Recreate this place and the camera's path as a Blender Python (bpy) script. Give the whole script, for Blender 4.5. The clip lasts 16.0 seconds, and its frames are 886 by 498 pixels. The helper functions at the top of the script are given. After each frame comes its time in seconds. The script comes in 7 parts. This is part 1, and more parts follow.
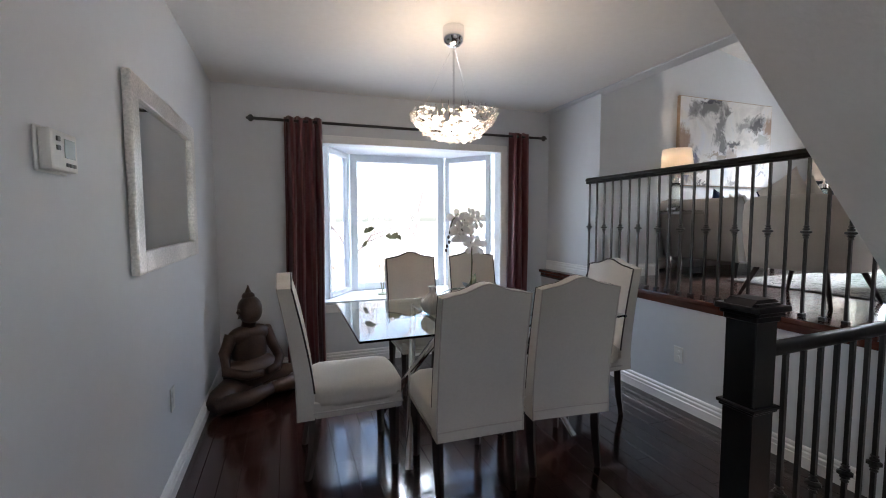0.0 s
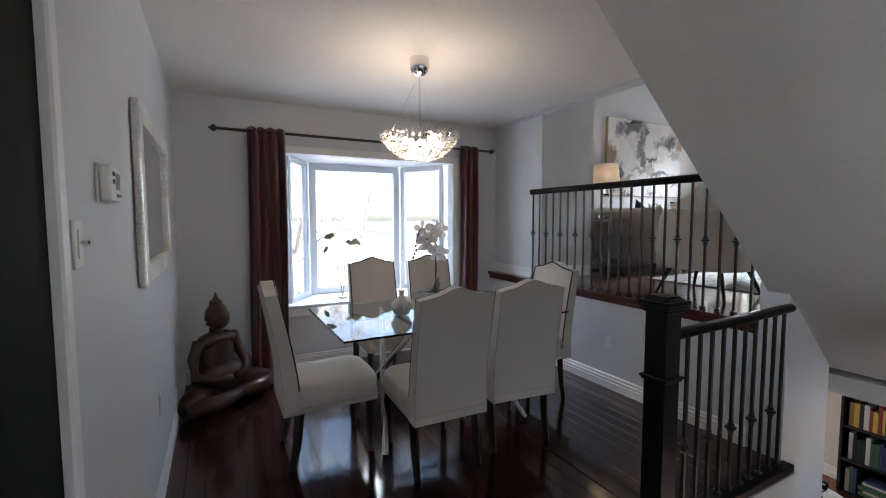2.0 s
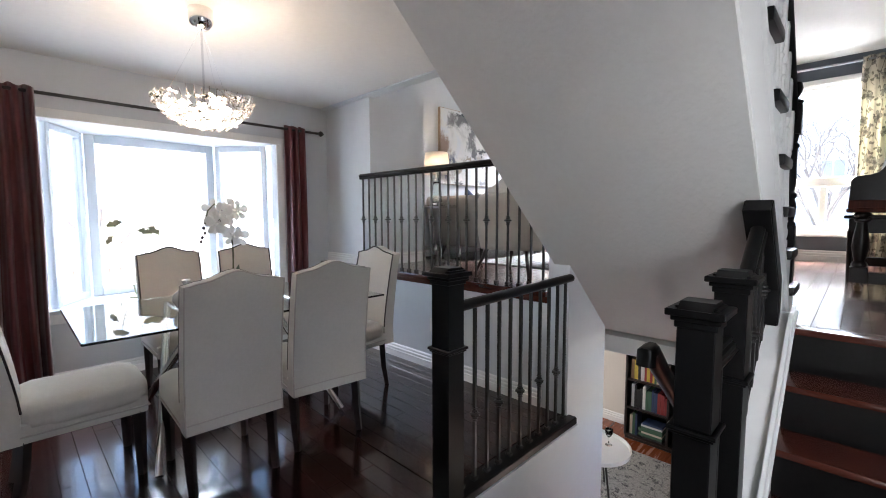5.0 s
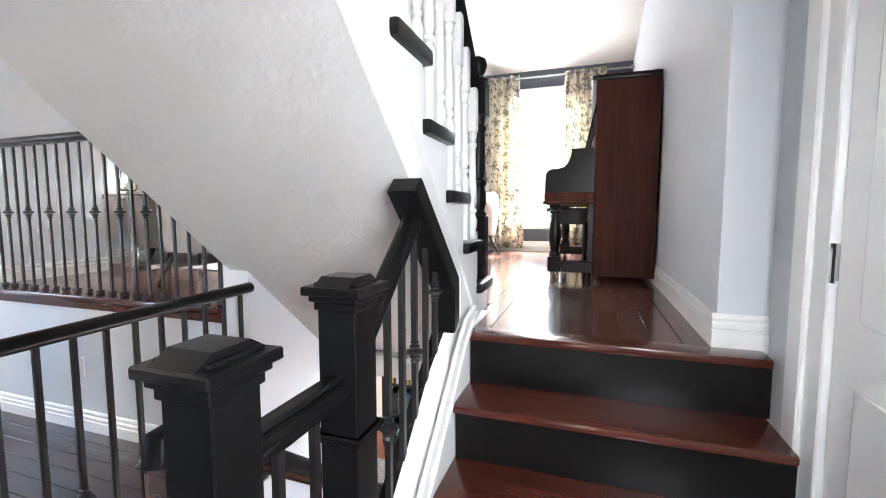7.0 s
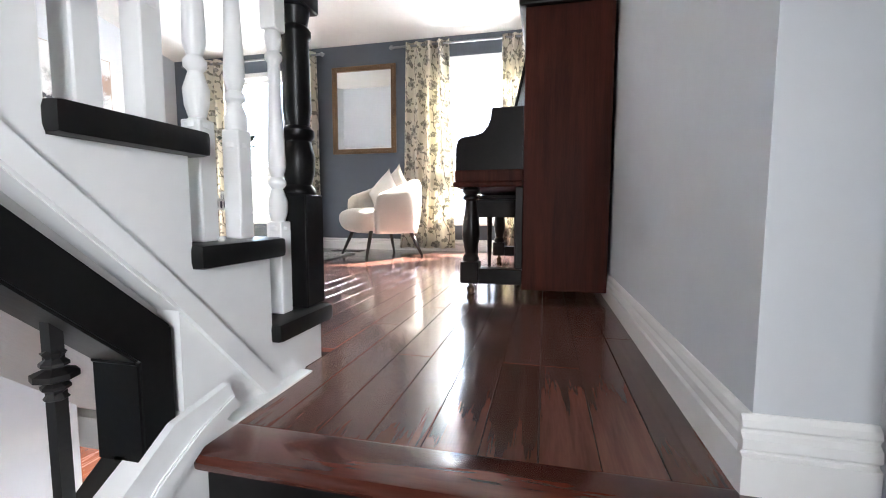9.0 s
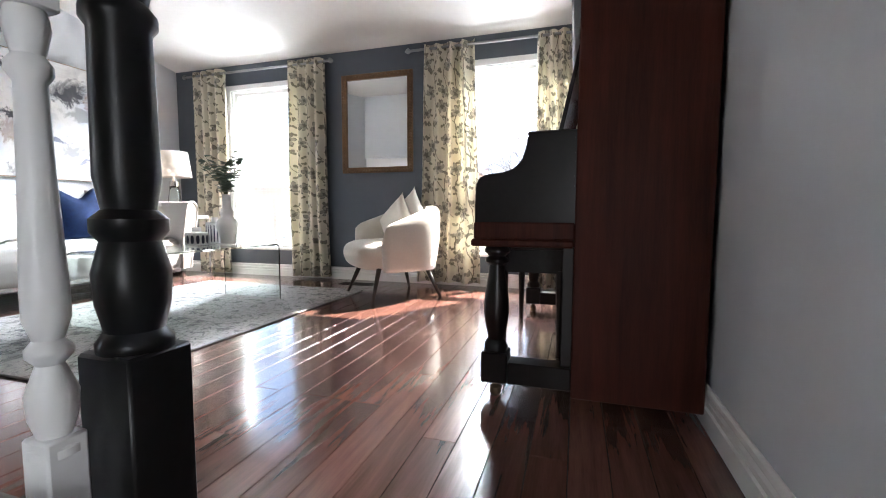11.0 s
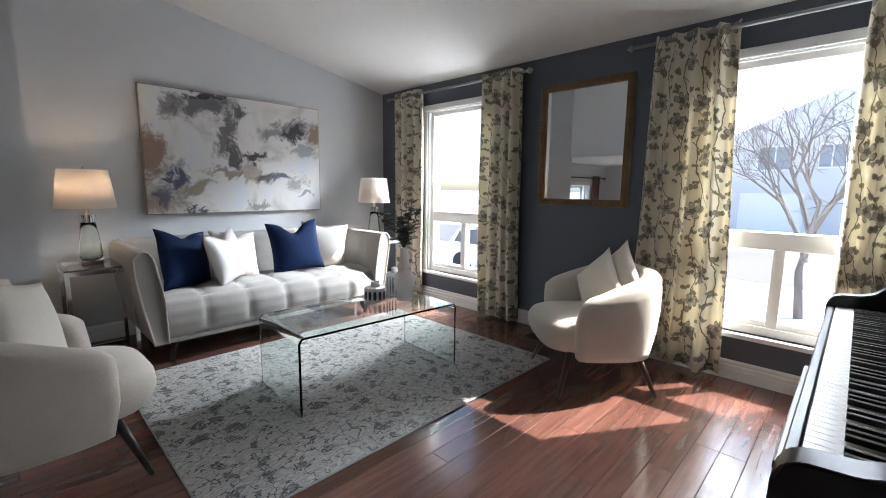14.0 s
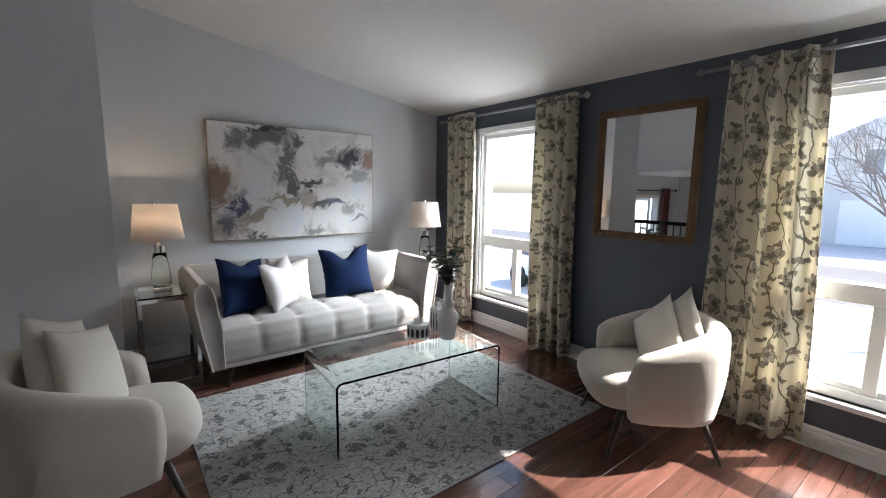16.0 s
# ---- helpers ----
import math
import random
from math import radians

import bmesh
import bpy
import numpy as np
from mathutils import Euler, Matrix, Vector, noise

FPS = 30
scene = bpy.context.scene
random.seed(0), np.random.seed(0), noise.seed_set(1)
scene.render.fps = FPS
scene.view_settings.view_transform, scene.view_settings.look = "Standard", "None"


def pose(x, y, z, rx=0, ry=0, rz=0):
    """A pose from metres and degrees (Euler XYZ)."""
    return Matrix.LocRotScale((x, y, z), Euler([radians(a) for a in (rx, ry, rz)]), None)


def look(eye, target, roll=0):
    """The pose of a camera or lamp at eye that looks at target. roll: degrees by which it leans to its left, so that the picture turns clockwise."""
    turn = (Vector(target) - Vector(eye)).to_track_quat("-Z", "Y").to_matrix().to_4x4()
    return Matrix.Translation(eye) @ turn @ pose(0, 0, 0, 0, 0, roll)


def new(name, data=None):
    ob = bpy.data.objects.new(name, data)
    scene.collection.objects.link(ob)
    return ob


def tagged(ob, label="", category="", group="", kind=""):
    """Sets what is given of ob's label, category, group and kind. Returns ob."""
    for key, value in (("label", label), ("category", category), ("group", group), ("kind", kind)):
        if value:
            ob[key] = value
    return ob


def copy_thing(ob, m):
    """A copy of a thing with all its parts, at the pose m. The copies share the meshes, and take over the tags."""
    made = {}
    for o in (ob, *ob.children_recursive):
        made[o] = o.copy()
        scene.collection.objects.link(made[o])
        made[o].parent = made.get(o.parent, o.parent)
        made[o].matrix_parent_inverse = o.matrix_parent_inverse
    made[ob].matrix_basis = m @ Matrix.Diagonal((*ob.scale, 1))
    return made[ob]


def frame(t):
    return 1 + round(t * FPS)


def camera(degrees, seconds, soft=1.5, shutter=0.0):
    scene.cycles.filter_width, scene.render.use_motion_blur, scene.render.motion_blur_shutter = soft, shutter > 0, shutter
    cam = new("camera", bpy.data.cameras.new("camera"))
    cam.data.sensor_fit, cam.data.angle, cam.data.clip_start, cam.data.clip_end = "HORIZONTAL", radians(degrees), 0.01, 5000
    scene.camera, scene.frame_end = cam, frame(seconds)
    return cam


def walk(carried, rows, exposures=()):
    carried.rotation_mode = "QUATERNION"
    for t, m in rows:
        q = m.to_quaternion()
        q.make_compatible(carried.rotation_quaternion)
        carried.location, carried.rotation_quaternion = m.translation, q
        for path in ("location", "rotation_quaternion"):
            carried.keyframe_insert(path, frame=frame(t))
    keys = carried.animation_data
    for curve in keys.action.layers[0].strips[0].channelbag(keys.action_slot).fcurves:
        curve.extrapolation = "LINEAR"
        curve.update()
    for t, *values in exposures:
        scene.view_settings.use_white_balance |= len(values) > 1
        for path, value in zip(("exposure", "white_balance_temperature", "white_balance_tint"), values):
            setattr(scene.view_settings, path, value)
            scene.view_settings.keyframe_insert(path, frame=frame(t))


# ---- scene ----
cam = camera(92.1, 16.0, 1.0)
PATH = [
    (0, (-0.016, 0.025, 1.341), (0.664, 1.901, 1.202), -0.2),
    (0.5, (-0.091, -0.06, 1.359), (0.668, 1.785, 1.222), -0.1),
    (1, (-0.192, -0.116, 1.384), (0.639, 1.698, 1.249), -0.0),
    (1.5, (-0.257, -0.152, 1.407), (0.639, 1.631, 1.27), 0.1),
    (2, (-0.288, -0.183, 1.412), (0.647, 1.58, 1.272), -0.1),
    (2.5, (-0.293, -0.201, 1.411), (0.686, 1.537, 1.264), -0.3),
    (3, (-0.279, -0.21, 1.397), (0.735, 1.507, 1.243), -0.2),
    (3.2, (-0.261, -0.223, 1.378), (0.77, 1.484, 1.227), -0.1),
    (5.3, (0.2, -0.312, 1.297), (1.703, 0.997, 1.132), -0.2),
    (5.5, (0.282, -0.329, 1.291), (1.838, 0.917, 1.122), -0.2),
    (6, (0.475, -0.347, 1.272), (2.192, 0.667, 1.112), 0.0),
    (6.5, (0.691, -0.42, 1.259), (2.512, 0.39, 1.099), 0.0),
    (7, (0.964, -0.515, 1.257), (2.85, 0.127, 1.089), -0.1),
    (7.5, (1.198, -0.57, 1.221), (3.112, -0.015, 1.054), -0.0),
    (8, (1.46, -0.588, 1.208), (3.392, -0.1, 1.041), 0.1),
    (8.5, (1.701, -0.609, 1.2), (3.64, -0.152, 1.025), 0.2),
    (9, (1.959, -0.646, 1.197), (3.897, -0.186, 1.024), 0.1),
    (9.2, (2.047, -0.65, 1.20), (3.985, -0.182, 1.03), 0.1),
    (10.3, (2.38, -0.605, 1.34), (4.295, -0.045, 1.183), 0.2),
    (11.3, (2.716, -0.539, 1.455), (4.602, 0.106, 1.294), 0.2),
    (11.4, (2.757, -0.536, 1.466), (4.632, 0.141, 1.302), 0.4),
    (11.5, (2.777, -0.519, 1.467), (4.644, 0.178, 1.298), 0.5),
    (12, (2.883, -0.452, 1.569), (4.706, 0.349, 1.384), 0.5),
    (12.5, (2.966, -0.425, 1.667), (4.738, 0.473, 1.435), 0.7),
    (13, (3.104, -0.38, 1.736), (4.763, 0.71, 1.492), 0.6),
    (13.5, (3.152, -0.357, 1.859), (4.674, 0.912, 1.586), 0.6),
    (14, (3.23, -0.282, 1.931), (4.65, 1.097, 1.648), 0.7),
    (14.5, (3.299, -0.239, 1.98), (4.637, 1.221, 1.702), 0.7),
    (15, (3.34, -0.238, 2.058), (4.635, 1.26, 1.775), 0.5),
    (15.5, (3.373, -0.265, 2.111), (4.617, 1.276, 1.83), 0.5),
    (16, (3.37, -0.274, 2.14), (4.58, 1.295, 1.865), 0.7),
]
EXPOSURES = [(t, e, 6300, 10) for t, e in ((0, 2.75), (1.0, 2.55), (3.2, 2.65), (5.3, 3.5), (7.0, 4.45), (9.2, 4.05), (11.3, 3.2), (12.5, 2.85), (14.0, 2.25), (16.0, 2.1))]
walk(cam, [(t, look(eye, target, roll)) for t, eye, target, roll in PATH], EXPOSURES)

# ---- light ----
SUN_WAY = Vector((-0.83, 0.55, -1.0)).normalized()
world = bpy.data.worlds.new("sky")
scene.world = world
world.use_nodes = True
wn, wl = world.node_tree.nodes, world.node_tree.links
sky = wn.new("ShaderNodeTexSky")
sky.sky_type, sky.sun_disc = "NISHITA", False
sky.sun_elevation = math.asin(-SUN_WAY.z)
sky.sun_rotation = math.atan2(-SUN_WAY.x, -SUN_WAY.y)
sky.air_density, sky.dust_density, sky.ozone_density = 0.9, 2.0, 0.6
wl.new(sky.outputs[0], wn["Background"].inputs[0])
wn["Background"].inputs[1].default_value = 0.15


def lamp(name, kind, m, energy, color=(1, 1, 1), size=0.1, size_y=None, spread=None):
    data = bpy.data.lights.new(name, kind)
    data.energy, data.color = energy, color
    if kind == "AREA":
        data.shape, data.size, data.size_y = "RECTANGLE", size, size_y or size
        if spread:
            data.spread = radians(spread)
    elif kind == "SUN":
        data.angle = radians(0.6)
    else:
        data.shadow_soft_size = size
    ob = new(name, data)
    ob.matrix_world = m
    return ob


lamp("sun", "SUN", look((0, 0, 0), SUN_WAY), 5.0, (1.0, 0.93, 0.84))
lamp("bay_daylight", "AREA", look((1.17, 5.7, 3.0), (1.17, 3.2, 0.6)), 32, (0.84, 0.92, 1.0), 1.5, 1.1)
# fill lamp added in an unseen opening to brighten hall, steps and soffit
lamp("hall_fill_light", "AREA", look((0.75, -1.15, 1.5), (2.6, -0.6, 0.6)), 1.3, (0.97, 0.98, 1.0), 0.66, 0.9, 120)
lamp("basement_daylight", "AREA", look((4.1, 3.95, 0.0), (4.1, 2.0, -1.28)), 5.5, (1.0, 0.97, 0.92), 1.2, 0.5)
lamp("front_daylight_a", "AREA", look((9.6, 2.42, 4.5), (5.8, 2.42, 1.7)), 245, (0.90, 0.955, 1.0), 4.2, 1.7)
lamp("front_daylight_b", "AREA", look((9.6, 0.02, 4.5), (5.8, 0.02, 1.7)), 245, (0.90, 0.955, 1.0), 4.2, 1.7)

# ---- materials ----
MATS = {}


def mat(name, color, rough=0.5, metal=0.0, vary=0.06, scale=8.0, bump=0.0, bump_scale=120.0, coat=0.0, sheen=0.0, per_object=0.0, spec=0.5):
    """A painted, woven or metal surface with two scales of colour variation and fine relief."""
    if name in MATS:
        return MATS[name]
    m = bpy.data.materials.new(name)
    MATS[name] = m
    m.use_nodes = True
    n, l = m.node_tree.nodes, m.node_tree.links
    b = n["Principled BSDF"]
    b.inputs["Roughness"].default_value, b.inputs["Metallic"].default_value = rough, metal
    b.inputs["Coat Weight"].default_value, b.inputs["Sheen Weight"].default_value = coat, sheen
    b.inputs["Coat Roughness"].default_value = 0.12
    b.inputs["Specular IOR Level"].default_value = spec
    tc = n.new("ShaderNodeTexCoord")
    big, fine = n.new("ShaderNodeTexNoise"), n.new("ShaderNodeTexNoise")
    big.inputs["Scale"].default_value, fine.inputs["Scale"].default_value = scale * 0.25, scale * 6
    big.inputs["Detail"].default_value = 3
    for q in (big, fine):
        l.new(tc.outputs["Object"], q.inputs["Vector"])
    mixv = n.new("ShaderNodeMath")
    mixv.operation = "ADD"
    l.new(big.outputs["Fac"], mixv.inputs[0])
    l.new(fine.outputs["Fac"], mixv.inputs[1])
    ramp = n.new("ShaderNodeMapRange")
    ramp.inputs["From Min"].default_value, ramp.inputs["From Max"].default_value = 0.6, 1.4
    ramp.inputs["To Min"].default_value, ramp.inputs["To Max"].default_value = 1 - vary, 1 + vary
    l.new(mixv.outputs[0], ramp.inputs["Value"])
    last = ramp.outputs[0]
    if per_object:
        info, mr, mul = n.new("ShaderNodeObjectInfo"), n.new("ShaderNodeMapRange"), n.new("ShaderNodeMath")
        mr.inputs["To Min"].default_value, mr.inputs["To Max"].default_value = 1 - per_object, 1 + per_object
        mul.operation = "MULTIPLY"
        l.new(info.outputs["Random"], mr.inputs["Value"])
        l.new(mr.outputs[0], mul.inputs[0])
        l.new(last, mul.inputs[1])
        last = mul.outputs[0]
    vm = n.new("ShaderNodeVectorMath")
    vm.operation = "SCALE"
    vm.inputs[0].default_value = color
    l.new(last, vm.inputs["Scale"])
    l.new(vm.outputs[0], b.inputs["Base Color"])
    if bump:
        t = n.new("ShaderNodeTexNoise")
        t.inputs["Scale"].default_value, t.inputs["Detail"].default_value = bump_scale, 4
        l.new(tc.outputs["Object"], t.inputs["Vector"])
        bp = n.new("ShaderNodeBump")
        bp.inputs["Strength"].default_value, bp.inputs["Distance"].default_value = bump, 0.004
        l.new(t.outputs["Fac"], bp.inputs["Height"])
        l.new(bp.outputs[0], b.inputs["Normal"])
    return m


def wood(name, dark, light, along="X", rough=0.25, coat=0.3, grain=14.0, per_object=0.0, bump=0.04):
    """Stained timber: long grain along one axis, colour that differs from board to board."""
    m = bpy.data.materials.new(name)
    m.use_nodes = True
    n, l = m.node_tree.nodes, m.node_tree.links
    b = n["Principled BSDF"]
    b.inputs["Coat Weight"].default_value, b.inputs["Coat Roughness"].default_value = coat, 0.1
    tc, mp = n.new("ShaderNodeTexCoord"), n.new("ShaderNodeMapping")
    mp.inputs["Scale"].default_value = {"X": (0.7, 9, 9), "Y": (9, 0.7, 9), "Z": (9, 9, 0.7)}[along]
    l.new(tc.outputs["Object"], mp.inputs["Vector"])
    info = n.new("ShaderNodeObjectInfo")
    off = n.new("ShaderNodeVectorMath")
    off.operation = "ADD"
    cx = n.new("ShaderNodeMath")
    cx.operation = "MULTIPLY"
    cx.inputs[1].default_value = 37.0 if per_object else 0.0
    l.new(info.outputs["Random"], cx.inputs[0])
    l.new(mp.outputs[0], off.inputs[0])
    l.new(cx.outputs[0], off.inputs[1])
    g1, g2 = n.new("ShaderNodeTexNoise"), n.new("ShaderNodeTexNoise")
    g1.inputs["Scale"].default_value, g1.inputs["Detail"].default_value, g1.inputs["Distortion"].default_value = grain * 0.3, 6, 0.6
    g2.inputs["Scale"].default_value, g2.inputs["Detail"].default_value = grain * 2.2, 3
    for q in (g1, g2):
        l.new(off.outputs[0], q.inputs["Vector"])
    mx = n.new("ShaderNodeMath")
    mx.operation = "MULTIPLY_ADD"
    mx.inputs[1].default_value = 0.35
    l.new(g2.outputs["Fac"], mx.inputs[0])
    l.new(g1.outputs["Fac"], mx.inputs[2])
    rp = n.new("ShaderNodeValToRGB")
    rp.color_ramp.elements[0].position, rp.color_ramp.elements[1].position = 0.38, 0.95
    rp.color_ramp.elements[0].color, rp.color_ramp.elements[1].color = (*dark, 1), (*light, 1)
    l.new(mx.outputs[0], rp.inputs[0])
    mr, vm = n.new("ShaderNodeMapRange"), n.new("ShaderNodeVectorMath")
    mr.inputs["To Min"].default_value, mr.inputs["To Max"].default_value = 1 - per_object, 1 + per_object
    vm.operation = "SCALE"
    l.new(info.outputs["Random"], mr.inputs["Value"])
    l.new(rp.outputs[0], vm.inputs[0])
    l.new(mr.outputs[0], vm.inputs["Scale"])
    l.new(vm.outputs[0], b.inputs["Base Color"])
    rr = n.new("ShaderNodeMapRange")
    rr.inputs["To Min"].default_value, rr.inputs["To Max"].default_value = rough * 0.8, rough * 1.3
    l.new(g1.outputs["Fac"], rr.inputs["Value"])
    l.new(rr.outputs[0], b.inputs["Roughness"])
    bp = n.new("ShaderNodeBump")
    bp.inputs["Strength"].default_value, bp.inputs["Distance"].default_value = bump, 0.003
    l.new(g1.outputs["Fac"], bp.inputs["Height"])
    l.new(bp.outputs[0], b.inputs["Normal"])
    return m


def glass(name, color=(0.95, 1.0, 0.98), rough=0.0, ior=1.45):
    m = bpy.data.materials.new(name)
    m.use_nodes = True
    b = m.node_tree.nodes["Principled BSDF"]
    b.inputs["Base Color"].default_value = (*color, 1)
    b.inputs["Roughness"].default_value, b.inputs["Transmission Weight"].default_value, b.inputs["IOR"].default_value = rough, 1.0, ior
    return m


def glow(name, color, strength):
    m = bpy.data.materials.new(name)
    m.use_nodes = True
    b = m.node_tree.nodes["Principled BSDF"]
    b.inputs["Base Color"].default_value = (*color, 1)
    b.inputs["Emission Color"].default_value, b.inputs["Emission Strength"].default_value = (*color, 1), strength
    return m


WALL = mat("grey_wall_paint", (0.59, 0.61, 0.635), 0.6, vary=0.02, scale=3, bump=0.05, bump_scale=260)
SLATE = mat("slate_wall_paint", (0.085, 0.10, 0.125), 0.55, vary=0.04, scale=3, bump=0.05, bump_scale=260)
CEIL = mat("white_ceiling_paint", (0.70, 0.69, 0.67), 0.75, vary=0.03, scale=4, bump=0.35, bump_scale=140)
STIPPLE = mat("stippled_plaster", (0.63, 0.62, 0.60), 0.75, vary=0.03, scale=5, bump=1.0, bump_scale=48)
TRIM = mat("white_trim_paint", (0.78, 0.78, 0.77), 0.35, vary=0.02, scale=6)
BLACK = mat("black_satin_paint", (0.006, 0.0058, 0.0058), 0.32, vary=0.25, scale=10, bump=0.06, bump_scale=60, spec=0.22)
IRON = mat("black_iron", (0.015, 0.014, 0.014), 0.4, vary=0.2, scale=20)
# one cherry, two tones: dining shade and living sunlight are put into the colour
PLANK_Y_SHADED = wood("cherry_plank_y_shaded", (0.013, 0.004, 0.0035), (0.052, 0.014, 0.010), "Y", 0.15, 0.4, 12, 0.28)
PLANK_X_LIT = wood("cherry_plank_x_lit", (0.066, 0.030, 0.023), (0.145, 0.066, 0.050), "X", 0.17, 0.35, 12, 0.28)
TREAD = wood("cherry_tread", (0.035, 0.009, 0.006), (0.10, 0.026, 0.016), "Y", 0.2, 0.3, 12, 0.05)
SUB = mat("dark_joint", (0.012, 0.006, 0.005), 0.7)
PIANO = wood("mahogany", (0.028, 0.007, 0.0045), (0.082, 0.020, 0.012), "Z", 0.55, 0.0, 10)
PIANO.node_tree.nodes["Principled BSDF"].inputs["Specular IOR Level"].default_value = 0.15
EBONY = mat("dark_piano_wood", (0.007, 0.0045, 0.004), 0.3, vary=0.3, scale=10, coat=0.0, spec=0.28)
LINEN = mat("cream_linen", (0.52, 0.48, 0.43), 0.85, vary=0.05, scale=12, bump=0.25, bump_scale=420, sheen=0.3)
PIPING = mat("linen_piping", (0.42, 0.38, 0.34), 0.8)
NAIL = mat("dark_nailhead", (0.04, 0.03, 0.03), 0.35, 0.8)
LEG = mat("espresso_leg", (0.016, 0.010, 0.009), 0.3, vary=0.2)
BOUCLE = mat("ivory_boucle", (0.54, 0.50, 0.44), 0.95, vary=0.05, scale=14, bump=0.35, bump_scale=300, sheen=0.4)
SOFA = mat("greige_tweed", (0.315, 0.30, 0.285), 0.9, vary=0.08, scale=30, bump=0.3, bump_scale=380, sheen=0.3)
NAVY = mat("navy_velvet", (0.002, 0.013, 0.055), 0.8, vary=0.35, scale=8, spec=0.2)
SATIN = mat("white_satin", (0.62, 0.60, 0.59), 0.38, vary=0.05, scale=8, bump=0.2, bump_scale=18)
PILLOW = mat("ivory_pillow", (0.70, 0.66, 0.59), 0.85, vary=0.04, scale=10, bump=0.15, bump_scale=200)
BURGUNDY = mat("burgundy_taffeta", (0.085, 0.010, 0.013), 0.42, vary=0.25, scale=6, bump=0.12, bump_scale=90, sheen=0.3)
CHROME = mat("chrome", (0.75, 0.75, 0.76), 0.08, 1.0, vary=0.02)
GLASS = glass("clear_glass")
TABLE_GLASS = glass("table_glass", (0.90, 0.98, 0.95))
PANE = glass("window_glass", (0.74, 0.75, 0.76), 0.0, 1.02)
MIRROR = mat("mirror_silver", (0.86, 0.88, 0.88), 0.01, 1.0, vary=0.0)
VINYL = mat("white_vinyl", (0.62, 0.655, 0.70), 0.35, vary=0.01)
CERAMIC = mat("white_ceramic", (0.78, 0.78, 0.77), 0.25, vary=0.02, coat=0.3)
INK = mat("navy_glaze", (0.015, 0.02, 0.05), 0.3)
BRONZE = mat("bronzed_resin", (0.060, 0.034, 0.024), 0.38, 0.35, vary=0.4, scale=14, bump=0.3, bump_scale=40)
PLASTIC = mat("ivory_plastic", (0.70, 0.69, 0.66), 0.4, vary=0.01)
LEAF = mat("dull_green_leaf", (0.055, 0.085, 0.06), 0.5, vary=0.3, scale=20)
PETAL = mat("white_petal", (0.82, 0.80, 0.78), 0.6, vary=0.04)
pn_, pl_ = PETAL.node_tree.nodes, PETAL.node_tree.links
thin, blend = pn_.new("ShaderNodeBsdfTranslucent"), pn_.new("ShaderNodeMixShader")
thin.inputs["Color"].default_value = (0.85, 0.83, 0.80, 1)
blend.inputs[0].default_value = 0.6
pl_.new(pn_["Principled BSDF"].outputs[0], blend.inputs[1])
pl_.new(thin.outputs[0], blend.inputs[2])
pl_.new(blend.outputs[0], pn_["Material Output"].inputs[0])
STEM = mat("green_stem", (0.05, 0.06, 0.02), 0.6, vary=0.2)
BARK = mat("grey_bark", (0.16, 0.14, 0.125), 0.9, vary=0.3, scale=10)
# bark paled, the outdoor glare and haze are put into the twigs' colour
WASHED_BARK = mat("washed_out_twig", (0.42, 0.35, 0.31), 0.9, vary=0.2, scale=10)
SNOW = mat("snow", (0.55, 0.56, 0.58), 0.8, vary=0.04, scale=2, bump=0.2, bump_scale=3)

# ---- mesh helpers ----


def box(bm, x0, x1, y0, y1, z0, z1, bevel=0.0, seg=1):
    x0, x1, y0, y1, z0, z1 = min(x0, x1), max(x0, x1), min(y0, y1), max(y0, y1), min(z0, z1), max(z0, z1)
    v = [bm.verts.new(p) for p in ((x0, y0, z0), (x1, y0, z0), (x1, y1, z0), (x0, y1, z0), (x0, y0, z1), (x1, y0, z1), (x1, y1, z1), (x0, y1, z1))]
    f = [bm.faces.new([v[i] for i in q]) for q in ((0, 3, 2, 1), (4, 5, 6, 7), (0, 1, 5, 4), (1, 2, 6, 5), (2, 3, 7, 6), (3, 0, 4, 7))]
    if bevel:
        edges = list({e for g in f for e in g.edges})
        bmesh.ops.bevel(bm, geom=edges, offset=bevel, segments=seg, affect="EDGES", profile=0.6)
    return v


def lathe(bm, profile, seg=20, at=(0, 0, 0), squash=(1, 1), flute=0, depth=0.0):
    """A turned shape from (radius, height) pairs."""
    rings = []
    for r, z in profile:
        ring = []
        for i in range(seg):
            a = 2 * math.pi * i / seg
            q = r * (1 - depth * (0.5 + 0.5 * math.cos(flute * a))) if flute else r
            ring.append(bm.verts.new((at[0] + q * math.cos(a) * squash[0], at[1] + q * math.sin(a) * squash[1], at[2] + z)))
        rings.append(ring)
    for p, q in zip(rings, rings[1:]):
        for i in range(seg):
            bm.faces.new((p[i], p[(i + 1) % seg], q[(i + 1) % seg], q[i]))
    bm.faces.new(rings[0][::-1])
    bm.faces.new(rings[-1])


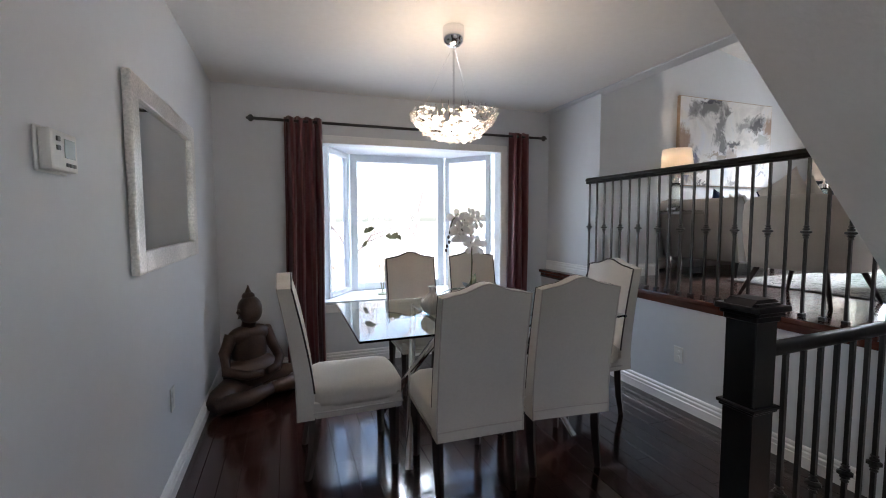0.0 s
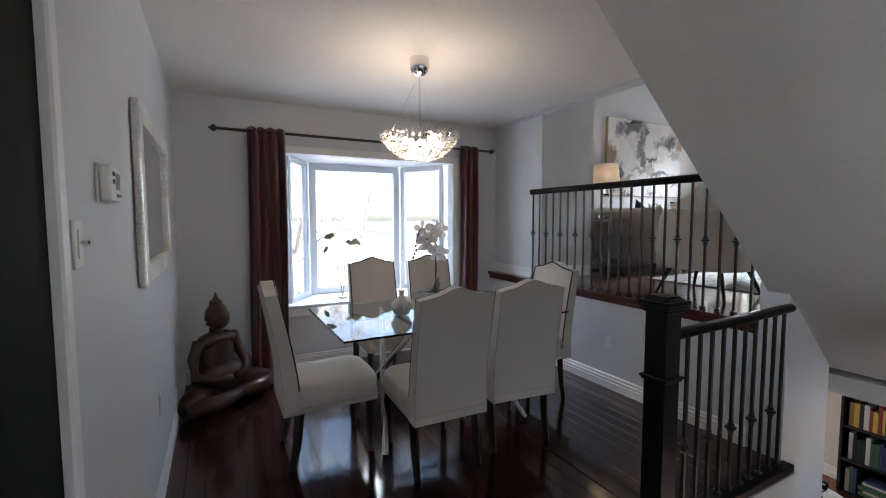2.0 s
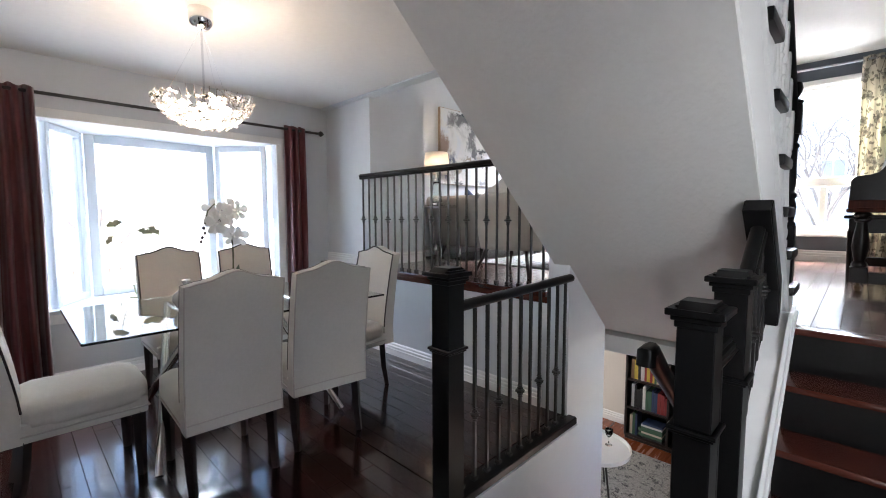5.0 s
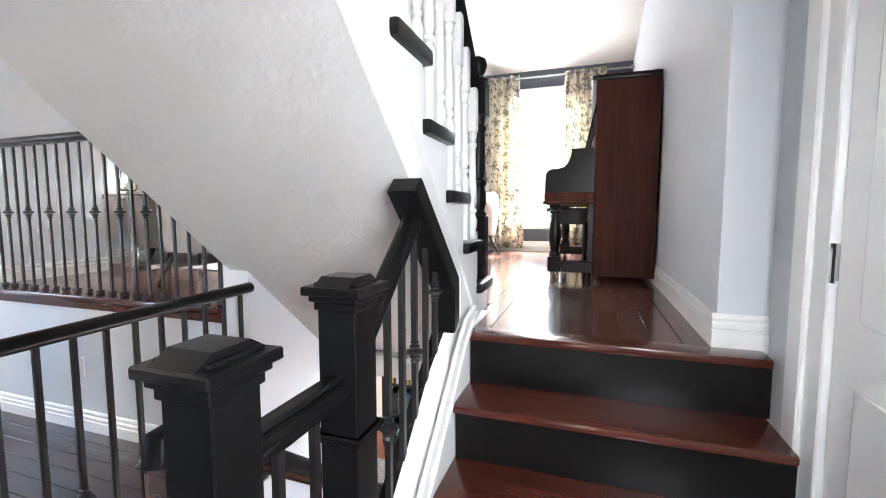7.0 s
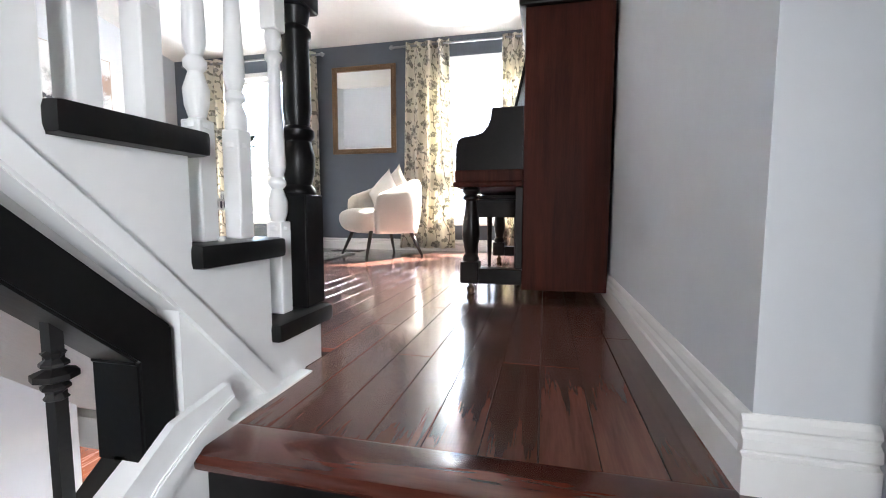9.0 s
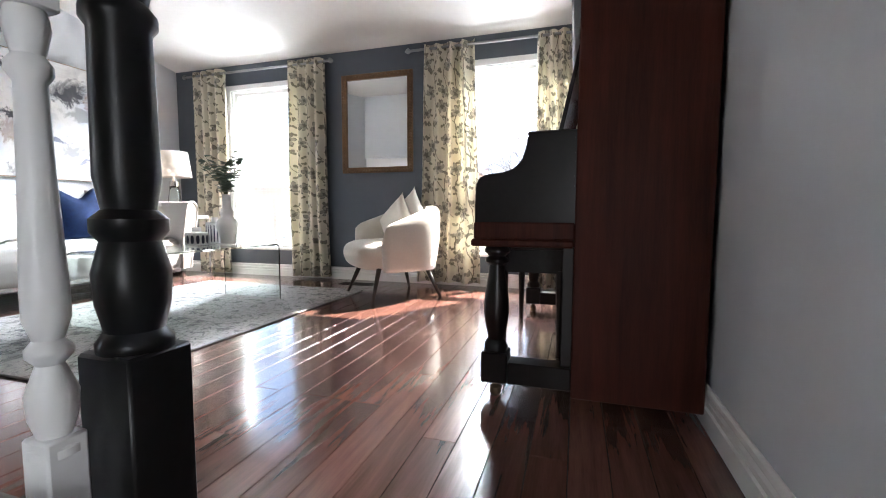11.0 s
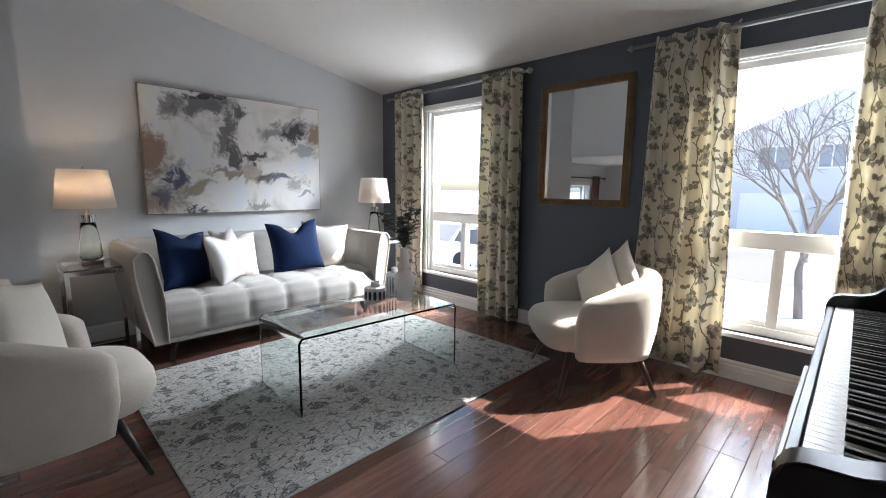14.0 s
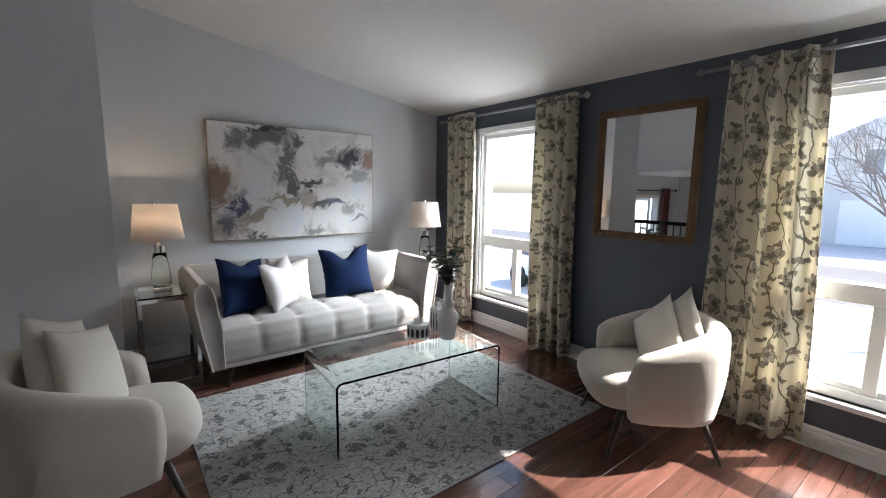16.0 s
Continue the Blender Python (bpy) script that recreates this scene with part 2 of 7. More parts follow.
def tube(bm, pts, radius, seg=8, flat=1.0):
    """A round bar through points; radius may be one number or one for each point."""
    pts = [Vector(p) for p in pts]
    rad = radius if isinstance(radius, (list, tuple)) else [radius] * len(pts)
    rings = []
    for i, p in enumerate(pts):
        d = (pts[min(i + 1, len(pts) - 1)] - pts[max(i - 1, 0)]).normalized()
        u = d.cross(Vector((0, 0, 1)))
        u = Vector((1, 0, 0)) if u.length < 1e-3 else u.normalized()
        w = u.cross(d)
        rings.append([bm.verts.new(p + rad[i] * (math.cos(2 * math.pi * k / seg) * u + flat * math.sin(2 * math.pi * k / seg) * w)) for k in range(seg)])
    for a, b in zip(rings, rings[1:]):
        for k in range(seg):
            bm.faces.new((a[k], a[(k + 1) % seg], b[(k + 1) % seg], b[k]))
    bm.faces.new(rings[0][::-1])
    bm.faces.new(rings[-1])


def prism(bm, outline, d0, d1, axis="y", bevel=0.0):
    """An outline of (a, b) pairs pushed from d0 to d1 along an axis; a, b are the other two axes in order."""
    def put(a, b, d):
        return {"x": (d, a, b), "y": (a, d, b), "z": (a, b, d)}[axis]
    lo = [bm.verts.new(put(a, b, d0)) for a, b in outline]
    hi = [bm.verts.new(put(a, b, d1)) for a, b in outline]
    n = len(outline)
    faces = [bm.faces.new(lo), bm.faces.new(hi[::-1])]
    for i in range(n):
        faces.append(bm.faces.new((lo[i], hi[i], hi[(i + 1) % n], lo[(i + 1) % n])))
    bmesh.ops.recalc_face_normals(bm, faces=faces)
    if bevel:
        bmesh.ops.bevel(bm, geom=list({e for f in faces for e in f.edges}), offset=bevel, segments=2, affect="EDGES")


def pad(bm, cx, cy, cz, sx, sy, sz, power=4.0, nu=20, nv=12, shape=None):
    """A stuffed, rounded block: a superellipsoid whose points may be moved by shape(u, v, w) with -1..1 coordinates."""
    rows = []
    for j in range(nv + 1):
        ph = math.pi * (j / nv - 0.5)
        row = []
        for i in range(nu):
            th = 2 * math.pi * i / nu
            c = [math.cos(ph) * math.cos(th), math.cos(ph) * math.sin(th), math.sin(ph)]
            k = sum(abs(q) ** power for q in c) ** (-1 / power)
            u, v, w = (q * k for q in c)
            if shape:
                u, v, w = shape(u, v, w)
            row.append(bm.verts.new((cx + u * sx, cy + v * sy, cz + w * sz)))
        rows.append(row)
    for a, b in zip(rows, rows[1:]):
        for i in range(nu):
            bm.faces.new((a[i], a[(i + 1) % nu], b[(i + 1) % nu], b[i]))
    bmesh.ops.remove_doubles(bm, verts=rows[0] + rows[-1], dist=1e-5)


def cushion(bm, size=0.42, thick=0.075, at=(0, 0, 0), m=None, pinch=0.0):
    """A stuffed square pillow with drawn-in sides and pointed corners, standing in the x-z plane."""
    n = 14
    made = []
    for side in (1, -1):
        grid = []
        for j in range(n + 1):
            row = []
            for i in range(n + 1):
                u, v = 2 * i / n - 1, 2 * j / n - 1
                sag = 1 - 0.10 * (1 - v * v) * abs(u) ** 3
                sgv = 1 - 0.10 * (1 - u * u) * abs(v) ** 3
                bulge = ((1 - u * u) * (1 - v * v)) ** 0.55
                x, z = u * sag * size / 2, v * sgv * size / 2
                if pinch and v > 0:
                    z -= pinch * size * math.exp(-(u / 0.35) ** 2) * v
                row.append(bm.verts.new((x, side * thick * bulge, z)))
            grid.append(row)
        made += [p for r in grid for p in r]
        for j in range(n):
            for i in range(n):
                q = (grid[j][i], grid[j][i + 1], grid[j + 1][i + 1], grid[j + 1][i])
                bm.faces.new(q if side < 0 else q[::-1])
    bmesh.ops.remove_doubles(bm, verts=made, dist=1e-5)
    if m is not None:
        bmesh.ops.transform(bm, matrix=m, verts=[v for v in bm.verts])


def mesh_from(bm, name, material, smooth=False):
    me = bpy.data.meshes.new(name)
    bm.to_mesh(me)
    bm.free()
    me.materials.append(material)
    if smooth:
        for p in me.polygons:
            p.use_smooth = True
    return me


def part(name, bm, material, parent=None, label="", smooth=False, at=None):
    ob = new(name, mesh_from(bm, name, material, smooth))
    if parent is not None:
        ob.parent = parent
    if at is not None:
        ob.matrix_basis = at
    if label:
        tagged(ob, label)
    return ob


def thing(name, label, category, m=None, group=""):
    ob = new(name)
    ob.empty_display_size = 0.1
    if m is not None:
        ob.matrix_basis = m
    return tagged(ob, label, category, group)


def setting(name, bm, material, label, category, smooth=False):
    return tagged(part(name, bm, material, smooth=smooth), label, category, kind="structure")


def smooth_by_angle(ob, degrees=40):
    me = ob.data
    for p in me.polygons:
        p.use_smooth = True
    me.set_sharp_from_angle(angle=radians(degrees))
    return ob

# ---- structure ----
XL, XR, YW, HD = -0.58, 2.568, 4.01, 2.466      # dining: side walls, window wall, ceiling height
FL, XF, YA, YS = 0.795, 6.25, 3.60, -0.94     # living: floor height, front wall, art wall, south wall
FB = -1.28                                     # basement floor
RISE = FL / 4


SOF = 0.90


def soffit(x):
    return 0.985 + SOF * (XR - x)


def vault(x):
    return 2.932 + 0.175 * (XF - x)


# walls
bm = bmesh.new()
box(bm, XL - 0.12, XL, 1.012, YW + 0.12, 0, HD + 0.2)
box(bm, XL - 0.12, XL, -0.05, 1.012, 2.08, HD + 0.2)
box(bm, XL - 0.12, XL, -1.5, -0.05, 0, HD + 0.2)
setting("wall_west", bm, WALL, "pale grey painted plaster wall of the dining room", "wall")
bm = bmesh.new()
box(bm, XL, 0.28, YW, YW + 0.12, 0, HD + 0.2)
box(bm, 2.055, XR + 0.2, YW, YW + 0.12, 0, HD + 0.2)
box(bm, 0.28, 2.055, YW, YW + 0.12, 2.02, HD + 0.2)
box(bm, 0.28, 2.055, YW, YW + 0.12, 0, 0.565)
setting("wall_north", bm, WALL, "pale grey painted wall round the bay window", "wall")
bm = bmesh.new()
box(bm, XR, XR + 0.14, 1.16, YW, FB, FL - 0.05)
prism(bm, [(XR, FB), (XR, 1.035), (3.12, soffit(3.12) + 0.02), (3.12, FB)], 1.0115, 1.16, "y")
setting("wall_half", bm, WALL, "pale grey half wall below the raised living room", "wall")
bm = bmesh.new()
box(bm, XR + 0.07, XR + 0.19, 3.2, YW, FL, 3.6)
box(bm, XR + 0.19, 3.36, 3.2, YA + 0.12, FL, 3.6)
setting("wall_stub", bm, WALL, "pale grey wall return beside the railing", "wall")
bm = bmesh.new()
box(bm, XR, XR + 0.12, 1.0, 3.2, HD - 0.012, 3.6)
box(bm, XR, XR + 0.068, 3.2, YW, HD - 0.012, 3.6)
setting("header", bm, WALL, "pale grey header over the opening to the living room", "header")
bm = bmesh.new()
prism(bm, [(3.36, FL), (XF, FL), (XF, vault(XF)), (3.36, vault(3.36))], YA, YA + 0.12, "y")
setting("wall_art", bm, WALL, "pale grey living room wall behind the sofa", "wall")
W1, W2, WZ = (1.98, 2.87), (-0.47, 0.51), (1.09, 2.675)
bm = bmesh.new()
for y0, y1 in ((YS - 0.1, W2[0]), (W2[1], W1[0]), (W1[1], YA)):
    box(bm, XF, XF + 0.14, y0, y1, FL, 3.0)
for y0, y1 in (W1, W2):
    box(bm, XF, XF + 0.14, y0, y1, FL, WZ[0])
    box(bm, XF, XF + 0.14, y0, y1, WZ[1], 3.0)
setting("wall_front", bm, SLATE, "slate grey painted accent wall with two windows", "wall")
bm = bmesh.new()
prism(bm, [(2.63, FL), (XF, FL), (XF, vault(XF)), (2.63, vault(2.63))], YS - 0.12, YS, "y")
setting("wall_south", bm, WALL, "pale grey wall behind the piano", "wall")
bm = bmesh.new()
box(bm, 2.63, 2.80, -1.21, YS - 0.12, 0, 3.6)
box(bm, 2.38, 2.63, -1.21, -1.09, 0, 3.9)
box(bm, 1.46, 2.38, -1.21, -1.09, 2.12, 3.9)
for q in ((XL - 1.5, 0.40, 0, 3.9), (1.10, 1.46, 0, 3.9), (0.40, 1.10, 0, 1.0), (0.40, 1.10, 2.0, 3.9)):
    box(bm, q[0], q[1], -1.21, -1.09, q[2], q[3])
setting("wall_hall", bm, WALL, "pale grey entry wall beside the steps", "wall")
bm = bmesh.new()
box(bm, XL - 1.5, XL - 1.38, -1.09, 1.2, 0, 3.9)
box(bm, XL - 1.38, XL - 0.12, 1.0, 1.12, 0, HD)
setting("wall_back", bm, WALL, "plain grey wall closing the hall", "wall")
# ceilings
bm = bmesh.new()
box(bm, XL - 1.5, XR, 1.0, YW, HD, HD + 0.12)
box(bm, XL - 1.5, 0.85, -1.21, 1.0, HD, HD + 0.12)
setting("ceiling_dining", bm, CEIL, "white stippled dining room ceiling", "ceiling")
bm = bmesh.new()
prism(bm, [(0.7, vault(0.7)), (XF + 0.14, vault(XF + 0.14)), (XF + 0.14, vault(XF + 0.14) + 0.12), (0.7, vault(0.7) + 0.12)], -1.3, YW + 0.1, "y")
setting("ceiling_living", bm, CEIL, "white sloping cathedral ceiling", "ceiling")
bm = bmesh.new()
box(bm, 0.73, 0.85, -1.21, 1.0, HD + 0.12, 4.0)
box(bm, 0.85, XR, 1.0, 1.1, HD + 0.12, 3.9)
setting("wall_stairwell", bm, WALL, "plain wall above the stairwell", "wall")
# underside of the upper flight

bm = bmesh.new()
prism(bm, [(0.80, soffit(0.80)), (3.15, soffit(3.15)), (3.15, soffit(3.15) + 0.10), (0.80, soffit(0.80) + 0.10)], -0.004, 1.12, "y")
setting("stair_soffit", bm, STIPPLE, "stippled plaster underside of the upper stair flight", "soffit")

# basement seen below the flight
bm = bmesh.new()
box(bm, 1.2, 5.6, -0.9, 4.2, FB - 0.1, FB)
setting("floor_basement", bm, wood("red_laminate", (0.09, 0.022, 0.01), (0.26, 0.07, 0.03), "X", 0.25, 0.2, 10), "reddish laminate basement floor", "floor")
bm = bmesh.new()
box(bm, 5.3, 5.42, -0.9, 4.2, FB, 0.3)
box(bm, 1.2, 5.3, -1.02, -0.9, FB, -0.02)
box(bm, 2.6, 5.3, 4.1, 4.2, FB, 0.3)
setting("wall_basement", bm, mat("cream_wall_paint", (0.66, 0.62, 0.56), 0.6, vary=0.02), "cream painted basement wall", "wall")
bm = bmesh.new()
box(bm, 3.16, 5.3, -0.9, 4.1, 0.30, 0.42)
setting("ceiling_basement", bm, CEIL, "white basement ceiling", "ceiling")

# trims
def base_run(bm, x0, y0, x1, y1, z, h=0.13, t=0.016):
    """A moulded baseboard along a wall line; it stands out to the left of the way from start to end."""
    d = Vector((x1 - x0, y1 - y0, 0))
    n = Vector((-d.y, d.x, 0)).normalized()
    prof = ((0, 0), (t, 0), (t, h * 0.50), (t * 0.6, h * 0.53), (t * 0.6, h * 0.56), (t * 0.95, h * 0.60), (t * 0.9, h * 0.72), (t * 0.5, h * 0.78), (t * 0.5, h * 0.82), (t * 0.75, h * 0.86), (t * 0.6, h * 0.94), (t * 0.25, h), (0, h))
    ends = []
    for p in (Vector((x0, y0, z)), Vector((x1, y1, z))):
        ends.append([bm.verts.new(p + n * a + Vector((0, 0, b))) for a, b in prof])
    k = len(prof)
    fs = [bm.faces.new(ends[0]), bm.faces.new(ends[1][::-1])]
    for i in range(k):
        fs.append(bm.faces.new((ends[0][i], ends[1][i], ends[1][(i + 1) % k], ends[0][(i + 1) % k])))
    bmesh.ops.recalc_face_normals(bm, faces=fs)


bm = bmesh.new()
for x0, y0, x1, y1, z in (
        (XL, YW, XL, 1.013, 0), (XR, YW, XL, YW, 0), (XR, 1.2, XR, YW, 0),
        (3.36, 3.2, 2.63, 3.2, FL), (2.63, YS, XF, YS, FL), (XF, YS, XF, YA, FL), (XF, YA, 3.36, YA, FL), (3.36, YA, 3.36, 3.2, FL),
        (2.63, -1.088, 2.63, YS + 0.0165, FL), (5.3, -0.9, 5.3, 4.1, FB)):
    base_run(bm, x0, y0, x1, y1, z, 0.118)
base_run(bm, XR + 0.07, 3.2, XR + 0.07, YW, FL, 0.10)
setting("baseboard", bm, TRIM, "white moulded wooden baseboard", "baseboard")
# ledge where the living floor meets the dining room
bm = bmesh.new()
box(bm, XR - 0.035, XR + 0.16, 1.165, YW, FL - 0.03, FL + 0.004, 0.008, 2)
box(bm, XR - 0.012, XR, 1.165, YW, FL - 0.075, FL - 0.03, 0.003)
setting("floor_nosing", bm, TREAD, "dark cherry wood nosing along the living room edge", "trim")

# floors below the planks
bm = bmesh.new()
box(bm, XL, XR, 1.01, YW, -0.2, -0.012)
box(bm, XL - 1.5, 1.47, -1.21, 1.01, -0.2, -0.012)
box(bm, 1.47, 1.98, -1.21, -0.02, -0.2, -0.012)
floor_d = setting("floor_dining", bm, SUB, "dark cherry hardwood plank floor of the dining room", "floor")
bm = bmesh.new()
box(bm, 2.60, XF, YS, -0.052, FL - 0.2, FL - 0.012)
box(bm, 3.16, XF, -0.052, 1.0, FL - 0.2, FL - 0.012)
box(bm, 2.60, XF, 1.161, 3.2, FL - 0.2, FL - 0.012)
box(bm, 3.125, XF, 1.0, 1.161, FL - 0.2, FL - 0.012)
box(bm, 3.36, XF, 3.2, YA, FL - 0.2, FL - 0.012)
floor_l = setting("floor_living", bm, SUB, "dark cherry hardwood plank floor of the living room", "floor")

# steps from the hall to the living room
NOSE = [1.925, 2.12, 2.318, 2.52]
for i, x in enumerate(NOSE):
    z = RISE * (i + 1)
    step = thing("step", "cherry wood step with a black riser", "step", pose(0, 0, 0), "steps up to the living room")
    bm = bmesh.new()
    xe = NOSE[i + 1] + 0.06 if i < 3 else 2.63
    box(bm, x, xe, -1.075, -0.085, z - 0.028, z + (0.003 if i == 3 else 0), 0.009, 2)
    smooth_by_angle(part("tread", bm, TREAD, step))
    bm = bmesh.new()
    box(bm, x + 0.028, x + 0.05, -1.08, -0.09, z - RISE, z - 0.029)
    part("riser", bm, BLACK, step, "black painted riser")
    bm = bmesh.new()
    box(bm, x + 0.03, x + 0.045, -1.08, -0.09, z - 0.045, z - 0.029)
    part("cove", bm, TREAD, step)

# white stringer wall between the steps and the lower flight
bm = bmesh.new()
prism(bm, [(1.52, -0.2), (2.9, -0.2), (2.9, 0.80), (2.62, 0.80), (2.555, 0.86), (2.30, 0.70), (1.52, 0.0)], -0.085, -0.005, "y")
setting("stringer_wall", bm, TRIM, "white painted stringer beside the steps", "stringer")
bm = bmesh.new()
prism(bm, [(1.50, -0.06), (2.28, 0.605), (2.457, 0.756), (2.533, 0.806), (2.62, 0.839), (2.595, 0.889), (2.478, 0.871), (2.382, 0.807), (2.27, 0.71), (1.46, 0.02)], -0.100, -0.0855, "y")
prism(bm, [(1.50, -0.045), (2.275, 0.622), (2.452, 0.772), (2.53, 0.822), (2.608, 0.85), (2.60, 0.868), (2.52, 0.842), (2.44, 0.798), (2.265, 0.645), (1.49, -0.025)], -0.108, -0.100, "y", 0.003)
setting("stringer_cap", bm, TRIM, "white moulded cap along the stringer", "trim")

# upper flight: treads, stringer, balusters, newel, handrail
T0X, T0Z, RUN, UP = 3.038, 0.943, 0.2145, 0.1965
flight = thing("upper_staircase", "white staircase with black treads and turned balusters", "staircase")
for k in range(9):
    x, z = T0X - RUN * k, T0Z + UP * k
    bm = bmesh.new()
    box(bm, x - RUN - 0.033, x, -0.075, 1.0, z - 0.045, z, 0.012, 2)
    smooth_by_angle(part("tread", bm, BLACK, flight, "black painted tread"))
    bm = bmesh.new()
    box(bm, x - 0.045, x - 0.03, 0.0, 1.0, z - UP, z - 0.045)
    part("riser", bm, TRIM, flight)
bm = bmesh.new()
line = [(T0X - 0.03, FL - 0.0)]
for k in range(9):
    x, z = T0X - RUN * k - 0.03, T0Z + UP * k - 0.045
    line += [(x, z), (x - RUN, z)]
xe = T0X - RUN * 9 - 0.03
line += [(xe, 1.03 + 0.945 * (2.548 - xe)), (2.545, 1.03), (2.545, FL + 0.003)]
prism(bm, line, -0.05, 0.0, "y")
part("stringer", bm, TRIM, flight, "white painted stringer")
bm = bmesh.new()
prism(bm, [(2.815, FL + 0.002), (2.755, FL + 0.002), (2.519, 1.057), (1.0, 1.057 + 1.519 * 0.945), (1.0, 1.102 + 1.519 * 0.945), (2.519, 1.102)], -0.062, -0.0505, "y")
part("moulding", bm, TRIM, flight, "white bevelled moulding")
BAL = ((0.017, 0.22), (0.024, 0.225), (0.024, 0.235), (0.015, 0.245), (0.022, 0.27), (0.024, 0.30), (0.013, 0.335), (0.021, 0.345), (0.021, 0.355), (0.014, 0.365), (0.021, 0.39),
       (0.021, 0.42), (0.016, 0.56), (0.014, 0.66), (0.020, 0.67), (0.020, 0.68), (0.014, 0.69), (0.020, 0.72), (0.016, 0.75))


def turned_baluster(x, z, h):
    bm = bmesh.new()
    box(bm, x - 0.021, x + 0.021, -0.021, 0.021, z, z + 0.23, 0.003)
    lathe(bm, [(r, q * h / 0.95) for r, q in BAL], 12, (x, 0, z))
    box(bm, x - 0.021, x + 0.021, -0.021, 0.021, z + 0.74 * h / 0.95, z + h, 0.003)
    ob = part("baluster", bm, TRIM, flight, "white turned wooden baluster")
    smooth_by_angle(ob)


def rail_z(x):
    return 1.80 + 0.91 * (2.96 - x)


for k in range(9):
    for dx in ((0.135,) if k == 0 else (0.06, 0.165)):
        x = T0X - RUN * k - dx
        z = T0Z + UP * k
        turned_baluster(x, z, rail_z(x) - 0.03 - z)
bm = bmesh.new()
NX = 3.0
box(bm, NX - 0.045, NX + 0.045, -0.045, 0.045, T0Z, T0Z + 0.30, 0.004)
lathe(bm, [(0.036, 0.29), (0.044, 0.30), (0.044, 0.312), (0.034, 0.325), (0.042, 0.36), (0.044, 0.40), (0.034, 0.44), (0.043, 0.452), (0.043, 0.468), (0.030, 0.48), (0.037, 0.52),
           (0.034, 0.70), (0.041, 0.71), (0.041, 0.722), (0.031, 0.735), (0.04, 0.78)], 20, (NX, 0, T0Z))
box(bm, NX - 0.045, NX + 0.045, -0.045, 0.045, T0Z + 0.775, T0Z + 0.93, 0.004)
lathe(bm, [(0.03, 0.92), (0.048, 0.935), (0.048, 0.945), (0.024, 0.96), (0.036, 0.985), (0.043, 1.01), (0.036, 1.038), (0.012, 1.052)], 20, (NX, 0, T0Z))
smooth_by_angle(part("newel", bm, BLACK, flight, "black turned newel post with a ball top"))
bm = bmesh.new()
tube(bm, [(2.97, 0, rail_z(2.97)), (2.2, 0, rail_z(2.2)), (1.0, 0, rail_z(1.0))], 0.034, 10, 0.85)
smooth_by_angle(part("handrail", bm, BLACK, flight, "black handrail"))


def iron_baluster(bm, x, y, z0, z1, knuckle=None, r=0.0075):
    box(bm, x - r, x + r, y - r, y + r, z0, z1)
    box(bm, x - 0.016, x + 0.016, y - 0.016, y + 0.016, z0, z0 + 0.022, 0.004)
    if knuckle is not None:
        lathe(bm, [(0.008, -0.036), (0.015, -0.032), (0.010, -0.024), (0.017, -0.018), (0.017, -0.014), (0.011, -0.010), (0.027, -0.004), (0.027, 0.004),
                   (0.011, 0.010), (0.017, 0.014), (0.017, 0.018), (0.010, 0.024), (0.015, 0.032), (0.008, 0.036)], 8, (x, y, knuckle))


def box_newel(name, x, y, z0, z1, label, s=0.052, band=0.36):
    root = thing(name, label, "newel post", pose(x, y, z0))
    h = z1 - z0
    bm = bmesh.new()
    box(bm, -s, s, -s, s, 0, h - 0.05, 0.003)
    part("post", bm, BLACK, root)
    bm = bmesh.new()
    for zz, e, t in ((h - 0.075, 0.006, 0.02), (h - 0.055, 0.014, 0.015), (h - 0.04, 0.026, 0.02), (h - 0.02, 0.006, 0.008)):
        box(bm, -s - e, s + e, -s - e, s + e, zz, zz + t, 0.003)
    prism(bm, [(-s - 0.02, h - 0.02), (s + 0.02, h - 0.02), (s - 0.012, h), (-s + 0.012, h)], -s + 0.005, s - 0.005, "y")
    part("cap", bm, BLACK, root, "moulded pyramid cap")
    bm = bmesh.new()
    for e, t in ((0.008, 0.022), (0.014, 0.012)):
        box(bm, -s - e, s + e, -s - e, s + e, h - band - t, h - band, 0.002)
    part("band", bm, BLACK, root)
    return root


box_newel("newel_post", 1.45, 1.01, 0, 1.075, "square black newel post at the dining room railing")
box_newel("newel_post", 1.447, 0.02, -0.2, 1.063, "square black newel post at the foot of the steps", 0.048)
box_newel("newel_post", 1.813, 0.008, -0.2, 1.116, "square black newel post where the handrail begins to climb", 0.048)

# dining room guard rail beside the lower flight
guard = thing("guard_railing", "black railing with iron balusters beside the dining room", "railing")
bm = bmesh.new()
tube(bm, [(1.50, 1.01, 0.885), (2.575, 1.01, 0.905)], 0.03, 12, 0.85)
smooth_by_angle(part("handrail", bm, BLACK, guard))
bm = bmesh.new()
box(bm, 1.47, 2.60, 0.955, 1.06, -0.045, 0.002, 0.006)
part("shoe", bm, BLACK, guard, "black painted floor nosing")
for i in range(11):
    x = 1.54 + 0.0975 * i
    bm = bmesh.new()
    iron_baluster(bm, x, 1.01, 0.0, 0.88, 0.335 if i % 2 else None)
    part("baluster", bm, IRON, guard)
# living room guard rail above the half wall
guard = thing("guard_railing", "black railing with knuckled iron balusters along the raised living room", "railing")
bm = bmesh.new()
RX = XR + 0.05
tube(bm, [(RX, 3.33, FL + 0.90), (RX, 1.13, FL + 0.90)], 0.029, 12, 0.75)
tube(bm, [(RX, 3.335, FL + 0.877), (RX, 1.13, FL + 0.877)], 0.02, 8, 0.6)
smooth_by_angle(part("handrail", bm, BLACK, guard))
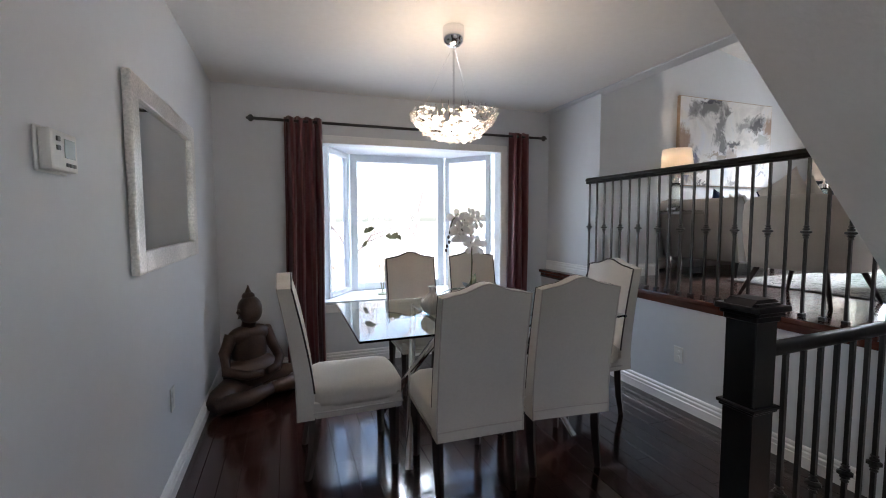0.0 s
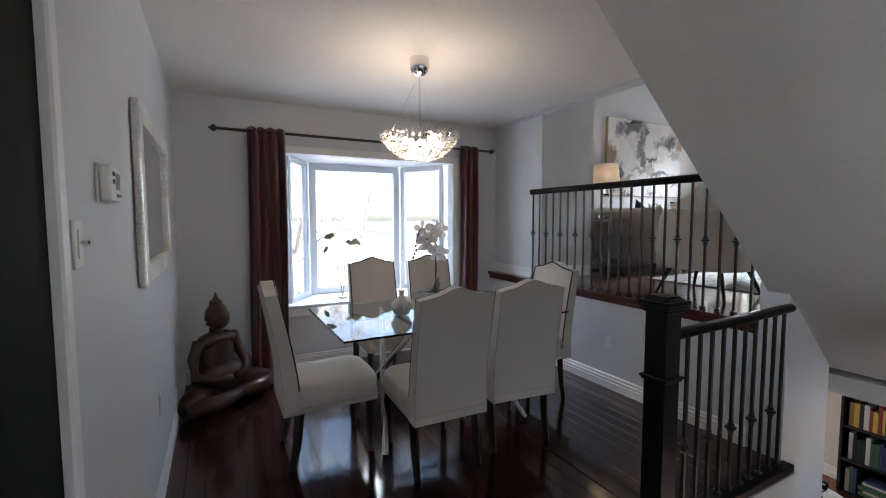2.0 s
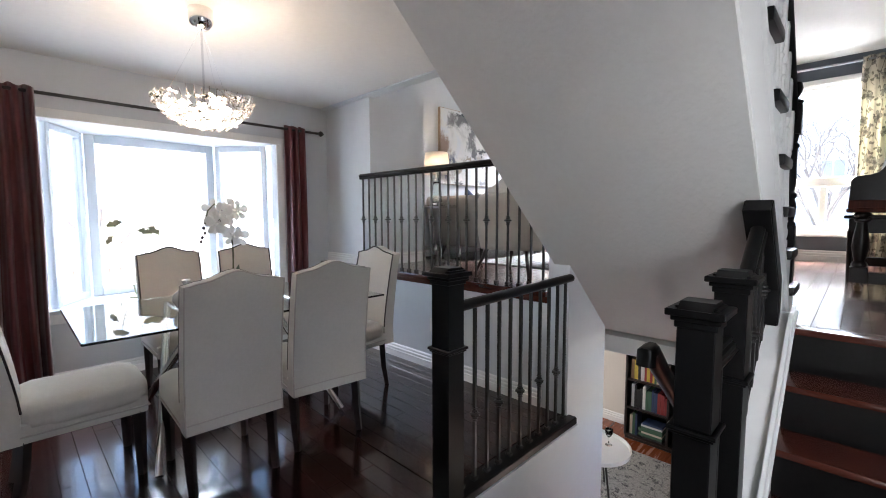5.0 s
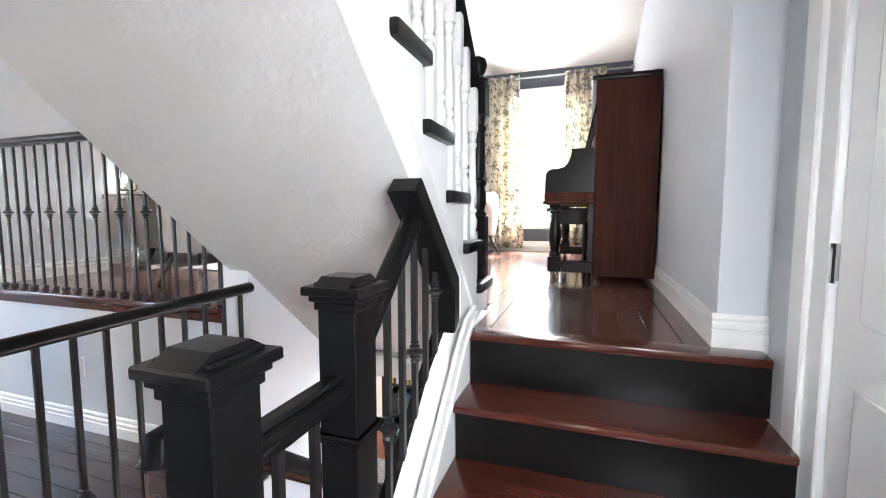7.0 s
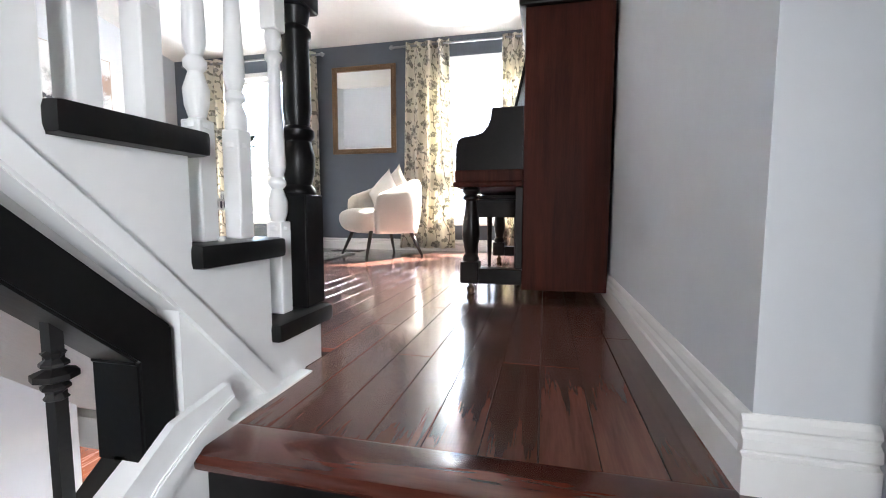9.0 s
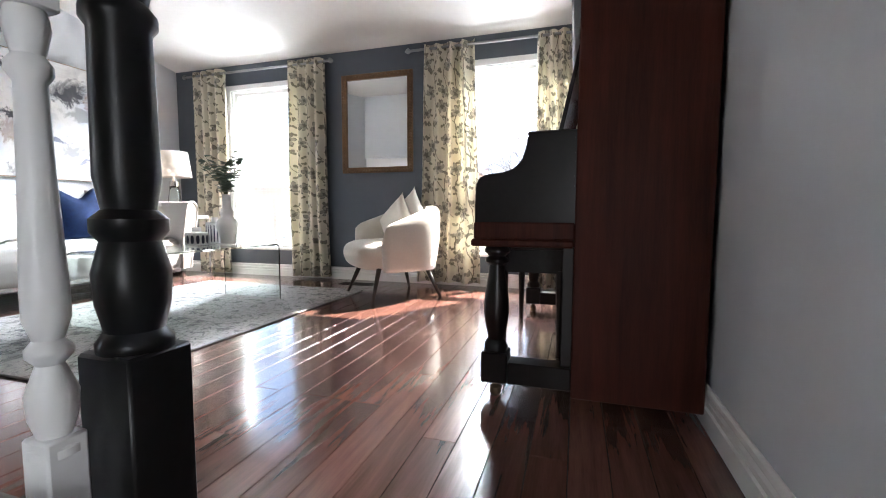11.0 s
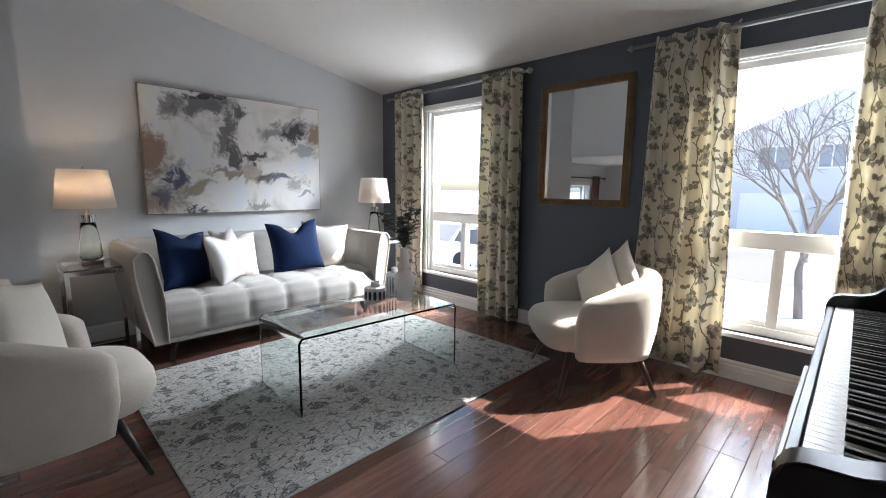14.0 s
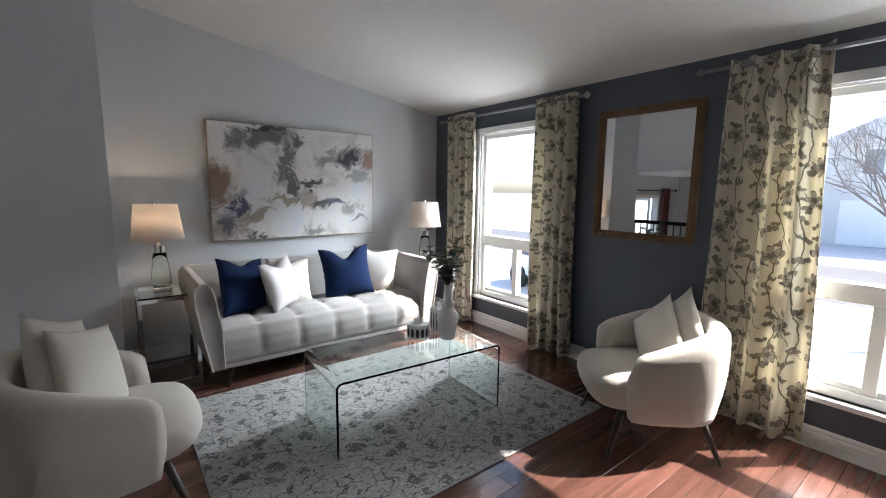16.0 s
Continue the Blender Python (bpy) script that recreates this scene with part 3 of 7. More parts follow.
for i in range(22):
    y = 3.30 - 0.0985 * i
    bm = bmesh.new()
    iron_baluster(bm, RX, y, FL + 0.004, FL + 0.875, FL + 0.47 if i % 2 == 0 else None, 0.0065)
    part("baluster", bm, IRON, guard)
# railing that climbs beside the steps
guard = thing("guard_railing", "black sloping railing with iron balusters beside the steps", "railing")
bm = bmesh.new()
box(bm, 1.49, 1.77, -0.016, 0.044, 0.835, 0.88, 0.012, 2)
box(bm, 1.49, 1.77, -0.006, 0.034, 0.88, 0.895, 0.006)
box(bm, 1.49, 1.77, -0.022, 0.05, 0.85, 0.862, 0.005)
part("short_rail", bm, BLACK, guard)
bm = bmesh.new()
tube(bm, [(1.85, 0.006, 0.945), (2.20, 0.0, 1.268)], 0.025, 14, 0.9)
tube(bm, [(1.85, 0.006, 0.918), (2.20, 0.0, 1.241)], 0.031, 14, 0.6)
smooth_by_angle(part("handrail", bm, BLACK, guard))
bm = bmesh.new()
prism(bm, [(2.096, 1.318), (2.155, 1.262), (2.468, 0.965), (2.468, 0.80), (2.532, 0.81), (2.532, 1.008), (2.145, 1.362)], -0.049, 0.045, "y", 0.004)
part("frame", bm, BLACK, guard, "black board under the stringer")
bm = bmesh.new()
prism(bm, [(1.56, -0.03), (1.56, 0.05), (2.30, 0.665), (2.50, 0.825), (2.532, 0.835), (2.532, 0.70), (2.30, 0.54)], -0.045, 0.045, "y", 0.004)
part("shoe", bm, BLACK, guard)
for i in range(7):
    x = 1.905 + 0.0965 * i
    top = min(0.95 + 0.923 * (x - 1.88), 1.275 - 0.93 * (x - 2.15))
    foot = 0.04 + 0.815 * (x - 1.56)
    bm = bmesh.new()
    iron_baluster(bm, x, 0.0, foot, top, foot + 0.26 if i % 2 else None, 0.0085)
    part("baluster", bm, IRON, guard)
for x in (1.575, 1.685):
    bm = bmesh.new()
    iron_baluster(bm, x, 0.014, 0.02, 0.84, None, 0.0085)
    part("baluster", bm, IRON, guard)
# lower flight
low = thing("lower_staircase", "cherry wood stairs going down to the basement", "staircase")
for k in range(7):
    z = -0.183 * (k + 1)
    x = 1.49 + 0.235 * k
    bm = bmesh.new()
    box(bm, x, x + 0.26, 0.07, 0.95, z - 0.035, z, 0.006)
    part("tread", bm, TREAD, low)
    bm = bmesh.new()
    box(bm, x, x + 0.015, 0.07, 0.95, z, z + 0.147)
    part("riser", bm, BLACK, low)
bm = bmesh.new()
box(bm, 1.47, 2.60, 0.951, 1.009, FB, -0.047)
setting("wall_lower_flight", bm, WALL, "pale grey wall beside the lower stairs", "wall")
rail = thing("wall_handrail", "black handrail of the lower stairs", "handrail")
bm = bmesh.new()
tube(bm, [(1.47, 0.17, 0.83), (1.475, 0.17, 0.868), (1.51, 0.17, 0.87), (1.60, 0.17, 0.79), (2.9, 0.17, -0.25)], 0.03, 10)
smooth_by_angle(part("bar", bm, BLACK, rail))

# entry door beside the steps
door = thing("door_2", "white panelled entry door on steel hinges, closed", "door")
door["kind"] = "structure"
bm = bmesh.new()
box(bm, 2.36, 2.45, -1.089, -1.072, RISE * 2.2, 2.20, 0.005)
box(bm, 2.285, 2.38, -1.21, -1.0885, 0, 2.12, 0.004)
box(bm, 1.38, 2.45, -1.089, -1.072, 2.12, 2.20, 0.005)
part("casing", bm, TRIM, door, "white moulded door casing")
bm = bmesh.new()
box(bm, 1.468, 2.281, -1.150, -1.108, 0.012, 2.11, 0.003)
leaf_ob = part("leaf", bm, TRIM, door)
for z0, z1 in ((0.2, 0.85), (1.0, 1.9)):
    for x0, x1 in ((1.58, 1.83), (1.92, 2.17)):
        bm = bmesh.new()
        box(bm, x0, x1, -1.108, -1.102, z0, z1, 0.005)
        part("panel", bm, TRIM, leaf_ob)
for z in (0.25, 1.13, 1.9):
    bm = bmesh.new()
    tube(bm, [(2.285, -1.098, z - 0.05), (2.285, -1.098, z + 0.05)], 0.008, 8)
    box(bm, 2.284, 2.2865, -1.14, -1.098, z - 0.045, z + 0.045)
    part("hinge", bm, CHROME, door, "steel butt hinge")

# unseen window added on the entry side, an opening for the hall fill lamp
hw_ = thing("window_4", "unseen white framed hall window, added for the fill lamp that brightens the hall", "window")
hw_["kind"] = "structure"
bm = bmesh.new()
for x0, x1, z0, z1 in ((0.40, 0.44, 1.0, 2.0), (1.06, 1.10, 1.0, 2.0), (0.44, 1.06, 1.0, 1.04), (0.44, 1.06, 1.96, 2.0)):
    box(bm, x0, x1, -1.20, -1.13, z0, z1, 0.004)
part("window_frame", bm, VINYL, hw_)
bm = bmesh.new()
box(bm, 0.44, 1.06, -1.19, -1.184, 1.04, 1.96)
part("pane", bm, PANE, hw_).visible_shadow = False

# ---- dining room ----
# bay window
bay = thing("window_1", "white vinyl three-sided bay window with a deep sill", "window")
bay["kind"] = "structure"
YB = 4.58
bm = bmesh.new()
prism(bm, [(0.28, YW - 0.02), (2.055, YW - 0.02), (2.055, YW + 0.10), (1.68, YB + 0.08), (0.57, YB + 0.08), (0.28, YW + 0.10)], 0.565, 0.592, "z")
part("window_sill", bm, VINYL, bay)
bm = bmesh.new()
prism(bm, [(0.28, YW + 0.1205), (2.055, YW + 0.1205), (1.72, YB + 0.12), (0.53, YB + 0.12)], 2.02, 2.08, "z")
part("head_board", bm, VINYL, bay)
bm = bmesh.new()
prism(bm, [(0.28, YW + 0.1205), (2.055, YW + 0.1205), (1.72, YB + 0.12), (0.53, YB + 0.12)], 0.30, 0.5645, "z")
part("base_board", bm, VINYL, bay)
bm = bmesh.new()
for x0, x1, z0, z1 in ((0.20, 0.28, 0.565, 2.02), (2.055, 2.13, 0.565, 2.02), (0.20, 2.13, 2.02, 2.09), (0.20, 2.13, 0.49, 0.5645)):
    box(bm, x0, x1, YW - 0.018, YW - 0.002, z0, z1, 0.004)
part("casing", bm, TRIM, bay, "white moulded casing")


def sash(parent, p, q, z0, z1, fr=0.055, name="sash"):
    """A framed pane between two plan points."""
    p, q = Vector((*p, 0)), Vector((*q, 0))
    d = q - p
    ang = math.degrees(math.atan2(d.y, d.x))
    n = d.length
    bm = bmesh.new()
    for a0, a1, b0, b1 in ((0, fr, z0, z1), (n - fr, n, z0, z1), (fr, n - fr, z0, z0 + fr), (fr, n - fr, z1 - fr, z1)):
        box(bm, a0, a1, -0.03, 0.03, b0, b1, 0.005)
    fo = part("window_frame", bm, VINYL, parent, at=pose(p.x, p.y, 0, 0, 0, ang))
    bm = bmesh.new()
    box(bm, fr, n - fr, -0.004, 0.004, z0 + fr, z1 - fr)
    go = part("pane", bm, PANE, fo)
    go.visible_shadow = False


sash(bay, (0.60, YB), (1.64, YB), 0.593, 2.015, 0.075)
sash(bay, (1.67, YB - 0.01), (2.02, YW + 0.13), 0.593, 2.015, 0.055)
sash(bay, (0.315, YW + 0.13), (0.57, YB - 0.01), 0.593, 2.015, 0.05)
bm = bmesh.new()
tube(bm, [(0.42, YB - 0.14, 0.605), (0.42, YB - 0.16, 0.63), (0.47, YB - 0.18, 0.635), (0.50, YB - 0.19, 0.625)], 0.009, 8)
part("crank", bm, VINYL, bay, "white folding crank handle")

# curtain rod and panels


def rod(name, p, q, r, material, label, finial=0.03):
    root = thing(name, label, "curtain rod")
    p, q = Vector(p), Vector(q)
    bm = bmesh.new()
    tube(bm, [p, q], r, 10)
    smooth_by_angle(part("bar", bm, material, root))
    d = (q - p).normalized()
    for e, s in ((p, -1), (q, 1)):
        bm = bmesh.new()
        c = e + d * s * finial
        lathe(bm, [(0.004, -finial * 1.3), (finial * 0.5, -finial * 1.1), (finial * 0.35, -finial * 0.8), (finial * 0.9, -finial * 0.3), (finial, 0.0), (finial * 0.8, finial * 0.5),
                   (finial * 0.3, finial * 0.9), (finial * 0.35, finial * 1.1), (0.003, finial * 1.25)], 14)
        rot = Vector((0, 0, 1)).rotation_difference(d * s).to_matrix().to_4x4()
        smooth_by_angle(part("finial", bm, material, root, at=Matrix.Translation(c) @ rot))
    return root


def curtain(name, along, a0, a1, fixed, z0, z1, folds, depth, material, label, header=0.04, flare=0.0, seed=0):
    """A hanging panel with deep uneven folds; along is its direction in plan."""
    rg = random.Random(seed)
    ph = [rg.uniform(0, 6.28) for _ in range(4)]
    root = thing(name, label, "curtain")
    bm = bmesh.new()
    uv = bm.loops.layers.uv.new("cloth")
    spread = 1.75 * abs(a1 - a0)
    nu, nv = folds * 10, 26
    grid = []
    for j in range(nv + 1):
        v = j / nv
        z = z1 + header - v * (z1 + header - z0)
        row = []
        for i in range(nu + 1):
            u = i / nu
            wob = 0.012 * math.sin(5 * v + ph[0]) + 0.01 * math.sin(9 * u + 3 * v + ph[1])
            uu = u + 0.012 * math.sin(2 * math.pi * u * folds * 0.5 + ph[2]) * v
            a = a0 + (a1 - a0) * (uu + (uu - 0.5) * flare * v) + wob * v
            amp = depth * (0.8 + 0.35 * math.sin(3.1 * u * 2 + ph[3]) + 0.12 * v)
            d = amp * math.sin(2 * math.pi * folds * u + 0.35 * math.sin(2.5 * v + ph[1])) + 0.4 * depth * math.sin(2 * math.pi * folds * 2 * u + ph[0]) * v
            zz = z + (0.012 * math.sin(2 * math.pi * folds * u + ph[1]) if j == 0 else 0.0)
            row.append(bm.verts.new((a, fixed + d, zz) if along == "x" else (fixed + d, a, zz)))
        grid.append(row)
    for j in range(nv):
        for i in range(nu):
            f = bm.faces.new((grid[j][i], grid[j][i + 1], grid[j + 1][i + 1], grid[j + 1][i]))
            for loop, (du, dv) in zip(f.loops, ((0, 0), (1, 0), (1, 1), (0, 1))):
                loop[uv].uv = (spread * (i + du) / nu + seed * 0.37, (z1 - z0) * (1 - (j + dv) / nv))
    ob = part("panel", bm, material, root, smooth=True)
    sol = ob.modifiers.new("thickness", "SOLIDIFY")
    sol.thickness = 0.004
    return root


rod("curtain_rod", (-0.25, YW - 0.085, 2.178), (2.49, YW - 0.085, 2.178), 0.0125, IRON, "black iron curtain rod with turned finials", 0.03)
for nm, a0, a1, fl, sd in (("curtain", -0.025, 0.28, 0.12, 1), ("curtain", 2.115, 2.33, 0.05, 2)):
    curtain(nm, "x", a0, a1, YW - 0.085, 0.02, 2.178, 4 if sd == 1 else 3, 0.042, BURGUNDY, "burgundy taffeta grommet curtain hanging to the floor", 0.035, fl, sd)

# mirror with a pressed silver frame
wm = thing("wall_mirror", "rectangular wall mirror in a silver hammered frame", "mirror", pose(XL + 0.004, 2.49, 1.515))
FRAME_S = mat("silver_leaf_frame", (0.66, 0.64, 0.61), 0.32, 0.55, vary=0.35, scale=16, bump=1.0, bump_scale=30)
bm = bmesh.new()
for y0, y1, z0, z1 in ((-0.565, -0.477, -0.385, 0.385), (0.477, 0.565, -0.385, 0.385), (-0.477, 0.477, 0.297, 0.385), (-0.477, 0.477, -0.385, -0.297)):
    box(bm, 0, 0.032, y0, y1, z0, z1, 0.008, 2)
part("frame", bm, FRAME_S, wm)
bm = bmesh.new()
box(bm, 0.002, 0.014, -0.478, 0.478, -0.298, 0.298)
part("glass", bm, MIRROR, wm)
# thermostat, switch, outlets
th = thing("thermostat", "ivory plastic thermostat with a small grey display", "thermostat", pose(XL + 0.001, 1.39, 1.515))
bm = bmesh.new()
box(bm, 0, 0.008, -0.075, 0.075, -0.055, 0.055, 0.003)
box(bm, 0.008, 0.035, -0.07, 0.07, -0.05, 0.05, 0.008, 2)
part("case", bm, PLASTIC, th)
bm = bmesh.new()
box(bm, 0.034, 0.0365, -0.005, 0.05, -0.015, 0.033)
part("display", bm, mat("lcd_grey", (0.35, 0.38, 0.33), 0.2), th)
for k in range(3):
    bm = bmesh.new()
    box(bm, 0.034, 0.039, 0.0 + 0.018 * k, 0.012 + 0.018 * k, -0.037, -0.028, 0.001)
    part("button", bm, mat("grey_button", (0.12, 0.12, 0.12), 0.5), th)
for k in range(2):
    bm = bmesh.new()
    box(bm, 0.034, 0.039, -0.045, -0.03, 0.0 + 0.022 * k, 0.012 + 0.022 * k, 0.001)
    part("button", bm, mat("grey_button", (0.12, 0.12, 0.12), 0.5), th)
sw = thing("light_switch", "ivory dimmer switch plate with a slider", "switch", pose(XL + 0.001, 1.094, 1.355))
bm = bmesh.new()
box(bm, 0, 0.007, -0.036, 0.036, -0.058, 0.058, 0.003)
part("plate", bm, PLASTIC, sw)
bm = bmesh.new()
box(bm, 0.007, 0.01, -0.012, 0.012, -0.034, 0.034, 0.001)
part("slot", bm, PLASTIC, sw)
bm = bmesh.new()
box(bm, 0.01, 0.026, -0.009, 0.009, 0.0, 0.008, 0.001)
part("slider", bm, CHROME, sw)


def outlet(m, label):
    root = thing("outlet", label, "outlet", m)
    bm = bmesh.new()
    box(bm, 0, 0.005, -0.036, 0.036, -0.058, 0.058, 0.002)
    part("plate", bm, PLASTIC, root)
    for s in (-0.02, 0.02):
        bm = bmesh.new()
        lathe(bm, [(0.016, 0), (0.016, 0.003), (0.013, 0.0035)], 14)
        bmesh.ops.transform(bm, matrix=pose(0.004, 0, s, 0, 90, 0), verts=bm.verts[:])
        for dy in (-0.006, 0.006):
            box(bm, 0.007, 0.008, dy - 0.001, dy + 0.001, s - 0.004, s + 0.004)
        part("socket", bm, PLASTIC, root)


outlet(pose(XL + 0.001, 2.42, 0.458), "ivory wall outlet near the mirror")
outlet(pose(XR - 0.001, 2.25, 0.376, 0, 0, 180), "ivory wall outlet on the half wall")
# doorway at the hall end of the west wall
door = thing("door_1", "dark painted door beside a white casing", "door")
door["kind"] = "structure"
bm = bmesh.new()
box(bm, XL - 0.06, XL - 0.010, -0.05, 0.956, 0.01, 2.07, 0.003)
part("leaf", bm, mat("black_door_paint", (0.008, 0.009, 0.008), 0.75, vary=0.1, spec=0.1), door)
bm = bmesh.new()
box(bm, XL - 0.10, XL + 0.012, 0.957, 1.011, 0, 2.14, 0.006)
part("casing", bm, TRIM, door, "white door casing")

# seated statue in the corner: one plain mesh
bm = bmesh.new()


def blob(x, y, z, sx, sy, sz, p=2.4):
    pad(bm, x, y, z, sx, sy, sz, p, 18, 12)


blob(0, 0.02, 0.20, 0.20, 0.15, 0.12)
blob(0, 0.03, 0.36, 0.13, 0.095, 0.18, 2.4)
blob(0, 0.03, 0.475, 0.162, 0.08, 0.07, 2.3)
tube(bm, [(0, 0.03, 0.52), (0, 0.02, 0.60)], [0.055, 0.045], 14)
blob(0, 0.005, 0.665, 0.083, 0.092, 0.105, 2.2)
blob(0, 0.02, 0.765, 0.045, 0.045, 0.035, 2.2)
lathe(bm, [(0.028, 0.78), (0.022, 0.80), (0.01, 0.83), (0.004, 0.85)], 12, (0, 0.02, 0))
for s in (-1, 1):
    tube(bm, [(s * 0.135, 0.03, 0.49), (s * 0.195, 0.03, 0.37), (s * 0.225, -0.03, 0.25), (s * 0.12, -0.13, 0.215), (s * 0.02, -0.16, 0.215)], [0.052, 0.043, 0.038, 0.034, 0.026], 12)
    tube(bm, [(s * 0.10, 0.02, 0.12), (s * 0.30, -0.08, 0.10), (s * 0.36, -0.13, 0.085)], [0.11, 0.09, 0.07], 14, 0.85)
    tube(bm, [(s * 0.36, -0.12, 0.075), (s * 0.18, -0.22, 0.09), (s * -0.06, -0.21, 0.105)], [0.072, 0.062, 0.045], 14, 0.9)
    tube(bm, [(s * 0.083, 0.01, 0.68), (s * 0.09, 0.012, 0.655), (s * 0.087, 0.012, 0.61)], [0.012, 0.016, 0.011], 8)
statue = part("statue", bm, BRONZE, smooth=True, at=pose(-0.30, 3.52, 0, 0, 0, 38))
tagged(statue, "dark bronze seated meditating statue on the floor", "statue")


# upholstered chair: front towards +y
def dining_chair(m):
    root = thing("dining_chair", "cream linen camelback dining chair with dark legs and piping", "chair", m, "chairs round the dining table")
    W = 0.22
    bm = bmesh.new()
    pad(bm, 0, 0.03, 0.43, W + 0.01, 0.245, 0.06, 7, 28, 14, lambda u, v, w: (u, v, w + (0.18 * (1 - u * u) * (1 - v * v) if w > 0.5 else 0)))
    part("seat", bm, LINEN, root, smooth=True)
    bm = bmesh.new()
    box(bm, -W, W, -0.21, 0.262, 0.325, 0.41, 0.012, 2)
    smooth_by_angle(part("apron", bm, LINEN, root))
    bm = bmesh.new()
    for sgn in (-1, 1):
        tube(bm, [(sgn * (W + 0.004), -0.2, 0.36), (sgn * (W + 0.004), 0.262, 0.36)], 0.004, 6)
    tube(bm, [(-W, 0.266, 0.36), (W, 0.266, 0.36)], 0.004, 6)
    part("seam", bm, PIPING, root)
    # back: leaning panel with a camel top
    n, k = 16, 12
    bm = bmesh.new()

    def back_point(u, v, side):
        top = 1.015 + 0.045 * math.exp(-(u / 0.42) ** 2) - 0.012 * max(0, abs(u) - 0.75) / 0.25
        z = 0.325 + v * (top - 0.325)
        lean = -0.235 - 0.10 * max(0, v - 0.2) ** 1.3 * 1.2
        half = (0.042 - 0.010 * v)
        puff = 0.012 * (1 - u * u) * (1 - (2 * v - 1) ** 4) * (1 if side > 0 else 0.4)
        return Vector((u * (W - 0.004 * v), lean + side * (half + puff), z))

    rows = {}
    for side in (1, -1):
        rows[side] = [[bm.verts.new(back_point(2 * i / n - 1, j / k, side)) for i in range(n + 1)] for j in range(k + 1)]
        for j in range(k):
            for i in range(n):
                q = [rows[side][j][i], rows[side][j][i + 1], rows[side][j + 1][i + 1], rows[side][j + 1][i]]
                bm.faces.new(q if side < 0 else q[::-1])
    a, b = rows[1], rows[-1]
    loop = [(j, 0) for j in range(k)] + [(k, i) for i in range(n)] + [(j, n) for j in range(k, 0, -1)] + [(0, i) for i in range(n, 0, -1)]
    for (j0, i0), (j1, i1) in zip(loop, loop[1:] + loop[:1]):
        bm.faces.new((a[j0][i0], a[j1][i1], b[j1][i1], b[j0][i0]))
    bmesh.ops.recalc_face_normals(bm, faces=bm.faces[:])
    ob = part("backrest", bm, LINEN, root)
    smooth_by_angle(ob, 50)
    bm = bmesh.new()
    path = [back_point(-0.985, j / 10, 1) for j in range(2, 11)] + [back_point(2 * i / 16 - 1, 0.995, 1) for i in range(1, 16)] + [back_point(0.985, j / 10, 1) for j in range(10, 1, -1)]
    tube(bm, [p + Vector((0, 0.003, 0)) for p in path], 0.0055, 6)
    part("nailhead_trim", bm, NAIL, root, "dark nailhead trim")
    bm = bmesh.new()
    path = [back_point(-0.985, j / 10, -1) for j in range(0, 11)] + [back_point(2 * i / 16 - 1, 0.995, -1) for i in range(1, 16)] + [back_point(0.985, j / 10, -1) for j in range(10, -1, -1)]
    tube(bm, path, 0.004, 6)
    tube(bm, [back_point(-1, 0.07, -1), back_point(0, 0.07, -1), back_point(1, 0.07, -1)], 0.0035, 6)
    part("piping", bm, PIPING, root)
    for x in (-W + 0.03, W - 0.03):
        bm = bmesh.new()
        tube(bm, [(x, 0.225, 0.335), (x, 0.225, 0.0)], [0.03, 0.02], 4)
        part("leg", bm, LEG, root, "dark tapered wooden leg")
        bm = bmesh.new()
        tube(bm, [(x, -0.19, 0.335), (x, -0.205, 0.15), (x, -0.235, 0.0)], [0.03, 0.025, 0.02], 4)
        part("leg", bm, LEG, root, "dark tapered wooden leg")
    return root


first = dining_chair(pose(0.82, 2.06, 0, 0, 0, -2))
for x, y, a in ((1.365, 2.09, -6), (0.28, 2.445, -90), (0.985, 3.34, 180), (1.55, 3.32, 178), (1.855, 2.465, 92)):
    copy_thing(first, pose(x, y, 0, 0, 0, a))

# glass table on a chrome base
table = thing("dining_table", "rectangular glass dining table on a chrome trestle base", "table", pose(1.07, 2.49, 0))
bm = bmesh.new()
box(bm, -0.79, 0.79, -0.49, 0.49, 0.76, 0.772, 0.003, 2)
part("tabletop", bm, TABLE_GLASS, table, "clear bevelled glass top")
for s in (-1, 1):
    bm = bmesh.new()
    tube(bm, [(s * 0.52, -0.36, 0.015), (s * 0.30, 0.30, 0.745)], 0.022, 12)
    tube(bm, [(s * 0.52, 0.36, 0.015), (s * 0.30, -0.30, 0.745)], 0.022, 12)
    smooth_by_angle(part("leg_frame", bm, CHROME, table, "crossed chrome legs"))
    bm = bmesh.new()
    tube(bm, [(s * 0.30, -0.32, 0.748), (s * 0.30, 0.32, 0.748)], 0.011, 10)
    part("cross_bar", bm, CHROME, table)
bm = bmesh.new()
tube(bm, [(-0.41, 0, 0.38), (0.41, 0, 0.38)], 0.016, 10)
part("stretcher", bm, CHROME, table)

# chandelier
CX, CY = 0.93, 2.44
ch = thing("chandelier", "chrome bowl chandelier with crystal discs and lit bulbs", "chandelier", pose(CX, CY, 0))
bm = bmesh.new()
lathe(bm, [(0.064, HD - 0.001), (0.064, HD - 0.055), (0.058, HD - 0.085), (0.035, HD - 0.108), (0.008, HD - 0.116)], 24)
smooth_by_angle(part("canopy", bm, CHROME, ch))
bm = bmesh.new()
tube(bm, [(0, 0, HD - 0.11), (0, 0, 1.90)], 0.006, 10)
part("stem", bm, CHROME, ch)
for k in range(3):
    a = radians(30 + 120 * k)
    bm = bmesh.new()
    tube(bm, [(0.01 * math.cos(a), 0.01 * math.sin(a), HD - 0.12), (0.21 * math.cos(a), 0.21 * math.sin(a), 1.955)], 0.0007, 4)
    part("wire", bm, CHROME, ch)
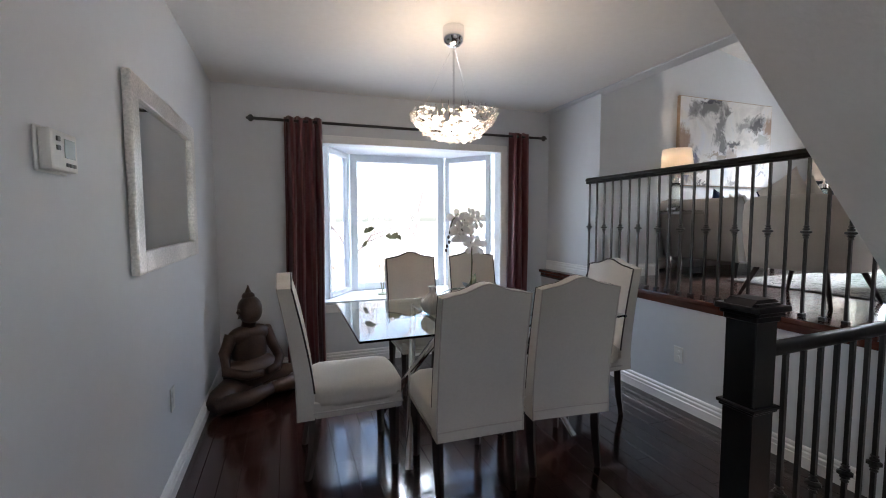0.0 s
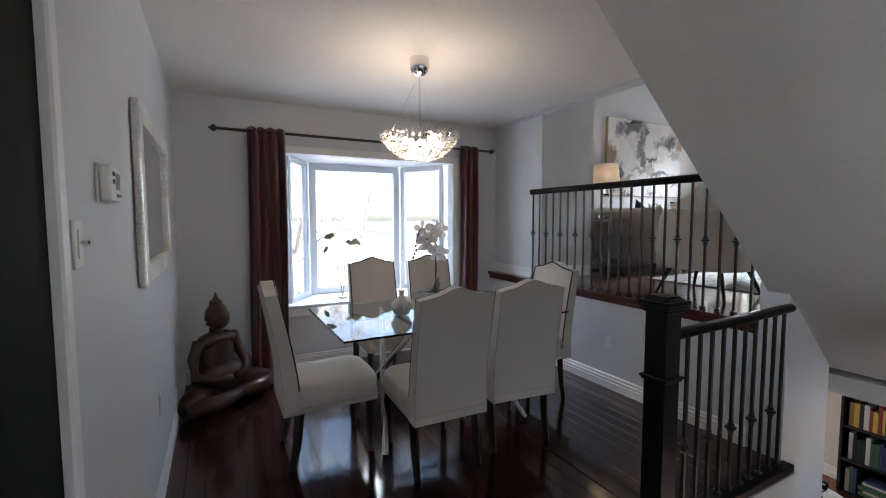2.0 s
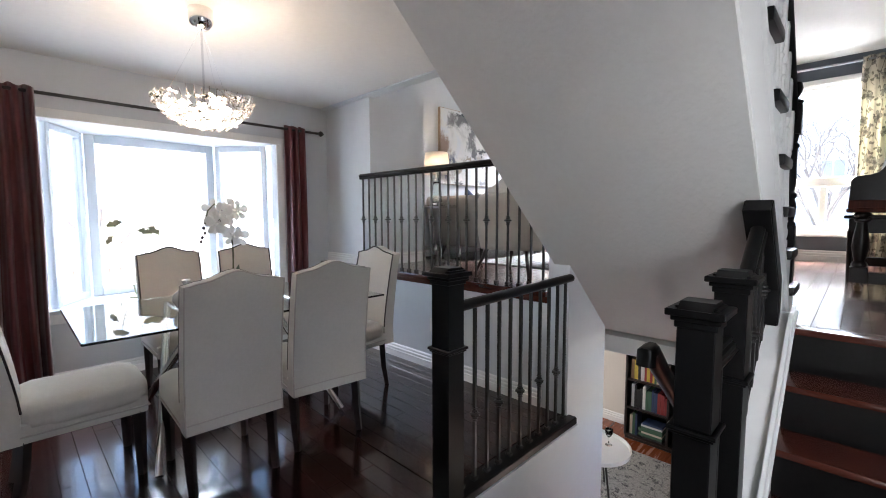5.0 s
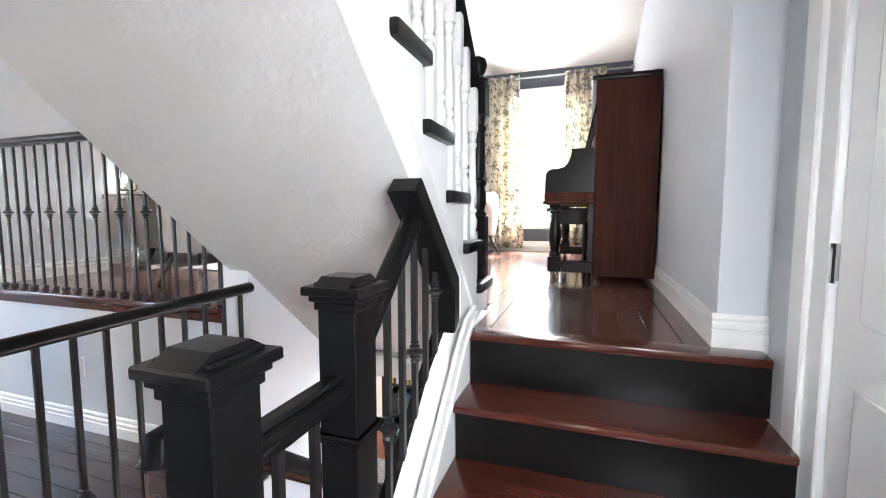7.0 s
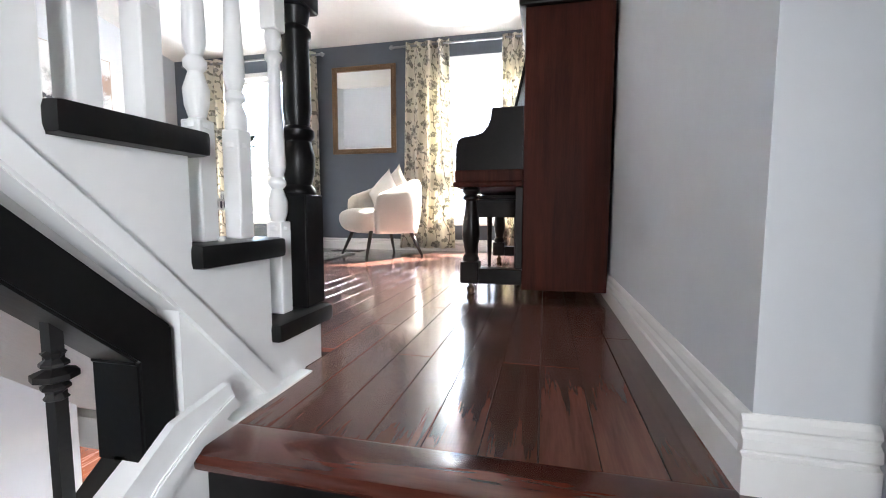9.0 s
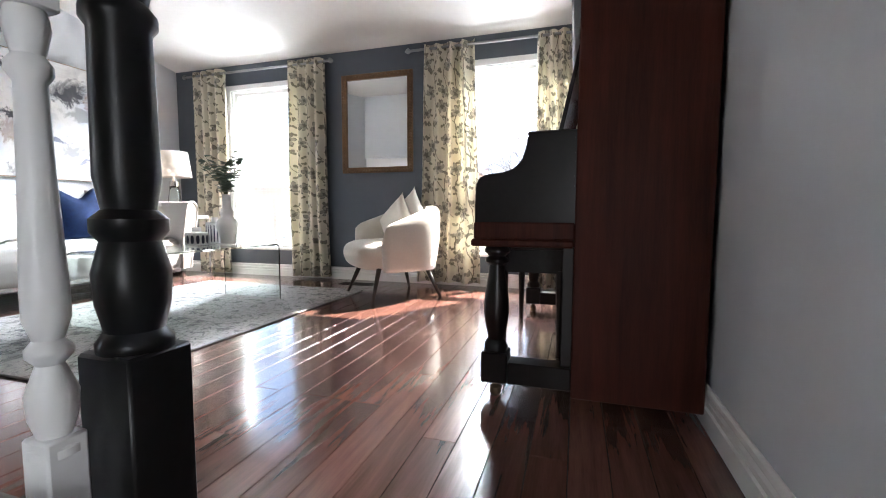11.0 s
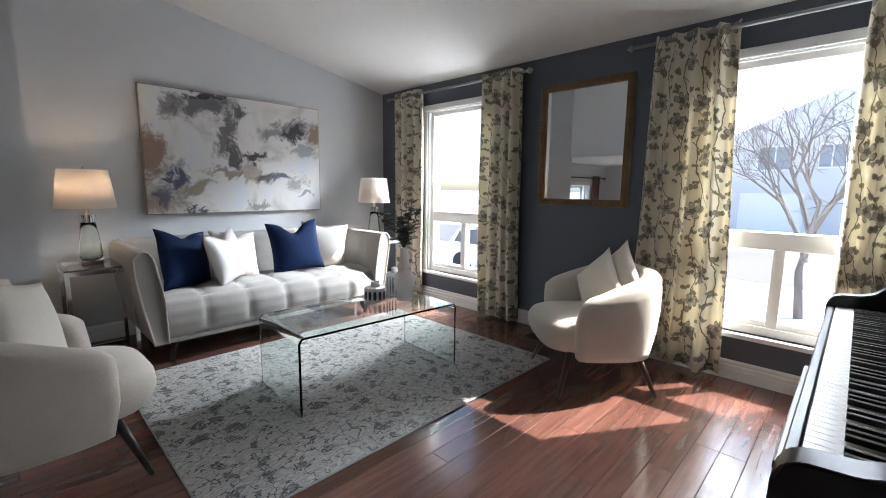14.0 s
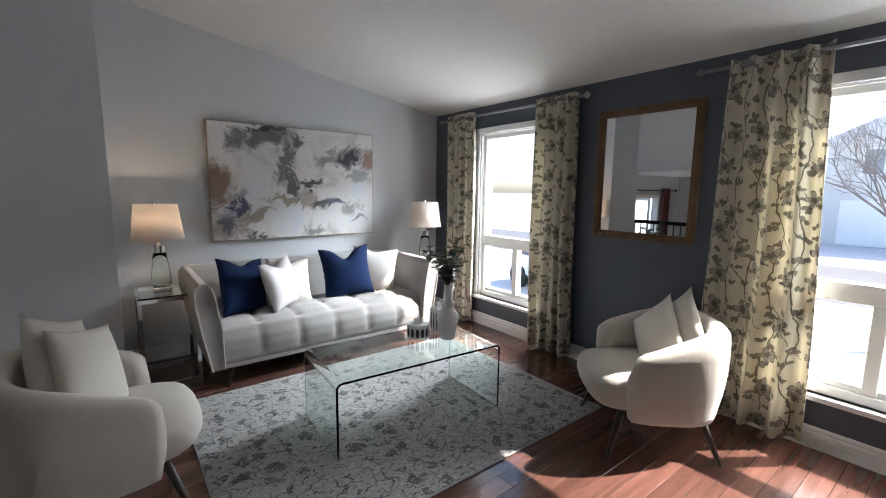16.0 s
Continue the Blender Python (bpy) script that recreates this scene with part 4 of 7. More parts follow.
BULB = glow("warm_bulb", (1.0, 0.80, 0.62), 6)
CRYSTAL = glass("crystal", (1, 0.96, 0.92), 0.08, 1.5)
rg = random.Random(11)


def bowl_point(u, a):
    r = 0.255 * math.sin(u * 1.15) / math.sin(1.15)
    return Vector((r * math.cos(a), r * math.sin(a), 1.80 + 0.15 * (1 - math.cos(u * 1.15)) / (1 - math.cos(1.15))))


bm = bmesh.new()
for k in range(150):
    a = rg.uniform(0, 6.283)
    u = rg.uniform(0.15, 0.9)
    pts = []
    for s in range(5):
        p = bowl_point(min(1.05, u + 0.05 * s), a + rg.uniform(-0.12, 0.12) + 0.07 * s * rg.choice((-1, 1)))
        pts.append(p + Vector((0, 0, rg.uniform(-0.006, 0.012))))
    tube(bm, pts, 0.0022, 5)
for k in range(46):
    a = 6.283 * k / 46
    p = bowl_point(1.0, a)
    tube(bm, [bowl_point(0.85, a), p, p + Vector((0.012 * math.cos(a), 0.012 * math.sin(a), rg.uniform(0.01, 0.035)))], 0.002, 5)
part("wire_bowl", bm, mat("polished_nickel", (0.78, 0.74, 0.70), 0.18, 1.0, vary=0.05), ch, "tangled polished wire bowl")
bm = bmesh.new()
for k in range(170):
    a, u = rg.uniform(0, 6.283), rg.uniform(0.1, 1.0) ** 0.6
    p = bowl_point(u, a)
    s = rg.uniform(0.010, 0.019)
    pad(bm, p.x, p.y, p.z + rg.uniform(-0.004, 0.014), s, s, s * 0.7, 2.0, 8, 6)
part("crystal_cluster", bm, CRYSTAL, ch, "clear crystal discs")["kind"] = "stuff"
for k in range(14):
    a = 6.283 * k / 14 * 3 + 0.2
    r = (0.06, 0.12, 0.18)[k % 3]
    bm = bmesh.new()
    pad(bm, r * math.cos(a), r * math.sin(a), 1.865 + 0.35 * r + 0.012 * (k % 2), 0.023, 0.023, 0.023, 2.0, 14, 10)
    part("bulb", bm, BULB, ch, "lit globe bulb", smooth=True)
lamp("chandelier_light", "POINT", pose(CX, CY, 1.95), 0.65, (1.0, 0.70, 0.42), 0.12)

# things on the table
def lobed_jar(m):
    root = thing("lobed_jar", "silver-white ribbed ceramic jar with a narrow neck on the table", "jar", m)
    bm = bmesh.new()
    lathe(bm, [(0.03, 0), (0.05, 0.012), (0.072, 0.05), (0.068, 0.085), (0.035, 0.115), (0.018, 0.13), (0.016, 0.15), (0.026, 0.165), (0.02, 0.168)], 48, flute=12, depth=0.10)
    part("body", bm, mat("pearl_glaze", (0.60, 0.58, 0.56), 0.25, 0.3, vary=0.06), root, smooth=True)


lobed_jar(pose(0.79, 2.44, 0.773))
pot = thing("orchid", "white silk orchid in a white cylinder pot on the table", "potted plant", pose(1.05, 2.46, 0.773))
bm = bmesh.new()
lathe(bm, [(0.068, 0), (0.075, 0.005), (0.085, 0.135), (0.08, 0.136), (0.076, 0.12)], 28)
smooth_by_angle(part("pot", bm, CERAMIC, pot))
bm = bmesh.new()
lathe(bm, [(0.076, 0.115), (0.04, 0.128), (0.005, 0.13)], 18)
part("moss", bm, LEAF, pot)
bm = bmesh.new()
tube(bm, [(0, 0, 0.12), (0.01, 0, 0.30), (0.0, 0.0, 0.46), (-0.03, 0.0, 0.56), (-0.09, -0.01, 0.60), (-0.13, -0.02, 0.56), (-0.15, -0.02, 0.48)], 0.0045, 8)
tube(bm, [(0.01, 0.01, 0.12), (0.012, 0.01, 0.52)], 0.004, 6)
part("stem", bm, STEM, pot, "green flower stem")


def blade(bm, base, tip, width, droop, nrm=Vector((0, 0, 1))):
    base, tip = Vector(base), Vector(tip)
    d = tip - base
    side = d.cross(nrm).normalized()
    prev = None
    for i in range(7):
        t = i / 6
        p = base + d * t - Vector((0, 0, droop * t * t))
        w = width * math.sin(math.pi * min(1, 0.12 + 0.88 * t) ** 0.8) * 0.5 + 0.001
        mid = bm.verts.new(p + Vector((0, 0, -w * 0.35)))
        row = (bm.verts.new(p - side * w), mid, bm.verts.new(p + side * w))
        if prev:
            for k in range(2):
                bm.faces.new((prev[k], prev[k + 1], row[k + 1], row[k]))
        prev = row


for k, (a, l, dr) in enumerate(((0.3, 0.19, 0.10), (1.5, 0.17, 0.05), (2.9, 0.20, 0.10), (4.2, 0.16, 0.02), (5.3, 0.18, 0.06), (0.9, 0.12, -0.02))):
    bm = bmesh.new()
    blade(bm, (0, 0, 0.125), (l * math.cos(a), l * math.sin(a), 0.20), 0.045, dr)
    part("leaf", bm, LEAF, pot, smooth=True)


def blossom(p, r, yaw):
    r *= 1.55
    bm = bmesh.new()
    for k in range(5):
        a = radians(90 + 72 * k)
        wide = 1.5 if k in (1, 4) else 1.05
        c = bm.verts.new((0, 0, 0))
        ring = []
        for s in range(9):
            b = a + wide * 0.75 * (s / 8 - 0.5)
            q = r * (0.25 + 0.75 * math.sin(math.pi * (0.12 + 0.76 * s / 8)) ** 0.5)
            ring.append(bm.verts.new((q * math.cos(b), -0.006 + 0.25 * q * q / r, q * math.sin(b))))
        for x, y in zip(ring, ring[1:]):
            bm.faces.new((c, x, y))
    pad(bm, 0, -0.012, -0.004, r * 0.16, r * 0.2, r * 0.16, 2, 8, 6)
    part("blossom", bm, PETAL, pot, "white orchid blossom", smooth=True, at=pose(*p, 0, 0, yaw))


rg = random.Random(21)
for cx, cz, count in ((0.025, 0.40, 3), (0.02, 0.59, 3), (-0.07, 0.57, 2), (-0.11, 0.46, 3), (-0.05, 0.49, 1)):
    for k in range(count):
        p = Vector((cx + rg.uniform(-0.03, 0.03), -0.02 + rg.uniform(-0.03, 0.03), cz + rg.uniform(-0.03, 0.03)))
        r, yw = rg.uniform(0.036, 0.046), rg.uniform(-45, 45)
        blossom(p, r, yw)
BUD = mat("dark_bud", (0.03, 0.02, 0.02), 0.5)
for p in ((-0.155, -0.02, 0.46), (-0.15, -0.02, 0.43), (-0.165, -0.02, 0.405), (-0.17, -0.015, 0.38), (-0.05, -0.02, 0.57), (-0.07, -0.03, 0.50)):
    bm = bmesh.new()
    pad(bm, *p, 0.009, 0.009, 0.012, 2, 8, 6)
    part("bud", bm, BUD, pot, "dark unopened bud")

# metal leaf ornament on the sill
orn = thing("leaf_ornament", "dark metal ginkgo leaf ornament on the window sill", "ornament", pose(0.86, 4.22, 0.593))
GINK = mat("verdigris_metal", (0.26, 0.27, 0.16), 0.55, 0.1, vary=0.3, scale=20)
bm = bmesh.new()
lathe(bm, [(0.05, 0), (0.052, 0.008), (0.04, 0.014), (0.01, 0.018)], 18)
part("foot", bm, GINK, orn)
for tx, tz, s, rot in ((-0.12, 0.62, 0.062, 20), (0.08, 0.55, 0.058, -15), (0.14, 0.56, 0.058, -40), (-0.15, 0.50, 0.045, 60)):
    bm = bmesh.new()
    tube(bm, [(0, 0, 0.012), (tx * 0.3, 0, tz * 0.5), (tx, 0, tz)], 0.003, 6)
    st = part("stem", bm, GINK, orn)
    bm = bmesh.new()
    c0, c1 = bm.verts.new((tx, -0.002, tz)), bm.verts.new((tx, 0.002, tz))
    ring0, ring1 = [], []
    for i in range(15):
        a = radians(rot + 90 + 150 * (i / 14 - 0.5))
        q = s * (1.0 - (0.30 if i == 7 else 0.0) + 0.06 * math.sin(i * 2.2))
        for lst, y in ((ring0, -0.002), (ring1, 0.002)):
            lst.append(bm.verts.new((tx + q * math.cos(a), y, tz + q * math.sin(a))))
    for i in range(14):
        bm.faces.new((c0, ring0[i], ring0[i + 1]))
        bm.faces.new((c1, ring1[i + 1], ring1[i]))
        bm.faces.new((ring0[i], ring1[i], ring1[i + 1], ring0[i + 1]))
    part("leaf", bm, GINK, orn, "fan-shaped metal leaf")

# ---- living room ----
# floral curtain cloth
FLORAL = bpy.data.materials.new("floral_curtain_cloth")
FLORAL.use_nodes = True
n, l = FLORAL.node_tree.nodes, FLORAL.node_tree.links
b = n["Principled BSDF"]
b.inputs["Roughness"].default_value, b.inputs["Sheen Weight"].default_value = 0.85, 0.2
tc = n.new("ShaderNodeTexCoord")


def nd(kind, **sets):
    q = n.new(kind)
    for k, v in sets.items():
        q.inputs[k.replace("_", " ")].default_value = v
    return q


def mth(op, a, c=None, v=None):
    q = n.new("ShaderNodeMath")
    q.operation = op
    l.new(a, q.inputs[0])
    if c is not None:
        l.new(c, q.inputs[1])
    elif v is not None:
        q.inputs[1].default_value = v
    return q.outputs[0]


warp = nd("ShaderNodeTexNoise", Scale=9.0, Detail=3.0)
l.new(tc.outputs["UV"], warp.inputs["Vector"])
sc = n.new("ShaderNodeVectorMath")
sc.operation = "MULTIPLY_ADD"
sc.inputs[1].default_value = (0.07, 0.07, 0.0)
l.new(warp.outputs["Color"], sc.inputs[0])
l.new(tc.outputs["UV"], sc.inputs[2])
sp = n.new("ShaderNodeSeparateXYZ")
l.new(sc.outputs[0], sp.inputs[0])
cu, cv = sp.outputs[0], sp.outputs[1]


def flowers(scale, shift, radius, lobes, rough_edge):
    """Magnolia heads: a cupped flower of pointed petals in each cell, with its tone (0 rim, 1 base)."""
    mp = n.new("ShaderNodeMapping")
    mp.inputs["Location"].default_value = (shift, shift * 0.7, 0)
    l.new(sc.outputs[0], mp.inputs["Vector"])
    q = nd("ShaderNodeTexVoronoi", Scale=scale, Randomness=0.62)
    q.voronoi_dimensions = "2D"
    l.new(mp.outputs[0], q.inputs["Vector"])
    d = n.new("ShaderNodeVectorMath")
    d.operation = "SUBTRACT"
    l.new(mp.outputs[0], d.inputs[0])
    l.new(q.outputs["Position"], d.inputs[1])
    sd = n.new("ShaderNodeSeparateXYZ")
    l.new(d.outputs[0], sd.inputs[0])
    ln = n.new("ShaderNodeVectorMath")
    ln.operation = "LENGTH"
    l.new(d.outputs[0], ln.inputs[0])
    ang = mth("ARCTAN2", sd.outputs[1], sd.outputs[0])
    lobe = mth("ABSOLUTE", mth("COSINE", mth("ADD", mth("MULTIPLY", ang, v=lobes / 2), mth("MULTIPLY", warp.outputs["Fac"], v=6.0))))
    reach = mth("MULTIPLY", mth("ADD", mth("MULTIPLY", lobe, v=rough_edge), v=1 - rough_edge), v=radius)
    rel = mth("DIVIDE", ln.outputs["Value"], reach)
    return mth("LESS_THAN", rel, v=1.0), rel, lobe


big_m, big_r, big_l = flowers(5.0, 0.0, 0.056, 5.0, 0.6)
bud_m, bud_r, bud_l = flowers(7.0, 0.31, 0.028, 2.0, 0.75)
leaf_m, leaf_r, leaf_l = flowers(11.0, 0.57, 0.022, 2.0, 0.85)
# wandering branches that climb the cloth, with side twigs
way = mth("ADD", mth("MULTIPLY", cu, v=6.4), mth("MULTIPLY", mth("SINE", mth("MULTIPLY", cv, v=13.0)), v=0.16))
stem_m = mth("LESS_THAN", mth("ABSOLUTE", mth("SUBTRACT", mth("FRACT", way), v=0.5)), v=0.022)
lean = mth("ADD", mth("MULTIPLY", cu, v=7.0), mth("MULTIPLY", cv, v=-5.0))
patch = nd("ShaderNodeTexNoise", Scale=7.0, Detail=1.0)
l.new(tc.outputs["UV"], patch.inputs["Vector"])
twig_m = mth("MULTIPLY", mth("LESS_THAN", mth("ABSOLUTE", mth("SUBTRACT", mth("FRACT", lean), v=0.5)), v=0.022), mth("GREATER_THAN", patch.outputs["Fac"], v=0.52))
base = n.new("ShaderNodeRGB")
base.outputs[0].default_value = (0.68, 0.635, 0.52, 1)
last = base.outputs[0]
fade = mth("MINIMUM", mth("ADD", mth("MULTIPLY", big_r, v=0.55), mth("MULTIPLY", big_l, v=0.35)), v=1.0)
for mask, col, amt in ((twig_m, (0.13, 0.115, 0.085, 1), 0.85), (stem_m, (0.12, 0.105, 0.075, 1), 0.9), (leaf_m, (0.15, 0.145, 0.10, 1), 0.85), (bud_m, (0.20, 0.185, 0.15, 1), 0.9), (big_m, (0.36, 0.335, 0.29, 1), 0.95),
                       (mth("MULTIPLY", big_m, mth("LESS_THAN", fade, v=0.47)), (0.15, 0.14, 0.12, 1), 0.9), (mth("MULTIPLY", big_m, mth("GREATER_THAN", big_r, v=0.88)), (0.12, 0.11, 0.095, 1), 0.85)):
    mx = n.new("ShaderNodeMix")
    mx.data_type = "RGBA"
    l.new(mth("MULTIPLY", mask, v=amt), mx.inputs["Factor"])
    l.new(last, mx.inputs[6])
    mx.inputs[7].default_value = col
    last = mx.outputs[2]
l.new(mx.outputs[2], b.inputs["Base Color"])
wv = nd("ShaderNodeTexNoise", Scale=500.0)
l.new(tc.outputs["Object"], wv.inputs["Vector"])
bp = nd("ShaderNodeBump", Strength=0.15, Distance=0.002)
l.new(wv.outputs["Fac"], bp.inputs["Height"])
l.new(bp.outputs[0], b.inputs["Normal"])
tr = n.new("ShaderNodeBsdfTranslucent")
l.new(mx.outputs[2], tr.inputs["Color"])
ms = n.new("ShaderNodeMixShader")
ms.inputs[0].default_value = 0.28
out = n["Material Output"]
l.new(b.outputs[0], ms.inputs[1])
l.new(tr.outputs[0], ms.inputs[2])
l.new(ms.outputs[0], out.inputs[0])

NICKEL = mat("brushed_nickel", (0.30, 0.30, 0.31), 0.3, 1.0, vary=0.05)
RX_ = XF - 0.09
rod("curtain_rod", (RX_, 1.68, 2.835), (RX_, 3.36, 2.835), 0.011, NICKEL, "dark nickel curtain rod over the far window", 0.024)
rod("curtain_rod", (RX_, -0.90, 2.835), (RX_, 0.86, 2.835), 0.011, NICKEL, "dark nickel curtain rod over the window by the piano", 0.024)
for a0, a1, z0, fo, fl, sd in ((2.87, 3.27, 0.815, 4, 0.0, 5), (1.73, 2.10, 0.82, 4, 0.12, 6), (0.30, 0.74, 0.83, 4, 0.30, 7), (-0.66, -0.22, 0.82, 5, 0.10, 8)):
    curtain("curtain", "y", a0, a1, RX_, z0, 2.835, fo, 0.045, FLORAL, "cream curtain printed with grey-green magnolia branches", 0.035, fl, sd)

# front windows


def front_window(name, y0, y1, label):
    root = thing(name, label, "window")
    root["kind"] = "structure"
    z0, z1 = WZ
    xi = XF + 0.03
    bm = bmesh.new()
    for a0, a1, b0, b1 in ((y0, y0 + 0.05, z0, z1), (y1 - 0.05, y1, z0, z1), (y0 + 0.05, y1 - 0.05, z0, z0 + 0.05), (y0 + 0.05, y1 - 0.05, z1 - 0.05, z1), (y0 + 0.05, y1 - 0.05, 1.60, 1.70)):
        box(bm, xi, xi + 0.09, a0, a1, b0, b1, 0.006, 2)
    yc = (y0 + y1) / 2
    box(bm, xi + 0.01, xi + 0.08, yc - 0.03, yc + 0.03, z0 + 0.05, 1.60, 0.004)
    box(bm, xi + 0.02, xi + 0.08, y0 + 0.05, y1 - 0.05, z0 + 0.05, z0 + 0.085, 0.004)
    part("window_frame", bm, TRIM, root)
    bm = bmesh.new()
    for a0, a1, b0, b1 in ((y0 - 0.06, y0, z0 - 0.0, z1), (y1, y1 + 0.06, z0 - 0.0, z1), (y0 - 0.06, y1 + 0.06, z1, z1 + 0.055)):
        box(bm, XF - 0.016, XF - 0.002, a0, a1, b0, b1, 0.004)
    part("casing", bm, TRIM, root)
    bm = bmesh.new()
    for a0, a1, b0, b1 in ((y0 + 0.0005, y0 + 0.010, z0 + 0.001, z1 - 0.011), (y1 - 0.010, y1 - 0.0005, z0 + 0.001, z1 - 0.011), (y0 + 0.0005, y1 - 0.0005, z1 - 0.0105, z1 - 0.0005)):
        box(bm, XF + 0.001, XF + 0.0295, a0, a1, b0, b1)
    part("jamb", bm, TRIM, root)
    bm = bmesh.new()
    box(bm, XF - 0.035, XF + 0.06, y0 - 0.06, y1 + 0.06, z0 - 0.03, z0, 0.006, 2)
    part("window_sill", bm, TRIM, root)
    for a0, a1, b0, b1 in ((y0 + 0.05, y1 - 0.05, 1.70, z1 - 0.05), (y0 + 0.05, yc - 0.03, z0 + 0.085, 1.60), (yc + 0.03, y1 - 0.05, z0 + 0.085, 1.60)):
        bm = bmesh.new()
        box(bm, xi + 0.045, xi + 0.051, a0, a1, b0, b1)
        part("pane", bm, PANE, root).visible_shadow = False


front_window("window_2", W1[0], W1[1], "white framed window with two low sliding panes")
front_window("window_3", W2[0], W2[1], "white framed window with two low sliding panes by the piano")

# gilt mirror
gm = thing("gilt_mirror", "rectangular wall mirror in a carved gilt frame", "mirror", pose(XF - 0.001, 1.226, 2.26))
GILT = mat("aged_gilt", (0.15, 0.085, 0.04), 0.42, 0.4, vary=0.4, scale=30, bump=0.8, bump_scale=60)
hy, hz, fw = 0.357, 0.451, 0.052
for y0, y1, z0, z1 in ((-hy, -hy + fw, -hz, hz), (hy - fw, hy, -hz, hz), (-hy + fw, hy - fw, hz - fw, hz), (-hy + fw, hy - fw, -hz, -hz + fw)):
    bm = bmesh.new()
    box(bm, -0.03, 0, y0, y1, z0, z1, 0.010, 3)
    smooth_by_angle(part("frame_side", bm, GILT, gm))
bm = bmesh.new()
for k in range(34):
    for s in (-1, 1):
        pad(bm, -0.03, s * (hy - 0.02), -hz + 0.03 + k * (2 * hz - 0.06) / 33, 0.007, 0.014, 0.010, 2, 8, 6)
for k in range(26):
    for s in (-1, 1):
        pad(bm, -0.03, -hy + 0.03 + k * (2 * hy - 0.06) / 25, s * (hz - 0.02), 0.007, 0.010, 0.014, 2, 8, 6)
part("carving", bm, GILT, gm, "beaded carving", smooth=True)["kind"] = "stuff"
bm = bmesh.new()
box(bm, -0.012, -0.004, -hy + fw, hy - fw, -hz + fw, hz - fw)
part("glass", bm, MIRROR, gm)

# abstract canvas
ART = bpy.data.materials.new("abstract_paint")
ART.use_nodes = True
n, l = ART.node_tree.nodes, ART.node_tree.links
b = n["Principled BSDF"]
b.inputs["Roughness"].default_value = 0.45
tc = n.new("ShaderNodeTexCoord")
wob = nd("ShaderNodeTexNoise", Scale=4.0, Detail=10.0, Roughness=0.66, Distortion=1.6)
l.new(tc.outputs["Object"], wob.inputs["Vector"])
fray = nd("ShaderNodeTexNoise", Scale=11.0, Detail=9.0, Roughness=0.72, Distortion=1.8)
l.new(tc.outputs["Object"], fray.inputs["Vector"])
wash = nd("ShaderNodeTexNoise", Scale=2.6, Detail=6.0, Roughness=0.6, Distortion=0.9)
l.new(tc.outputs["Object"], wash.inputs["Vector"])
r1 = n.new("ShaderNodeValToRGB")
cr = r1.color_ramp
cr.elements[0].position, cr.elements[0].color = 0.34, (0.46, 0.45, 0.45, 1)
cr.elements[1].position, cr.elements[1].color = 0.72, (0.60, 0.64, 0.72, 1)
e = cr.elements.new(0.48)
e.color = (0.68, 0.665, 0.65, 1)
l.new(wash.outputs["Fac"], r1.inputs[0])
last = r1.outputs[0]
bend = n.new("ShaderNodeVectorMath")
bend.operation = "MULTIPLY_ADD"
bend.inputs[1].default_value = (0.40, 0.0, 0.34)
l.new(wob.outputs["Color"], bend.inputs[0])
l.new(tc.outputs["Object"], bend.inputs[2])
GREY_, DARK_, TAN_, BLUE_, OCHRE_ = (0.085, 0.082, 0.092), (0.024, 0.025, 0.04), (0.22, 0.12, 0.07), (0.06, 0.07, 0.14), (0.24, 0.19, 0.12)
